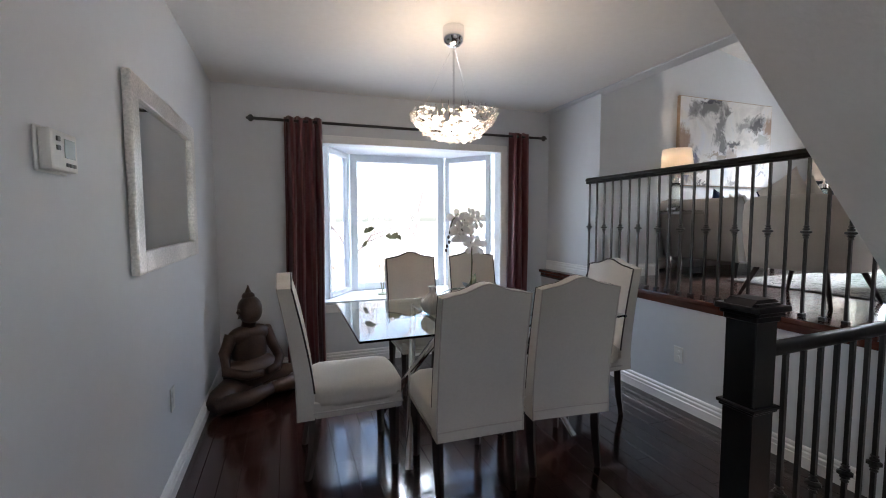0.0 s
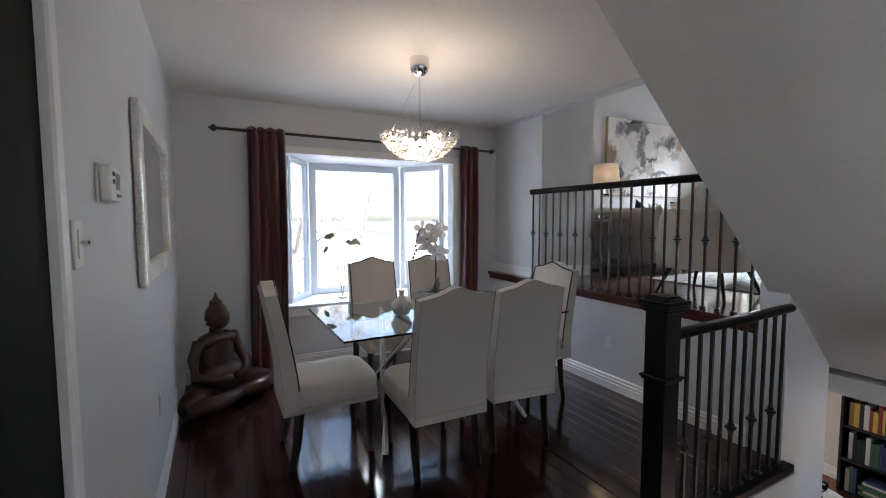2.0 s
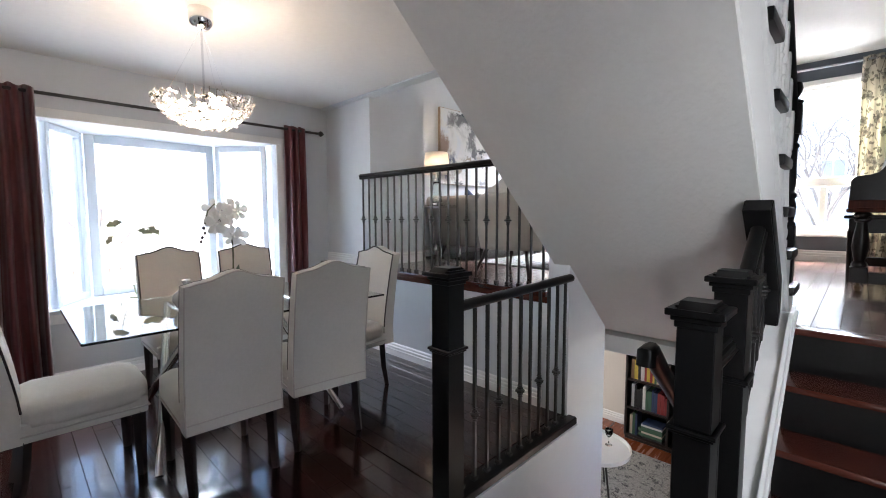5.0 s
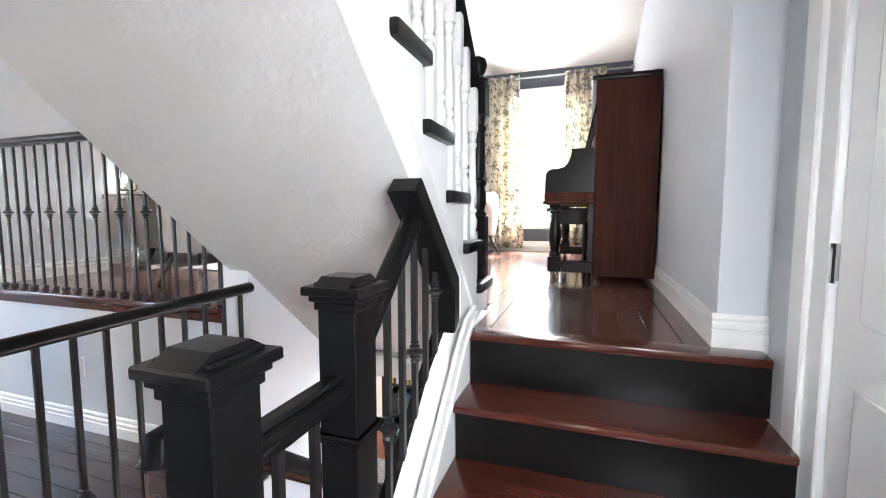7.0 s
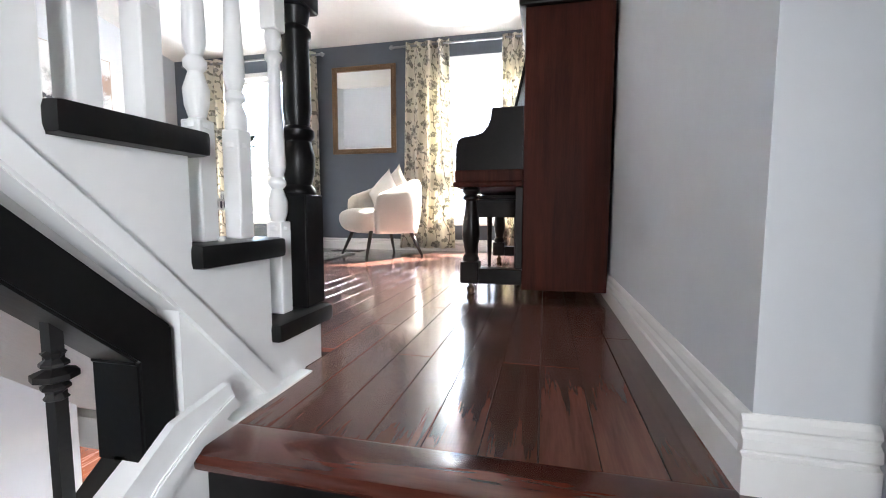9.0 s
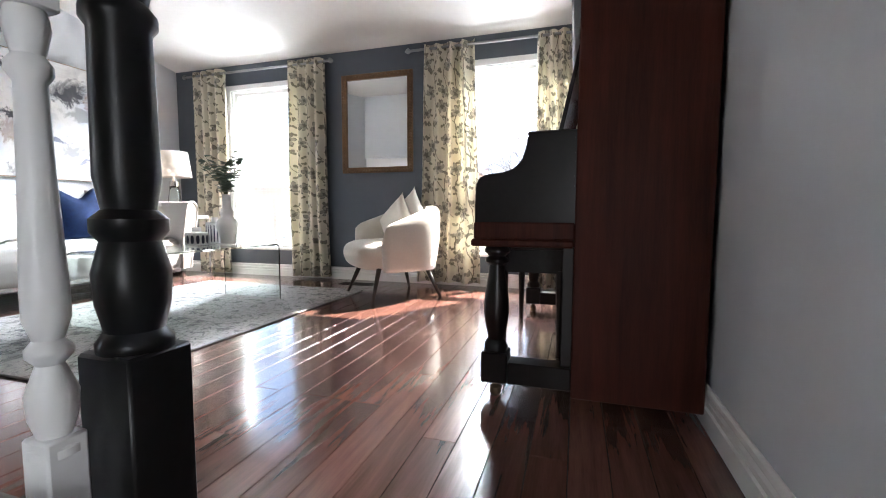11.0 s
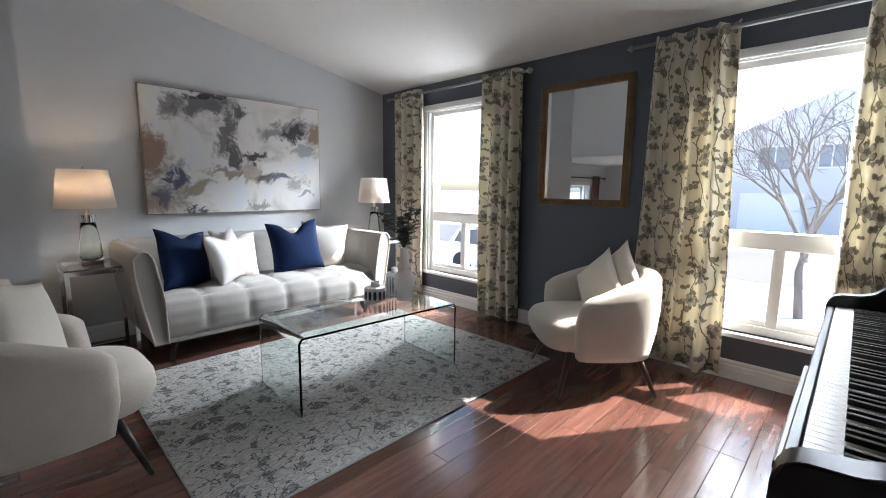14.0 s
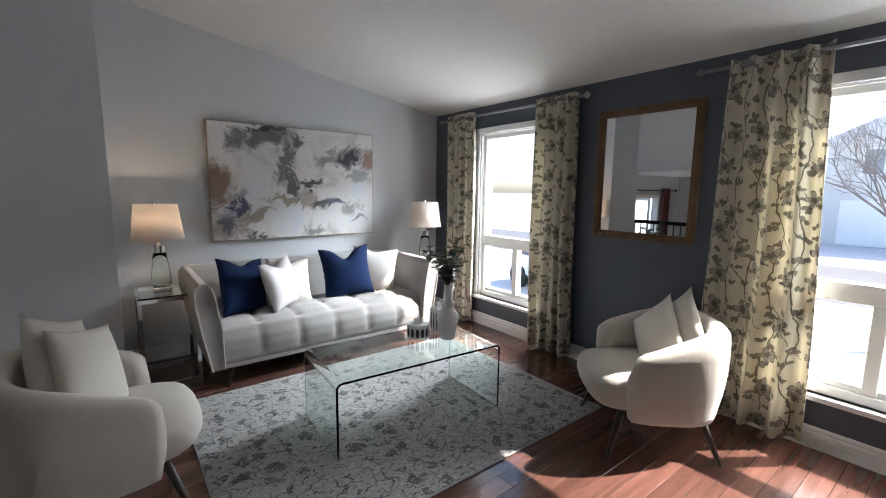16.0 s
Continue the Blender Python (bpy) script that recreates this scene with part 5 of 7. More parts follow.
# brush marks: place, half sizes, slant, paint, cover
for cx, cz, rx, rz, slant, paint, cover in (
        (-0.68, -0.02, 0.13, 0.22, 0, TAN_, 0.85), (-0.62, -0.40, 0.16, 0.10, 0, TAN_, 0.6), (0.66, 0.20, 0.10, 0.12, 40, TAN_, 0.85), (0.10, -0.13, 0.10, 0.08, 20, TAN_, 0.6),
        (-0.52, 0.36, 0.08, 0.10, 25, GREY_, 0.75), (-0.28, 0.38, 0.24, 0.10, -10, GREY_, 0.9), (-0.14, 0.18, 0.07, 0.20, 15, GREY_, 0.85), (0.36, 0.25, 0.28, 0.07, -12, GREY_, 0.7), (0.58, 0.06, 0.14, 0.05, 10, GREY_, 0.5),
        (-0.27, 0.46, 0.15, 0.035, -8, DARK_, 0.95), (-0.03, 0.37, 0.07, 0.05, 30, DARK_, 0.8), (-0.07, -0.02, 0.05, 0.13, -20, DARK_, 0.85), (0.09, -0.01, 0.14, 0.04, -12, DARK_, 0.95), (0.46, 0.22, 0.12, 0.075, -25, DARK_, 0.95),
        (-0.50, -0.17, 0.07, 0.14, 15, BLUE_, 0.95), (-0.38, -0.27, 0.16, 0.06, -25, OCHRE_, 0.8), (-0.12, -0.14, 0.20, 0.028, 8, OCHRE_, 0.8), (0.19, -0.18, 0.09, 0.055, 12, DARK_, 0.85), (0.34, -0.16, 0.12, 0.035, 0, BLUE_, 0.9),
        (0.50, -0.22, 0.10, 0.06, -30, GREY_, 0.6), (0.55, -0.34, 0.08, 0.03, -30, BLUE_, 0.7), (-0.60, -0.34, 0.06, 0.10, 0, BLUE_, 0.7), (0.12, -0.42, 0.10, 0.035, 0, GREY_, 0.7), (-0.38, -0.45, 0.10, 0.015, 3, DARK_, 0.9)):
    mp = n.new("ShaderNodeMapping")
    mp.vector_type = "TEXTURE"
    mp.inputs["Location"].default_value = (cx + 0.20, 0, cz + 0.17)
    mp.inputs["Rotation"].default_value = (0, radians(slant), 0)
    mp.inputs["Scale"].default_value = (rx, 1, rz)
    l.new(bend.outputs[0], mp.inputs["Vector"])
    ln = n.new("ShaderNodeVectorMath")
    ln.operation = "LENGTH"
    l.new(mp.outputs[0], ln.inputs[0])
    dist = mth("ADD", ln.outputs["Value"], mth("MULTIPLY", fray.outputs["Fac"], v=1.7))
    mk = nd("ShaderNodeMapRange")
    mk.inputs["From Min"].default_value, mk.inputs["From Max"].default_value = 2.0, 1.45
    mk.inputs["To Max"].default_value = cover
    l.new(dist, mk.inputs["Value"])
    mxa = n.new("ShaderNodeMix")
    mxa.data_type = "RGBA"
    l.new(mk.outputs[0], mxa.inputs["Factor"])
    l.new(last, mxa.inputs[6])
    mxa.inputs[7].default_value = (*paint, 1)
    last = mxa.outputs[2]
l.new(last, b.inputs["Base Color"])
bp = nd("ShaderNodeBump", Strength=0.4, Distance=0.003)
l.new(fray.outputs["Fac"], bp.inputs["Height"])
l.new(bp.outputs[0], b.inputs["Normal"])
art = thing("canvas_painting", "large abstract canvas in white, charcoal, tan and indigo", "painting", pose(4.71, YA - 0.003, 2.182))
bm = bmesh.new()
box(bm, -0.72, 0.72, -0.04, 0, -0.475, 0.475, 0.004)
part("canvas", bm, ART, art)
bm = bmesh.new()
for x0, x1, z0, z1 in ((-0.726, -0.7205, -0.481, 0.481), (0.7205, 0.726, -0.481, 0.481), (-0.7205, 0.7205, 0.4755, 0.481), (-0.7205, 0.7205, -0.481, -0.4755)):
    box(bm, x0, x1, -0.036, 0, z0, z1)
part("edge_frame", bm, mat("raw_wood_edge", (0.36, 0.27, 0.19), 0.7, vary=0.1), art, "thin natural wood edge")

# rug
RUG = bpy.data.materials.new("distressed_rug")
RUG.use_nodes = True
n, l = RUG.node_tree.nodes, RUG.node_tree.links
b = n["Principled BSDF"]
b.inputs["Roughness"].default_value = 0.95
tc = n.new("ShaderNodeTexCoord")
wp = nd("ShaderNodeTexNoise", Scale=12.0, Detail=3.0)
l.new(tc.outputs["Object"], wp.inputs["Vector"])
sc = n.new("ShaderNodeVectorMath")
sc.operation = "MULTIPLY_ADD"
sc.inputs[1].default_value = (0.13, 0.13, 0.0)
l.new(wp.outputs["Color"], sc.inputs[0])
l.new(tc.outputs["Object"], sc.inputs[2])
v1 = nd("ShaderNodeTexVoronoi", Scale=21.0, Randomness=0.85)
v1.feature = "DISTANCE_TO_EDGE"
v2 = nd("ShaderNodeTexVoronoi", Scale=8.0, Randomness=0.55)
v3 = nd("ShaderNodeTexVoronoi", Scale=48.0)
for q in (v1, v2, v3):
    l.new(sc.outputs[0], q.inputs["Vector"])
gr = nd("ShaderNodeTexNoise", Scale=90.0, Detail=3.0)
mpg = n.new("ShaderNodeMapping")
mpg.inputs["Scale"].default_value = (0.35, 2.4, 1)
l.new(tc.outputs["Object"], mpg.inputs["Vector"])
l.new(mpg.outputs[0], gr.inputs["Vector"])
wear = nd("ShaderNodeTexNoise", Scale=26.0, Detail=4.0)
l.new(tc.outputs["Object"], wear.inputs["Vector"])
vine = mth("MULTIPLY", mth("LESS_THAN", v1.outputs["Distance"], v=0.05), mth("GREATER_THAN", wear.outputs["Fac"], v=0.47))
med = mth("MULTIPLY", mth("LESS_THAN", v2.outputs["Distance"], v=0.27), mth("GREATER_THAN", mth("ADD", v3.outputs["Distance"], mth("MULTIPLY", wear.outputs["Fac"], v=0.5)), v=0.60))
pat = mth("MAXIMUM", vine, med)
grn = mth("MULTIPLY", mth("GREATER_THAN", gr.outputs["Fac"], v=0.50), v=0.42)
tot = mth("MINIMUM", mth("ADD", mth("MULTIPLY", pat, v=0.6), grn), v=1.0)
mx = n.new("ShaderNodeMix")
mx.data_type = "RGBA"
l.new(tot, mx.inputs["Factor"])
mx.inputs[6].default_value, mx.inputs[7].default_value = (0.36, 0.35, 0.335, 1), (0.045, 0.046, 0.052, 1)
l.new(mx.outputs[2], b.inputs["Base Color"])
bp = nd("ShaderNodeBump", Strength=0.5, Distance=0.004)
l.new(gr.outputs["Fac"], bp.inputs["Height"])
l.new(bp.outputs[0], b.inputs["Normal"])
rug = thing("area_rug", "distressed grey and ivory rug with a charcoal floral pattern", "rug", pose(4.66, 1.90, FL))
bm = bmesh.new()
box(bm, -1.045, 1.045, -0.79, 0.79, 0.001, 0.010, 0.003)
part("rug_body", bm, RUG, rug)
bm = bmesh.new()
tube(bm, [(-1.045, -0.79, 0.006), (1.045, -0.79, 0.006), (1.045, 0.79, 0.006), (-1.045, 0.79, 0.006), (-1.045, -0.79, 0.006)], 0.005, 6)
part("binding", bm, mat("grey_binding", (0.25, 0.25, 0.25), 0.9), rug, "grey stitched binding")

# bent glass coffee table
ct = thing("coffee_table", "bent clear glass waterfall coffee table on the rug", "table", pose(4.685, 1.795, FL + 0.010, 0, 0, -4))
bm = bmesh.new()
ht, hw, hd, r, th_ = 0.405, 0.518, 0.265, 0.035, 0.012
outer, inner = [(-hw, 0.0)], [(-hw + th_, 0.0)]
for s in (-1, 1):
    for k in range(7):
        a = math.pi - k * math.pi / 12 if s < 0 else math.pi / 2 - k * math.pi / 12
        cx, cz = s * (hw - r), ht - r
        outer.append((cx + r * math.cos(a), cz + r * math.sin(a)))
        inner.append((cx + (r - th_) * math.cos(a), cz + (r - th_) * math.sin(a)))
outer.append((hw, 0.0))
inner.append((hw - th_, 0.0))
ring = [[bm.verts.new((x, y, z)) for x, z in line] for line, y in ((outer, -hd), (inner, -hd), (outer, hd), (inner, hd))]
for i in range(len(outer) - 1):
    o0, i0, o1, i1 = (q[i] for q in ring)
    p0, j0, p1, j1 = (q[i + 1] for q in ring)
    for f in ((o0, p0, p1, o1), (i0, i1, j1, j0), (o0, i0, j0, p0), (o1, p1, j1, i1)):
        bm.faces.new(f)
for i in (0, len(outer) - 1):
    bm.faces.new((ring[0][i], ring[2][i], ring[3][i], ring[1][i]))
bmesh.ops.recalc_face_normals(bm, faces=bm.faces[:])
smooth_by_angle(part("bent_glass", bm, TABLE_GLASS, ct))
ZT = FL + 0.010 + ht + 0.001

# vase with eucalyptus, striped jars
vs = thing("vase", "white double-gourd ceramic vase with eucalyptus sprigs", "vase", pose(4.99, 1.77, ZT))
bm = bmesh.new()
lathe(bm, [(0.045, 0), (0.052, 0.01), (0.05, 0.05), (0.062, 0.085), (0.072, 0.12), (0.066, 0.16), (0.038, 0.19), (0.044, 0.21), (0.046, 0.225), (0.03, 0.25), (0.026, 0.33), (0.029, 0.345), (0.024, 0.345), (0.022, 0.30)], 28)
part("body", bm, CERAMIC, vs, smooth=True)
rg = random.Random(3)
for k in range(14):
    a, h, sp = rg.uniform(0, 6.283), rg.uniform(0.13, 0.30), rg.uniform(0.05, 0.17)
    pts = [Vector((0, 0, 0.32)), Vector((0.3 * sp * math.cos(a), 0.3 * sp * math.sin(a), 0.34 + 0.45 * h)), Vector((sp * math.cos(a), sp * math.sin(a), 0.34 + h))]
    bm = bmesh.new()
    tube(bm, pts, 0.0018, 5)
    br = part("sprig", bm, STEM, vs, "thin green sprig")
    bm = bmesh.new()
    for q in range(9):
        t = 0.25 + 0.75 * q / 8
        p = pts[0].lerp(pts[1], t * 2) if t < 0.5 else pts[1].lerp(pts[2], t * 2 - 1)
        b2 = rg.uniform(0, 6.283)
        d = Vector((math.cos(b2), math.sin(b2), rg.uniform(-0.2, 0.7))) * rg.uniform(0.03, 0.05)
        blade(bm, p, p + d * 1.2, 0.042, 0.004)
    part("leaves", bm, LEAF, br, "round dull green leaves", smooth=True)["kind"] = "stuff"


def striped_jar(m, r, h, label, n_stripe, gap):
    root = thing("striped_jar", label, "jar", m)
    bm = bmesh.new()
    lathe(bm, [(r * 0.96, 0), (r, 0.006), (r, h - 0.012), (r * 0.93, h), (r * 0.45, h + 0.004), (r * 0.40, h + 0.012), (r * 0.40, h + 0.035), (r * 0.36, h + 0.036), (r * 0.34, h + 0.02)], 32)
    smooth_by_angle(part("body", bm, CERAMIC, root))
    for k in range(n_stripe):
        bm = bmesh.new()
        a = 2 * math.pi * k / n_stripe
        w = math.pi / n_stripe * gap
        vs_ = []
        for i in range(9):
            t = i / 8
            ww = w * math.sin(math.pi * (0.08 + 0.84 * t)) ** 0.4
            z = 0.012 + t * (h - 0.03)
            vs_.append([bm.verts.new(((r + 0.001) * math.cos(a + s), (r + 0.001) * math.sin(a + s), z)) for s in (-ww, 0, ww)])
        for p, q in zip(vs_, vs_[1:]):
            for i in range(2):
                bm.faces.new((p[i], p[i + 1], q[i + 1], q[i]))
        part("stripe", bm, INK, root, "dark blue glaze stripe")


striped_jar(pose(4.855, 1.90, ZT), 0.072, 0.085, "short white jar with dark blue brushed stripes", 14, 0.62)
striped_jar(pose(5.04, 1.93, ZT), 0.058, 0.15, "taller white jar with dark blue stripes", 18, 0.4)

# sofa
sofa = thing("sofa", "greige tufted sofa with flared arms on dark tapered legs", "sofa", pose(4.675, 3.15, FL))
HW = 0.93          # half width at the top of the arms


def grid_pad(bm, nu, nv, fn, close=True):
    rows = [[bm.verts.new(fn(i / nu, j / nv)) for i in range(nu + 1)] for j in range(nv + 1)]
    for a, b2 in zip(rows, rows[1:]):
        for i in range(nu):
            bm.faces.new((a[i], a[i + 1], b2[i + 1], b2[i]))
    return rows


bm = bmesh.new()


def seat_fn(u, v):
    x = (u - 0.5) * 1.66
    # v runs from the back, over the top, down the front and under
    prof = ((0.26, 0.40), (0.12, 0.425), (-0.02, 0.435), (-0.16, 0.435), (-0.28, 0.425), (-0.365, 0.395), (-0.405, 0.33), (-0.41, 0.26), (-0.395, 0.19), (-0.37, 0.15), (-0.2, 0.145), (0.26, 0.145))
    t = v * (len(prof) - 1)
    i = min(int(t), len(prof) - 2)
    f = t - i
    y = prof[i][0] * (1 - f) + prof[i + 1][0] * f
    z = prof[i][1] * (1 - f) + prof[i + 1][1] * f
    du = abs((u * 6) % 1 - 0.5) * 2
    top = 1.0 if v < 0.72 else 0.0
    dip = -0.020 * du ** 5 * top
    if v < 0.45:
        dv = abs((v / 0.45 * 2 + 0.0) % 1 - 0.5) * 2
        dip -= 0.012 * dv ** 6 + 0.03 * (du * dv) ** 6
    out = 1.0 if v > 0.42 else 0.0
    return (x, y - dip * out * 0.8, z + dip * (1 - out))


grid_pad(bm, 72, 44, seat_fn)
part("seat_cushion", bm, SOFA, sofa, "button-tufted bench seat", smooth=True)
bm = bmesh.new()


def back_fn(u, v):
    x = (u - 0.5) * 1.78
    prof = ((0.20, 0.40), (0.225, 0.48), (0.25, 0.56), (0.27, 0.64), (0.285, 0.71), (0.31, 0.745), (0.35, 0.75), (0.385, 0.735), (0.40, 0.68), (0.39, 0.4), (0.37, 0.15))
    t = v * (len(prof) - 1)
    i = min(int(t), len(prof) - 2)
    f = t - i
    y = prof[i][0] * (1 - f) + prof[i + 1][0] * f
    z = prof[i][1] * (1 - f) + prof[i + 1][1] * f
    dip = 0
    if v < 0.45:
        du = abs((u * 6) % 1 - 0.5) * 2
        dv = abs((v / 0.45 * 2 + 0.5) % 1 - 0.5) * 2
        dip = 0.014 * du ** 6 + 0.012 * dv ** 6 + 0.035 * (du * dv) ** 6
    return (x, y + dip, z)


grid_pad(bm, 72, 34, back_fn)
part("backrest", bm, SOFA, sofa, "button-tufted low back", smooth=True)
for s in (-1, 1):
    bm = bmesh.new()

    def arm_fn(u, v):
        # u from front to back, v round the section
        y = -0.42 + 0.82 * u
        prof = ((0.795, 0.15), (0.80, 0.40), (0.815, 0.52), (0.835, 0.64), (0.85, 0.70), (0.875, 0.735), (0.915, 0.735), (0.945, 0.70), (0.945, 0.60), (0.915, 0.40), (0.87, 0.15))
        t = v * (len(prof) - 1)
        i = min(int(t), len(prof) - 2)
        f = t - i
        x = prof[i][0] * (1 - f) + prof[i + 1][0] * f
        z = prof[i][1] * (1 - f) + prof[i + 1][1] * f
        dip = 0
        if v < 0.45:
            du = abs((u * 2.5 + 0.25) % 1 - 0.5) * 2
            dv = abs((v / 0.45 * 2) % 1 - 0.5) * 2
            dip = 0.008 * du ** 6 + 0.03 * (du * dv) ** 6
        return (s * (x + dip), y + 0.035 * (1 - u) * (z - 0.15) / 0.6 * -0.4, z)

    rows = grid_pad(bm, 26, 30, arm_fn)
    front = [r[0] for r in rows]
    back = [r[-1] for r in rows]
    bm.faces.new(front if s > 0 else front[::-1])
    bm.faces.new(back[::-1] if s > 0 else back)
    bmesh.ops.recalc_face_normals(bm, faces=bm.faces[:])
    ob = part("arm", bm, SOFA, sofa, "flared padded arm")
    smooth_by_angle(ob, 55)
    bm = bmesh.new()
    tube(bm, [Vector(arm_fn(0, v / 20)) + Vector((0, -0.003, 0)) for v in range(21)], 0.006, 6)
    part("welt", bm, PIPING, sofa)
bm = bmesh.new()
box(bm, -0.80, 0.80, -0.385, 0.385, 0.135, 0.165, 0.006)
part("base_rail", bm, SOFA, sofa)
for x in (-0.73, 0.73):
    for y in (-0.30, 0.30):
        bm = bmesh.new()
        tube(bm, [(x, y, 0.14), (x * 1.045, y * 1.06, 0)], [0.026, 0.014], 10)
        part("leg", bm, LEG, sofa, "dark splayed tapered leg", smooth=True)


def throw_pillow(m, size, material, label, pinch=0.12, thick=0.075):
    bm = bmesh.new()
    cushion(bm, size, thick, pinch=pinch)
    ob = part("throw_pillow", bm, material, smooth=True, at=m)
    tagged(ob, label, "pillow")
    return ob


SY = 3.15
throw_pillow(pose(4.10, SY - 0.03, FL + 0.61, -16, 8, 30), 0.43, NAVY, "navy blue velvet pillow against the sofa arm", 0.10)
throw_pillow(pose(4.36, SY - 0.09, FL + 0.61, -16, -4, 42), 0.40, SATIN, "white satin pillow standing on the sofa", 0.12)
throw_pillow(pose(4.46, SY + 0.02, FL + 0.60, -18, 6, 10), 0.38, PILLOW, "ivory pillow behind the satin one", 0.10)
throw_pillow(pose(4.94, SY - 0.02, FL + 0.63, -14, -4, -8), 0.44, NAVY, "navy blue velvet pillow with a chopped top", 0.20)
STRIPE = mat("striped_linen", (0.55, 0.53, 0.50), 0.85, vary=0.12, scale=26)
throw_pillow(pose(5.25, SY + 0.06, FL + 0.60, -14, 5, -32), 0.42, STRIPE, "white and grey woven pillow in the sofa corner", 0.06)

# side tables and glass lamps


def side_table(m, label):
    root = thing("side_table", label, "side table", m)
    bm = bmesh.new()
    box(bm, -0.17, 0.17, -0.21, 0.21, 0.612, 0.622, 0.003)
    part("top", bm, TABLE_GLASS, root, "clear glass top")
    bm = bmesh.new()
    for sx in (-0.16, 0.16):
        for sy in (-0.20, 0.20):
            box(bm, sx - 0.011, sx + 0.011, sy - 0.011, sy + 0.011, 0.0, 0.611)
    for sy in (-0.20, 0.20):
        box(bm, -0.149, 0.149, sy - 0.0105, sy + 0.0105, 0.585, 0.6105)
        box(bm, -0.149, 0.149, sy - 0.0105, sy + 0.0105, 0.001, 0.022)
    for sx in (-0.16, 0.16):
        box(bm, sx - 0.0105, sx + 0.0105, -0.189, 0.189, 0.585, 0.6105)
    part("frame", bm, CHROME, root, "polished chrome frame")
    return root


SHADE = bpy.data.materials.new("linen_shade")
SHADE.use_nodes = True
n, l = SHADE.node_tree.nodes, SHADE.node_tree.links
b = n["Principled BSDF"]
b.inputs["Base Color"].default_value, b.inputs["Roughness"].default_value = (0.78, 0.73, 0.68, 1), 0.9
tr = n.new("ShaderNodeBsdfTranslucent")
tr.inputs["Color"].default_value = (0.78, 0.73, 0.67, 1)
ms = n.new("ShaderNodeMixShader")
ms.inputs[0].default_value = 0.4
l.new(b.outputs[0], ms.inputs[1])
l.new(tr.outputs[0], ms.inputs[2])
l.new(ms.outputs[0], n["Material Output"].inputs[0])
WARM = glow("lamp_bulb", (1.0, 0.72, 0.45), 0.8)


def table_lamp(m, label, watts):
    root = thing("table_lamp", label, "lamp", m)
    bm = bmesh.new()
    box(bm, -0.055, 0.055, -0.055, 0.055, 0.0, 0.03, 0.004)
    part("foot", bm, CHROME, root)
    bm = bmesh.new()
    lathe(bm, [(0.05, 0.031), (0.062, 0.05), (0.058, 0.13), (0.045, 0.22), (0.04, 0.27), (0.036, 0.27), (0.041, 0.22), (0.053, 0.13), (0.057, 0.055), (0.046, 0.038)], 24)
    part("body", bm, GLASS, root, "clear glass body", smooth=True)
    bm = bmesh.new()
    lathe(bm, [(0.045, 0.27), (0.045, 0.315), (0.02, 0.318), (0.012, 0.33), (0.012, 0.40)], 20)
    smooth_by_angle(part("collar", bm, CHROME, root))
    bm = bmesh.new()
    pad(bm, 0, 0, 0.45, 0.03, 0.03, 0.04, 2, 14, 10)
    part("bulb", bm, WARM, root, "lit bulb", smooth=True)
    bm = bmesh.new()
    seg = 40
    q = []
    for r0, z in ((0.158, 0.36), (0.128, 0.60)):
        q.append([bm.verts.new((r0 * math.cos(2 * math.pi * i / seg), r0 * math.sin(2 * math.pi * i / seg), z)) for i in range(seg)])
    for i in range(seg):
        bm.faces.new((q[0][i], q[0][(i + 1) % seg], q[1][(i + 1) % seg], q[1][i]))
    ob = part("shade", bm, SHADE, root, "white tapered fabric shade", smooth=True)
    so = ob.modifiers.new("thickness", "SOLIDIFY")
    so.thickness = 0.003
    bm = bmesh.new()
    for k in range(3):
        a = 2.094 * k
        tube(bm, [(0, 0, 0.585), (0.127 * math.cos(a), 0.127 * math.sin(a), 0.59)], 0.002, 5)
    lathe(bm, [(0.006, 0.585), (0.009, 0.60), (0.005, 0.615), (0.002, 0.62)], 10)
    part("finial", bm, CHROME, root)
    mw = root.matrix_basis.translation
    lamp("table_lamp_light", "POINT", pose(mw.x, mw.y, mw.z + 0.50), watts * 0.22, (1.0, 0.74, 0.52), 0.03)


side_table(pose(3.615, 3.24, FL), "chrome and glass side table at the sofa's shaded end")
side_table(pose(5.89, 3.22, FL), "chrome and glass side table in the window corner")
table_lamp(pose(3.60, 3.24, FL + 0.623), "lit table lamp with a glass body and white shade", 4)
table_lamp(pose(5.82, 3.20, FL + 0.623), "table lamp with a glass body in the window corner", 0.5)


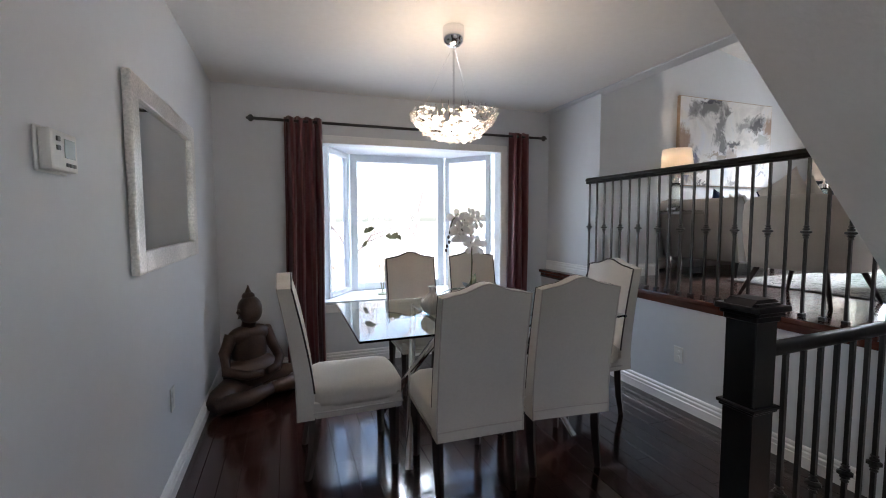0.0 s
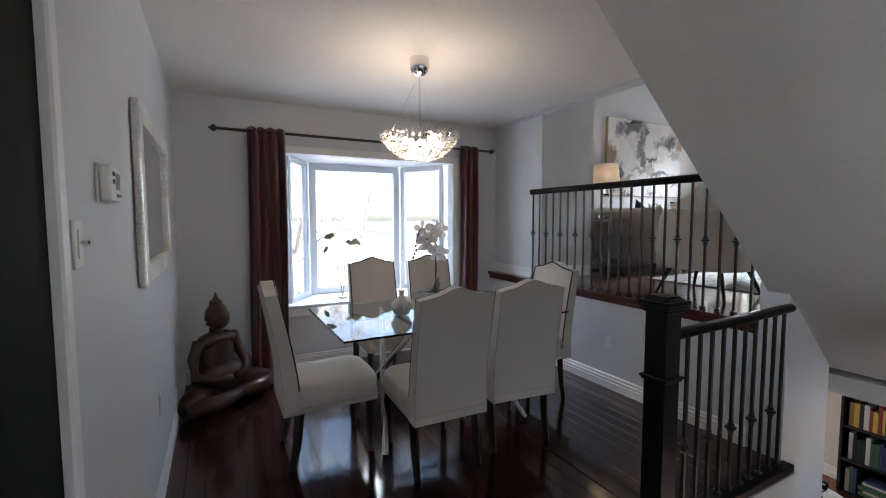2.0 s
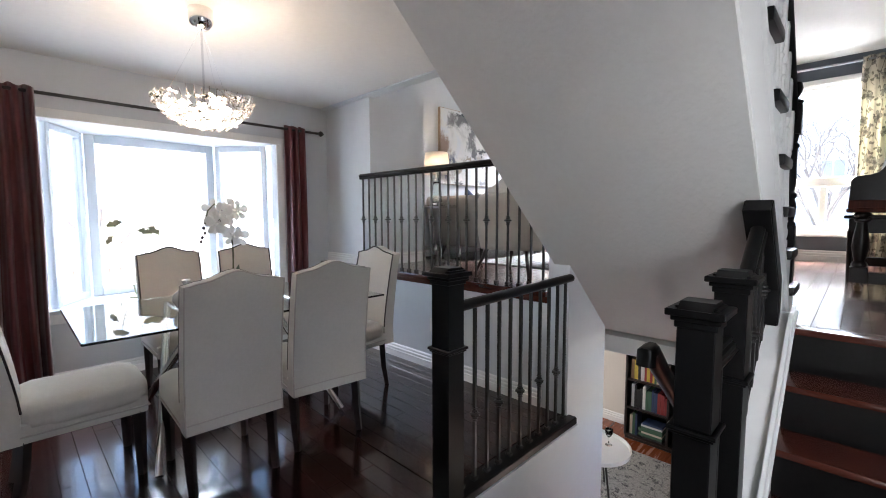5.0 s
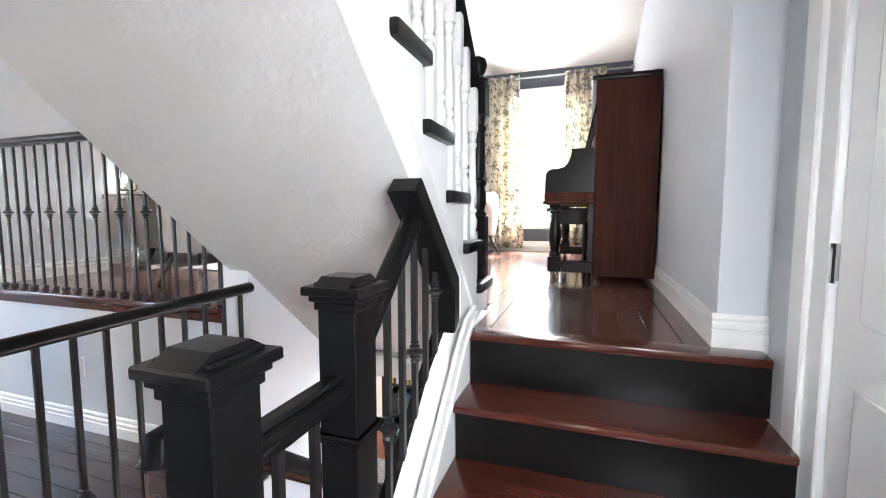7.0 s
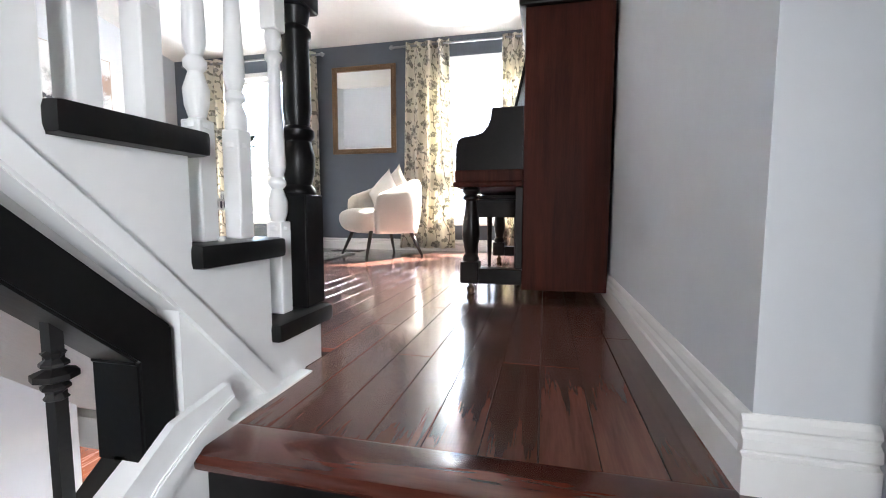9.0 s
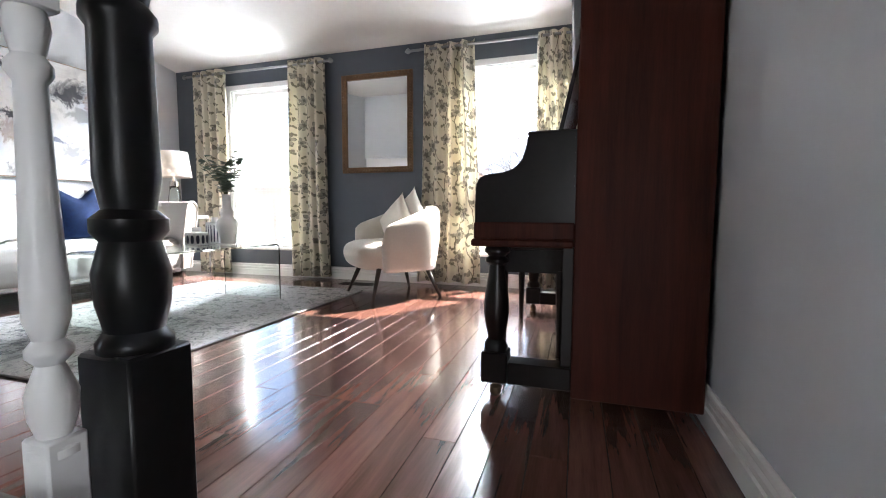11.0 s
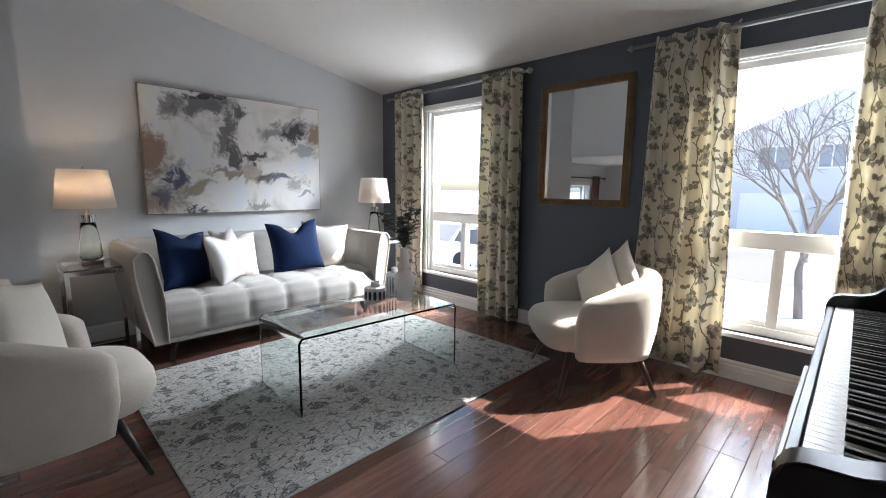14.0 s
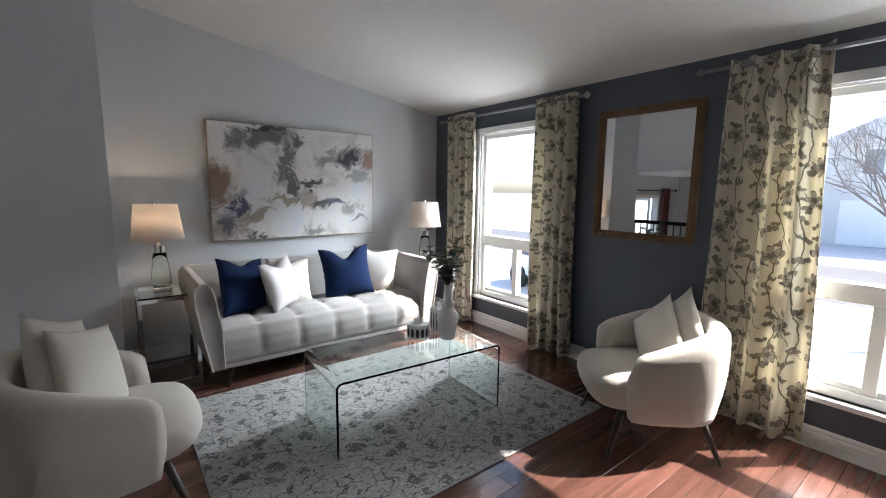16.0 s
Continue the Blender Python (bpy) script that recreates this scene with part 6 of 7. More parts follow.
# tub armchair: front towards +x
def armchair(m, label):
    root = thing("armchair", label, "armchair", m, "pair of tub armchairs")
    bm = bmesh.new()
    pad(bm, 0.055, 0, 0.325, 0.30, 0.265, 0.115, 3.6, 36, 16, lambda u, v, w: (u * (1 - 0.10 * (w < 0) * abs(w)), v * (1 - 0.10 * (w < 0) * abs(w)), w))
    part("seat", bm, BOUCLE, root, "rounded seat cushion", smooth=True)
    # wrapping back: section swept along a horseshoe
    bm = bmesh.new()
    N = 44
    rows = []
    for i in range(N + 1):
        t = i / N
        a = radians(-128 + 256 * t)
        # plan: rounded back at -x, arms come forward
        cx, cy = -math.cos(a), math.sin(a)
        rx, ry = 0.275, 0.285
        k = (abs(cx) ** 3.0 + abs(cy) ** 3.0) ** (-1 / 3.0)
        c = Vector((-0.0 + rx * k * cx, ry * k * cy, 0))
        nrm = Vector((cx, cy, 0)).normalized()
        e = abs(2 * t - 1)
        top = 0.695 - 0.155 * max(0, (e - 0.25) / 0.75) ** 1.25
        if e > 0.93:
            top -= 0.10 * ((e - 0.93) / 0.07) ** 2
        low = 0.215
        th = 0.055 * (1 if e < 0.95 else max(0.25, 1 - ((e - 0.95) / 0.05) ** 2 * 0.75))
        sec = []
        for s, f in ((1, 0.0), (1, 0.08), (1, 0.3), (1, 0.55), (1, 0.8), (0.95, 0.93), (0.6, 0.985), (0, 1.0), (-0.6, 0.985), (-0.95, 0.93), (-1, 0.8), (-1, 0.5), (-1, 0.2), (-0.9, 0.0)):
            z = low + f * (top - low)
            taper = -0.035 * (1 - f) ** 2 + 0.012 * math.sin(math.pi * f)
            sec.append(bm.verts.new(c + nrm * (s * th + taper) + Vector((0, 0, z))))
        rows.append(sec)
    for p, q in zip(rows, rows[1:]):
        for i in range(len(p)):
            bm.faces.new((p[i], p[(i + 1) % len(p)], q[(i + 1) % len(p)], q[i]))
    bm.faces.new(rows[0])
    bm.faces.new(rows[-1][::-1])
    bmesh.ops.recalc_face_normals(bm, faces=bm.faces[:])
    part("tub_back", bm, BOUCLE, root, "curved back that runs into the arms", smooth=True)
    for sx, sy in ((0.19, 0.19), (0.19, -0.19), (-0.19, 0.19), (-0.19, -0.19)):
        bm = bmesh.new()
        tube(bm, [(sx, sy, 0.24), (sx * 1.45, sy * 1.42, 0)], [0.019, 0.011], 10)
        part("leg", bm, LEG, root, "black tapered leg", smooth=True)
    return root


a1 = armchair(pose(5.64, 0.81, FL, 0, 0, 138), "ivory boucle tub armchair by the window in the sun")
a2 = copy_thing(a1, pose(3.26, 1.87, FL, 0, 0, 2))
tagged(a2, "ivory boucle tub armchair with its back to the railing")
throw_pillow(pose(5.75, 0.72, FL + 0.60, -18, 45, -134), 0.36, PILLOW, "ivory pillow set on its corner in the armchair", 0.0, 0.06)
throw_pillow(pose(5.69, 0.80, FL + 0.57, -20, 45, -134), 0.34, PILLOW, "ivory pillow leaning in the sunlit armchair", 0.0, 0.06)
throw_pillow(pose(3.16, 1.95, FL + 0.63, -14, 20, 66), 0.40, PILLOW, "ivory pillow with grey piping in the armchair", 0.0, 0.07)
throw_pillow(pose(3.25, 1.89, FL + 0.60, -18, 14, 60), 0.38, PILLOW, "pale grey pillow in the armchair", 0.0, 0.06)

# upright piano
PX0, PX1, PYF, PYB = 3.985, 5.44, -0.545, -0.925
pn = thing("upright_piano", "old mahogany upright piano with turned front legs", "piano", pose(0, 0, FL))
PT = 1.345
for x0, x1 in ((PX0, PX0 + 0.035), (PX1 - 0.035, PX1)):
    bm = bmesh.new()
    box(bm, x0, x1, PYB, PYF, 0.035, PT - 0.03, 0.004)
    part("side_panel", bm, PIANO, pn)
bm = bmesh.new()
box(bm, PX0 - 0.025, PX1 + 0.025, PYB - 0.002, PYF + 0.03, PT - 0.03, PT, 0.008, 2)
part("lid", bm, EBONY, pn, "moulded top lid")
bm = bmesh.new()
box(bm, PX0 + 0.036, PX1 - 0.036, PYB, PYB + 0.03, 0.05, PT - 0.031)
box(bm, PX0 + 0.036, PX1 - 0.036, PYF - 0.06, PYF - 0.035, 0.10, 0.60)
part("case_board", bm, PIANO, pn)
bm = bmesh.new()
prism(bm, [(PYF - 0.045, 0.86), (PYF - 0.02, 0.86), (PYF - 0.10, 1.27), (PYF - 0.125, 1.27)], PX0 + 0.04, PX1 - 0.04, "x")
part("upper_panel", bm, EBONY, pn, "polished dark upper panel")
bm = bmesh.new()
prism(bm, [(PYF + 0.06, 0.89), (PYF + 0.075, 0.89), (PYF - 0.005, 1.26), (PYF - 0.02, 1.26)], PX0 + 0.25, PX1 - 0.25, "x", 0.003)
part("music_desk", bm, mat("polished_desk", (0.014, 0.011, 0.011), 0.15, vary=0.1, coat=0.3), pn, "glossy dark music desk")
for x in (PX0, PX1 - 0.06):
    bm = bmesh.new()
    prism(bm, [(PYF, 0.52), (-0.235, 0.52), (-0.225, 0.60), (-0.228, 0.72), (-0.24, 0.745), (-0.262, 0.757), (-0.32, 0.762), (-0.355, 0.775), (-0.378, 0.80), (-0.39, 0.835), (-0.395, 0.875), (PYF, 0.885)], x, x + 0.06, "x", 0.004)
    smooth_by_angle(part("arm_cheek", bm, EBONY, pn, "scrolled key cheek"))
bm = bmesh.new()
box(bm, PX0 - 0.012, PX1 + 0.012, PYF, -0.215, 0.52, 0.545, 0.006)
box(bm, PX0 - 0.004, PX1 + 0.004, PYF, -0.223, 0.545, 0.60, 0.004)
part("key_bed", bm, PIANO, pn, "moulded key bed")
bm = bmesh.new()
box(bm, PX0 + 0.061, PX1 - 0.061, PYF - 0.0, -0.395, 0.72, 0.879, 0.004)
box(bm, PX0 + 0.045, PX1 - 0.045, PYF - 0.03, -0.39, 0.88, 0.897, 0.005)
part("fallboard", bm, EBONY, pn)
bm = bmesh.new()
box(bm, 4.35, 4.72, -0.45, -0.40, 0.8975, 0.905, 0.002)
part("lid_stay", bm, CHROME, pn, "metal music ledge plate")
n_white = 52
kw = (PX1 - PX0 - 0.13) / n_white
KEYW = mat("ivory_key", (0.72, 0.70, 0.66), 0.25)
KEYB = mat("ebony_key", (0.012, 0.012, 0.012), 0.25)
bm = bmesh.new()
box(bm, -kw / 2 + 0.0006, kw / 2 - 0.0006, -0.40, -0.255, 0.695, 0.715, 0.001)
kme = mesh_from(bm, "white_key", KEYW)
bm = bmesh.new()
box(bm, -0.005, 0.005, -0.40, -0.305, 0.715, 0.727, 0.001)
bme = mesh_from(bm, "black_key", KEYB)
for i in range(n_white):
    x = PX0 + 0.065 + kw * (i + 0.5)
    ob = new("white_key", kme)
    ob.parent, ob.location = pn, (x, 0, 0)
    if (i + 5) % 7 not in (2, 6) and i < n_white - 1:
        ob = new("black_key", bme)
        ob.parent, ob.location = pn, (x + kw / 2, 0, 0)
bm = bmesh.new()
box(bm, PX0 + 0.06, PX1 - 0.06, -0.252, -0.232, 0.60, 0.712, 0.003)
box(bm, PX0 + 0.06, PX1 - 0.06, -0.41, -0.252, 0.60, 0.694)
part("key_slip", bm, EBONY, pn)
for x in (PX0 + 0.045, PX1 - 0.045):
    bm = bmesh.new()
    yl = -0.295
    lathe(bm, [(0.038, 0.16), (0.042, 0.175), (0.036, 0.19), (0.028, 0.20), (0.034, 0.23), (0.045, 0.29), (0.042, 0.34), (0.030, 0.42), (0.026, 0.455), (0.040, 0.465), (0.040, 0.475), (0.028, 0.485),
               (0.044, 0.50), (0.044, 0.51), (0.036, 0.52)], 24, (x, yl, 0), flute=10, depth=0.05)
    smooth_by_angle(part("turned_leg", bm, EBONY, pn, "fluted turned leg"))
    bm = bmesh.new()
    box(bm, x - 0.045, x + 0.045, yl - 0.045, yl + 0.045, 0.055, 0.16, 0.005)
    box(bm, x - 0.04, x + 0.04, PYF, yl - 0.045, 0.055, 0.13, 0.004)
    part("toe", bm, EBONY, pn, "heavy toe block")
    bm = bmesh.new()
    lathe(bm, [(0.014, 0.0), (0.02, 0.01), (0.02, 0.03), (0.01, 0.04), (0.012, 0.055)], 12, (x, yl, 0))
    part("caster", bm, mat("old_brass", (0.10, 0.07, 0.04), 0.4, 0.8), pn)
    bm = bmesh.new()
    box(bm, x - 0.02, x + 0.02, PYF - 0.001, PYF + 0.035, 0.13, 0.52, 0.003)
    part("pilaster", bm, EBONY, pn)
for x in (4.62, 4.71, 4.80):
    bm = bmesh.new()
    tube(bm, [(x, PYF - 0.03, 0.09), (x, PYF + 0.04, 0.085), (x, PYF + 0.075, 0.07)], [0.01, 0.014, 0.022], 10, 0.5)
    part("pedal", bm, CHROME, pn, "worn metal pedal")
bench = thing("piano_bench", "dark wooden piano bench tucked before the keys", "bench", pose(4.86, -0.365, FL))
bm = bmesh.new()
box(bm, -0.40, 0.40, -0.17, 0.17, 0.475, 0.50, 0.006, 2)
part("seat", bm, EBONY, bench)
bm = bmesh.new()
for x0, x1, y0, y1 in ((-0.36, 0.36, 0.12, 0.14), (-0.36, 0.36, -0.14, -0.12), (-0.36, -0.34, -0.12, 0.12), (0.34, 0.36, -0.12, 0.12)):
    box(bm, x0, x1, y0, y1, 0.37, 0.4745)
part("apron", bm, EBONY, bench)
for sx in (-0.345, 0.345):
    for sy in (-0.125, 0.125):
        bm = bmesh.new()
        tube(bm, [(sx, sy, 0.38), (sx, sy, 0)], [0.022, 0.013], 8)
        part("leg", bm, EBONY, bench)
# floor register
rgst = thing("floor_register", "dark metal floor register by the wall", "vent", pose(6.02, 1.33, FL))
bm = bmesh.new()
box(bm, -0.06, 0.06, -0.16, 0.16, 0.0005, 0.004, 0.001)
part("frame", bm, IRON, rgst)
for k in range(8):
    bm = bmesh.new()
    box(bm, -0.045 + 0.0125 * k, -0.040 + 0.0125 * k, -0.145, 0.145, 0.004, 0.006)
    part("slat", bm, IRON, rgst)

# ---- basement corner ----
bk = thing("bookcase", "dark wooden bookcase filled with books in the basement", "bookcase", pose(5.14, 1.10, FB))
for y0, y1, z0, z1, nm in ((-0.46, -0.435, 0.03, 1.02, "side"), (0.435, 0.46, 0.03, 1.02, "side"), (-0.012, 0.012, 0.03, 1.02, "divider"), (-0.49, 0.49, 1.02, 1.055, "top"), (-0.434, 0.434, 0.03, 0.055, "shelf"),
                           (-0.434, 0.434, 0.36, 0.38, "shelf"), (-0.434, 0.434, 0.69, 0.71, "shelf"), (-0.45, 0.45, 0.0, 0.03, "plinth")):
    bm = bmesh.new()
    box(bm, -0.15 if nm != "top" else -0.17, 0.14, y0, y1, z0, z1, 0.003)
    part(nm, bm, LEG, bk)
bm = bmesh.new()
box(bm, 0.141, 0.15, -0.46, 0.46, 0.03, 1.02)
part("back_panel", bm, LEG, bk)
rg = random.Random(8)
COVERS = [mat("book_%s" % nm, c, 0.6, vary=0.08) for nm, c in (("navy", (0.03, 0.05, 0.12)), ("cream", (0.55, 0.50, 0.40)), ("yellow", (0.55, 0.40, 0.06)), ("green", (0.05, 0.12, 0.07)), ("tan", (0.30, 0.18, 0.09)),
                                                              ("black", (0.02, 0.02, 0.02)), ("white", (0.6, 0.6, 0.58)), ("red", (0.25, 0.03, 0.03)))]
for zs in (0.056, 0.381, 0.711):
    for y0, y1 in ((-0.43, -0.015), (0.015, 0.43)):
        y = y0
        if rg.random() < 0.45:
            z = zs
            for k in range(rg.randint(4, 7)):
                h, d, w = rg.uniform(0.018, 0.035), rg.uniform(0.15, 0.20), rg.uniform(0.20, 0.26)
                bm = bmesh.new()
                box(bm, -0.13, -0.13 + d, y0 + 0.04, y0 + 0.04 + w, z, z + h, 0.002)
                tagged(part("book", bm, rg.choice(COVERS), at=pose(5.14, 1.10, FB)), "closed book lying in a stack on the bookcase shelf", "book", "books in the bookcase")
                z += h + 0.0005
            y = y0 + 0.31
        while y < y1 - 0.05:
            w, h, d = rg.uniform(0.018, 0.04), rg.uniform(0.19, 0.27), rg.uniform(0.14, 0.19)
            bm = bmesh.new()
            box(bm, -0.12, -0.12 + d, y, y + w, zs, zs + h, 0.002)
            tagged(part("book", bm, rg.choice(COVERS), at=pose(5.14, 1.10, FB)), "upright hardback book on the bookcase shelf", "book", "books in the bookcase")
            y += w + rg.uniform(0.0008, 0.003)
brug = thing("shag_rug", "pale patterned rug on the basement floor", "rug", pose(4.0, 1.0, FB))
bm = bmesh.new()
box(bm, -0.75, 0.75, -0.6, 0.95, 0.001, 0.012, 0.003)
part("rug_body", bm, RUG, brug)
tt = thing("tray_table", "round white tray table with glasses in the basement", "table", pose(3.75, 1.35, FB))
bm = bmesh.new()
lathe(bm, [(0.30, 0.45), (0.31, 0.452), (0.315, 0.49), (0.305, 0.49), (0.30, 0.462), (0.02, 0.46)], 36)
smooth_by_angle(part("tray", bm, CERAMIC, tt))
for k in range(3):
    a = 2.094 * k
    bm = bmesh.new()
    tube(bm, [(0.15 * math.cos(a), 0.15 * math.sin(a), 0.45), (0.24 * math.cos(a), 0.24 * math.sin(a), 0.0)], 0.009, 8)
    part("leg", bm, IRON, tt)
for x, y in ((0.05, 0.1), (-0.1, -0.02), (0.12, -0.08)):
    bm = bmesh.new()
    lathe(bm, [(0.03, 0.0), (0.03, 0.004), (0.005, 0.008), (0.005, 0.07), (0.03, 0.10), (0.036, 0.15), (0.034, 0.15), (0.028, 0.102), (0.003, 0.075)], 18, (x, y, 0.4625))
    gb = part("wine_glass", bm, GLASS, smooth=True, at=pose(3.75, 1.35, FB))
    tagged(gb, "clear stemmed wine glass on the tray table", "glass", "glasses on the tray")
lc = thing("lounge_chair", "black leather lounge chair in the basement", "chair", pose(4.35, 0.32, FB, 0, 0, 120))
bm = bmesh.new()
pad(bm, 0, 0, 0.40, 0.34, 0.33, 0.09, 4)
part("seat", bm, mat("black_leather", (0.012, 0.012, 0.013), 0.3, vary=0.2, bump=0.2, bump_scale=80), lc, smooth=True)
bm = bmesh.new()
pad(bm, -0.30, 0, 0.75, 0.08, 0.33, 0.33, 4)
part("backrest", bm, MATS["black_leather"], lc, smooth=True)
for sx in (-0.25, 0.25):
    for sy in (-0.25, 0.25):
        bm = bmesh.new()
        tube(bm, [(sx, sy, 0.34), (sx * 1.1, sy * 1.1, 0)], 0.014, 8)
        part("leg", bm, CHROME, lc)

# ---- outdoors ----
GZ = -0.45
bm = bmesh.new()
for x0, x1, y0, y1 in ((-300, 1.0, -300, -1.22), (-300, -2.2, -1.22, 300), (-2.2, 5.45, 4.75, 300), (5.45, 300, -300, 300), (1.0, 5.45, -300, -1.22)):
    v = [bm.verts.new(p) for p in ((x0, y0, GZ), (x1, y0, GZ), (x1, y1, GZ), (x0, y1, GZ))]
    bm.faces.new(v)
setting("ground", bm, SNOW, "snow-covered ground round the house", "ground")
bm = bmesh.new()
box(bm, 17, 24, -120, 120, GZ - 0.1, GZ + 0.01)
setting("road", bm, mat("wet_asphalt", (0.11, 0.11, 0.12), 0.6, vary=0.2, scale=2), "wet asphalt street with melting snow", "road")


def bare_tree(m, height, label, seed, spread=1.0, depth=6, bark=BARK):
    rg = random.Random(seed)
    root = thing("bare_tree", label, "tree", m, "bare trees outside")
    trunk, crown = bmesh.new(), bmesh.new()

    def grow(bm, p, d, length, r, lvl):
        q = p + d * length * 0.5 + Vector((rg.uniform(-1, 1), rg.uniform(-1, 1), 0)) * length * 0.05
        e = p + d * length
        tube(bm, [p, q, e], [r, r * 0.82, r * 0.62], 6 if lvl < 2 else 4)
        if lvl >= depth:
            return
        for k in range(3 if lvl else 5):
            a, t = rg.uniform(0, 6.283), rg.uniform(0.35, 0.75) * spread
            side = d.orthogonal().normalized()
            side.rotate(Matrix.Rotation(a, 3, d))
            nd_ = (d * math.cos(t) + side * math.sin(t) + Vector((0, 0, 0.08))).normalized()
            at = p.lerp(e, rg.uniform(0.55, 1.0))
            grow(crown if lvl >= 1 else trunk, at, nd_, length * rg.uniform(0.58, 0.78), r * 0.55, lvl + 1)

    grow(trunk, Vector((0, 0, 0)), Vector((0, 0, 1)), height * 0.34, height * 0.016, 0)
    part("trunk", trunk, bark, root)
    part("crown", crown, bark, root, "fine bare twigs")["kind"] = "stuff"
    return root


bare_tree(pose(13.6, 0.35, GZ), 5.2, "bare young tree on the snowy front lawn", 2, 1.0)
bare_tree(pose(16.0, 6.2, GZ), 5.5, "bare slender tree by the street", 5, 0.9)
bare_tree(pose(1.2, 9.2, GZ), 4.2, "bare shrubby tree in the back garden", 7, 1.2, 6, WASHED_BARK)
bare_tree(pose(3.1, 10.6, GZ), 5.0, "bare tree behind the garden fence", 9, 1.0, 6, WASHED_BARK)
bare_tree(pose(-0.8, 10.0, GZ), 4.6, "bare tree at the garden edge", 12, 1.1, 6, WASHED_BARK)
fn = thing("garden_fence", "weathered wooden garden fence in the snow", "fence", pose(0, 8.2, GZ))
FW = mat("weathered_wood", (0.36, 0.29, 0.24), 0.8, vary=0.2, per_object=0.2)
bm = bmesh.new()
box(bm, -0.055, 0.055, -0.01, 0.01, 0.05, 1.05, 0.004)
sme = mesh_from(bm, "slat", FW)
for i in range(56):
    ob = new("slat", sme)
    ob.parent, ob.location = fn, (-2.5 + i * 0.145, 0, 0.01 * math.sin(i * 1.7))
for z in (0.25, 0.85):
    bm = bmesh.new()
    box(bm, -2.6, 5.6, 0.011, 0.05, z, z + 0.08)
    part("rail", bm, FW, fn)


def house(m, w, d, h, label, wall_mat):
    root = thing("house", label, "house", m, "houses across the street")
    bm = bmesh.new()
    box(bm, 0, d, -w / 2, w / 2, 0, h)
    part("wall", bm, wall_mat, root)
    bm = bmesh.new()
    prism(bm, [(-w / 2 - 0.5, h), (w / 2 + 0.5, h), (0, h + w * 0.26)], -0.4, d + 0.4, "x")
    part("roof", bm, mat("snowy_shingle", (0.62, 0.62, 0.63), 0.9, vary=0.25, scale=3), root)
    for y, z, ww, wh in ((-w * 0.28, 1.0, 1.6, 1.3), (w * 0.26, 3.6, 1.5, 1.2), (-w * 0.28, 3.6, 1.5, 1.2), (0.0, 3.7, 1.0, 1.1)):
        if z + wh > h:
            continue
        bm = bmesh.new()
        for a0, a1, b0, b1 in ((y - ww / 2 - 0.08, y - ww / 2, z, z + wh), (y + ww / 2, y + ww / 2 + 0.08, z, z + wh), (y - ww / 2 - 0.08, y + ww / 2 + 0.08, z + wh, z + wh + 0.08), (y - ww / 2 - 0.08, y + ww / 2 + 0.08, z - 0.08, z), (y - 0.03, y + 0.03, z, z + wh)):
            box(bm, -0.06, 0.0, a0, a1, b0, b1)
        wn_ = part("window", bm, TRIM, root)
        bm = bmesh.new()
        box(bm, -0.02, -0.004, y - ww / 2, y + ww / 2, z, z + wh)
        part("pane", bm, mat("far_window", (0.30, 0.32, 0.35), 0.2), wn_)
    bm = bmesh.new()
    box(bm, -0.05, 0, w * 0.10, w * 0.42, 0.02, 2.3, 0.02)
    for k in range(3):
        box(bm, -0.06, -0.05, w * 0.11, w * 0.41, 0.1 + 0.72 * k, 0.76 + 0.72 * k, 0.004)
    part("garage_door", bm, TRIM, root)


BRICK = mat("far_brick", (0.26, 0.14, 0.10), 0.85, vary=0.2, scale=5)
house(pose(32, 12, GZ), 9, 9, 5.4, "two-storey brick house across the street", BRICK)
house(pose(33, 1.0, GZ), 9, 9, 5.2, "pale sided house across the street", mat("far_siding", (0.62, 0.61, 0.59), 0.8, vary=0.06))
house(pose(31, -10.5, GZ), 9, 9, 5.4, "brown brick house with a garage", BRICK)

car = thing("parked_car", "white hatchback parked on the driveway", "car", pose(12.5, 6.0, GZ, 0, 0, 80))
CARP = mat("white_car_paint", (0.62, 0.63, 0.65), 0.25, coat=0.8, vary=0.02)
bm = bmesh.new()
prism(bm, [(-2.1, 0.35), (-2.15, 0.62), (-1.95, 0.82), (-1.15, 0.90), (-0.55, 1.32), (0.75, 1.40), (1.55, 1.28), (2.0, 0.86), (2.1, 0.55), (2.05, 0.32)], -0.82, 0.82, "y", 0.06)
smooth_by_angle(part("body", bm, CARP, car))
for s in (-1, 1):
    bm = bmesh.new()
    prism(bm, [(-0.98, 0.92), (-0.50, 1.25), (0.70, 1.32), (1.42, 1.21), (1.65, 0.92)], s * 0.825, s * 0.832, "y")
    part("side_window", bm, mat("dark_window", (0.05, 0.06, 0.07), 0.1), car)
    for x in (-1.35, 1.35):
        bm = bmesh.new()
        lathe(bm, [(0.20, -0.09), (0.31, -0.09), (0.32, -0.06), (0.32, 0.06), (0.31, 0.09), (0.20, 0.09)], 24)
        tyre = part("tyre", bm, mat("rubber", (0.02, 0.02, 0.02), 0.8), car, at=pose(x, s * 0.78, 0.32, 90, 0, 0))
        bm = bmesh.new()
        lathe(bm, [(0.03, -0.07), (0.195, -0.06), (0.195, 0.06), (0.03, 0.07)], 20)
        part("rim", bm, CHROME, tyre)
    bm = bmesh.new()
    box(bm, -2.13, -2.0, s * 0.62 - 0.14, s * 0.62 + 0.14, 0.62, 0.76, 0.03)
    part("headlight", bm, GLASS, car)

# ---- floor planks ----
PLANKS = {}


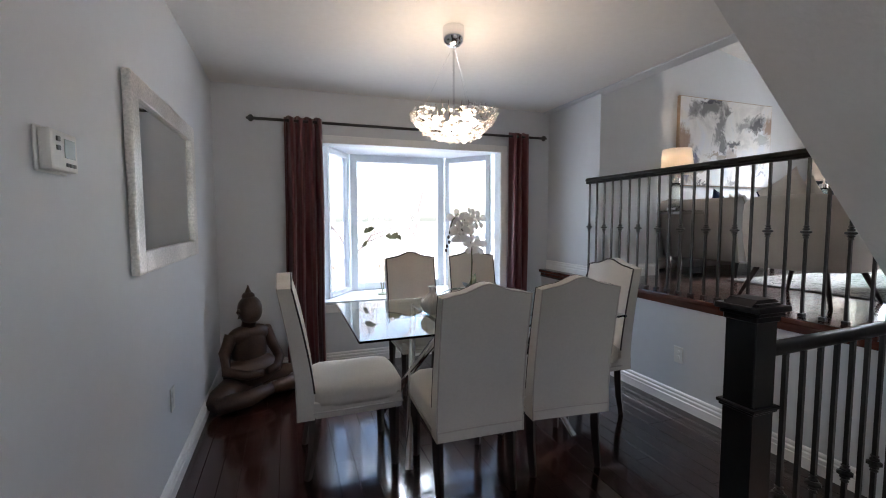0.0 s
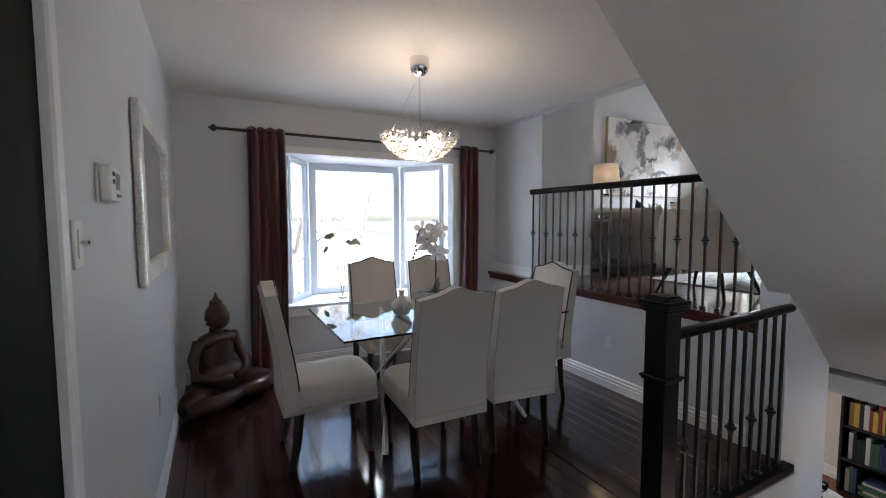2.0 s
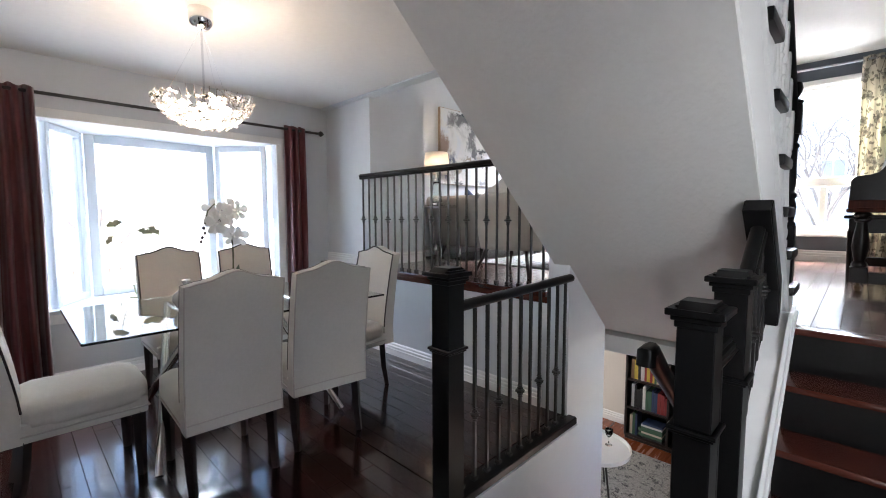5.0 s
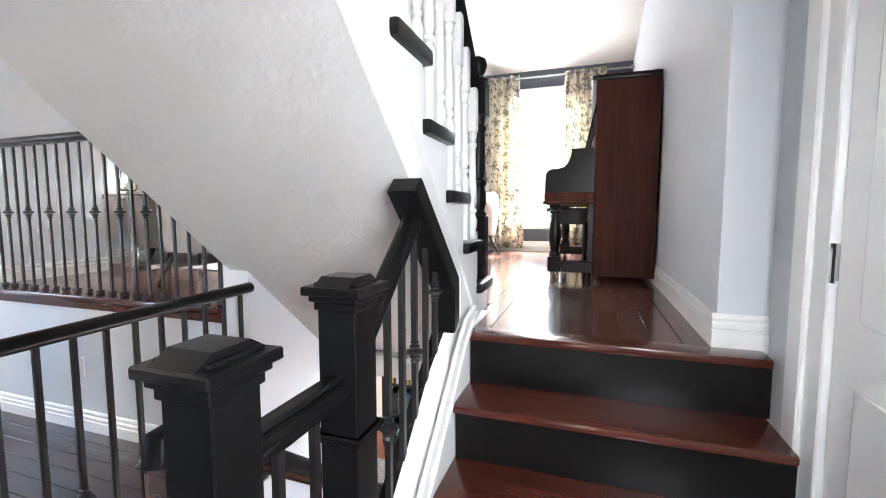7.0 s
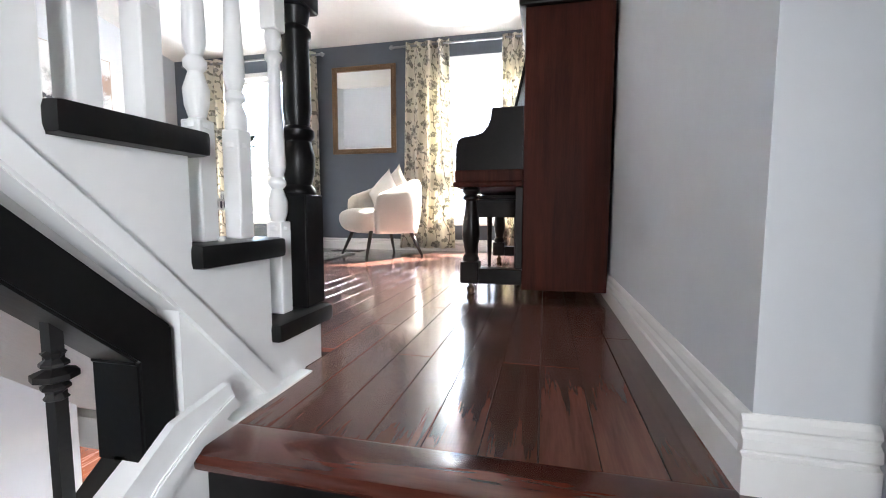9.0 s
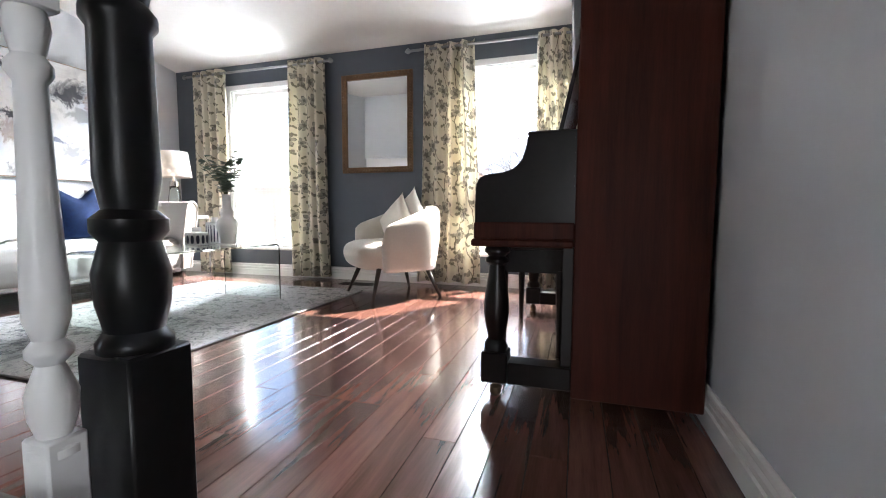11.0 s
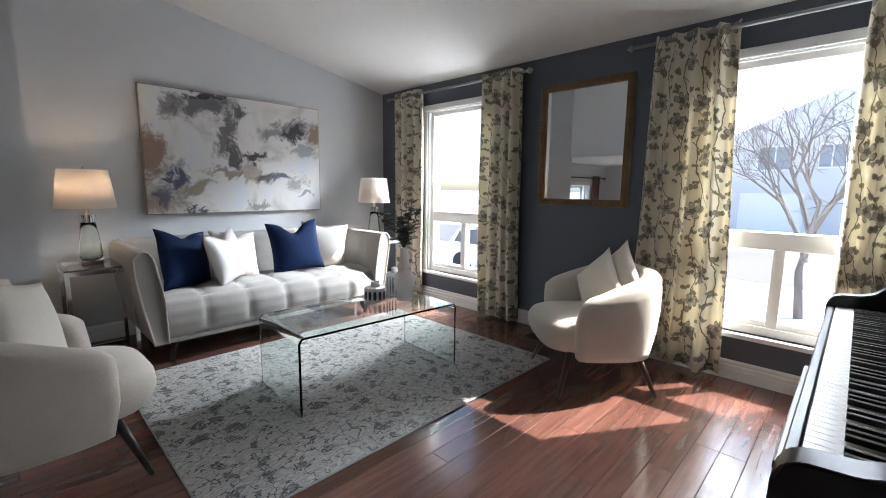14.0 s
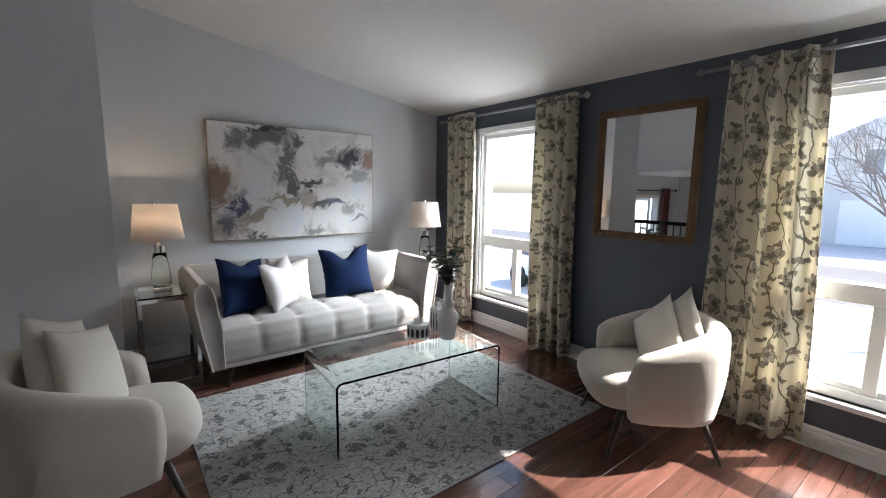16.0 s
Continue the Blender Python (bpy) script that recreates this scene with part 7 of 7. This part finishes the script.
def plank_mesh(length, width, along, material):
    key = (round(length, 2), round(width, 3), along)
    if key not in PLANKS:
        bm = bmesh.new()
        g = 0.0007
        l, w = key[0] / 2 - g, width / 2 - g
        if along == "X":
            a, b = l, w
        else:
            a, b = w, l
        c = 0.0013
        lo = [bm.verts.new((sx * a, sy * b, -0.012)) for sx, sy in ((-1, -1), (1, -1), (1, 1), (-1, 1))]
        mi = [bm.verts.new((sx * a, sy * b, -c)) for sx, sy in ((-1, -1), (1, -1), (1, 1), (-1, 1))]
        hi = [bm.verts.new((sx * (a - c), sy * (b - c), 0)) for sx, sy in ((-1, -1), (1, -1), (1, 1), (-1, 1))]
        for p, q in ((lo, mi), (mi, hi)):
            for i in range(4):
                bm.faces.new((p[i], p[(i + 1) % 4], q[(i + 1) % 4], q[i]))
        bm.faces.new(hi)
        PLANKS[key] = mesh_from(bm, "plank", material)
    return PLANKS[key]


def lay(parent, along, across0, across1, width, span, z, material, rng):
    n = max(1, round((across1 - across0) / width))
    w = (across1 - across0) / n
    for i in range(n):
        c = across0 + (i + 0.5) * w
        a0, a1 = span(c)
        if a1 - a0 < 0.1:
            continue
        a, first = a0, True
        while a < a1 - 0.01:
            step = rng.choice((0.45, 0.75, 1.05)) if first else rng.choice((0.9, 1.2, 1.2, 1.5))
            first = False
            e = min(a1, a + step)
            if a1 - e < 0.3:
                e = a1
            ob = new("plank", plank_mesh(e - a, w, along, material))
            ob.parent = parent
            mid = (a + e) / 2
            ob.location = (mid, c, z) if along == "X" else (c, mid, z)
            a = e


rng = random.Random(4)
lay(floor_d, "Y", XL, 1.465, 0.098, lambda c: (-1.08, YW), 0.0, PLANK_Y_SHADED, rng)
lay(floor_d, "Y", 1.47, XR, 0.098, lambda c: (1.06, YW), 0.0, PLANK_Y_SHADED, rng)
lay(floor_d, "Y", 1.47, 1.97, 0.1, lambda c: (-1.08, -0.09), 0.0, PLANK_Y_SHADED, rng)
lay(floor_l, "X", YS, YA, 0.098, lambda c: (3.36 if c > 3.2 else (XR + 0.16 if c > 1.17 else (3.08 if c > -0.05 else 2.63)), XF), FL, PLANK_X_LIT, rng)
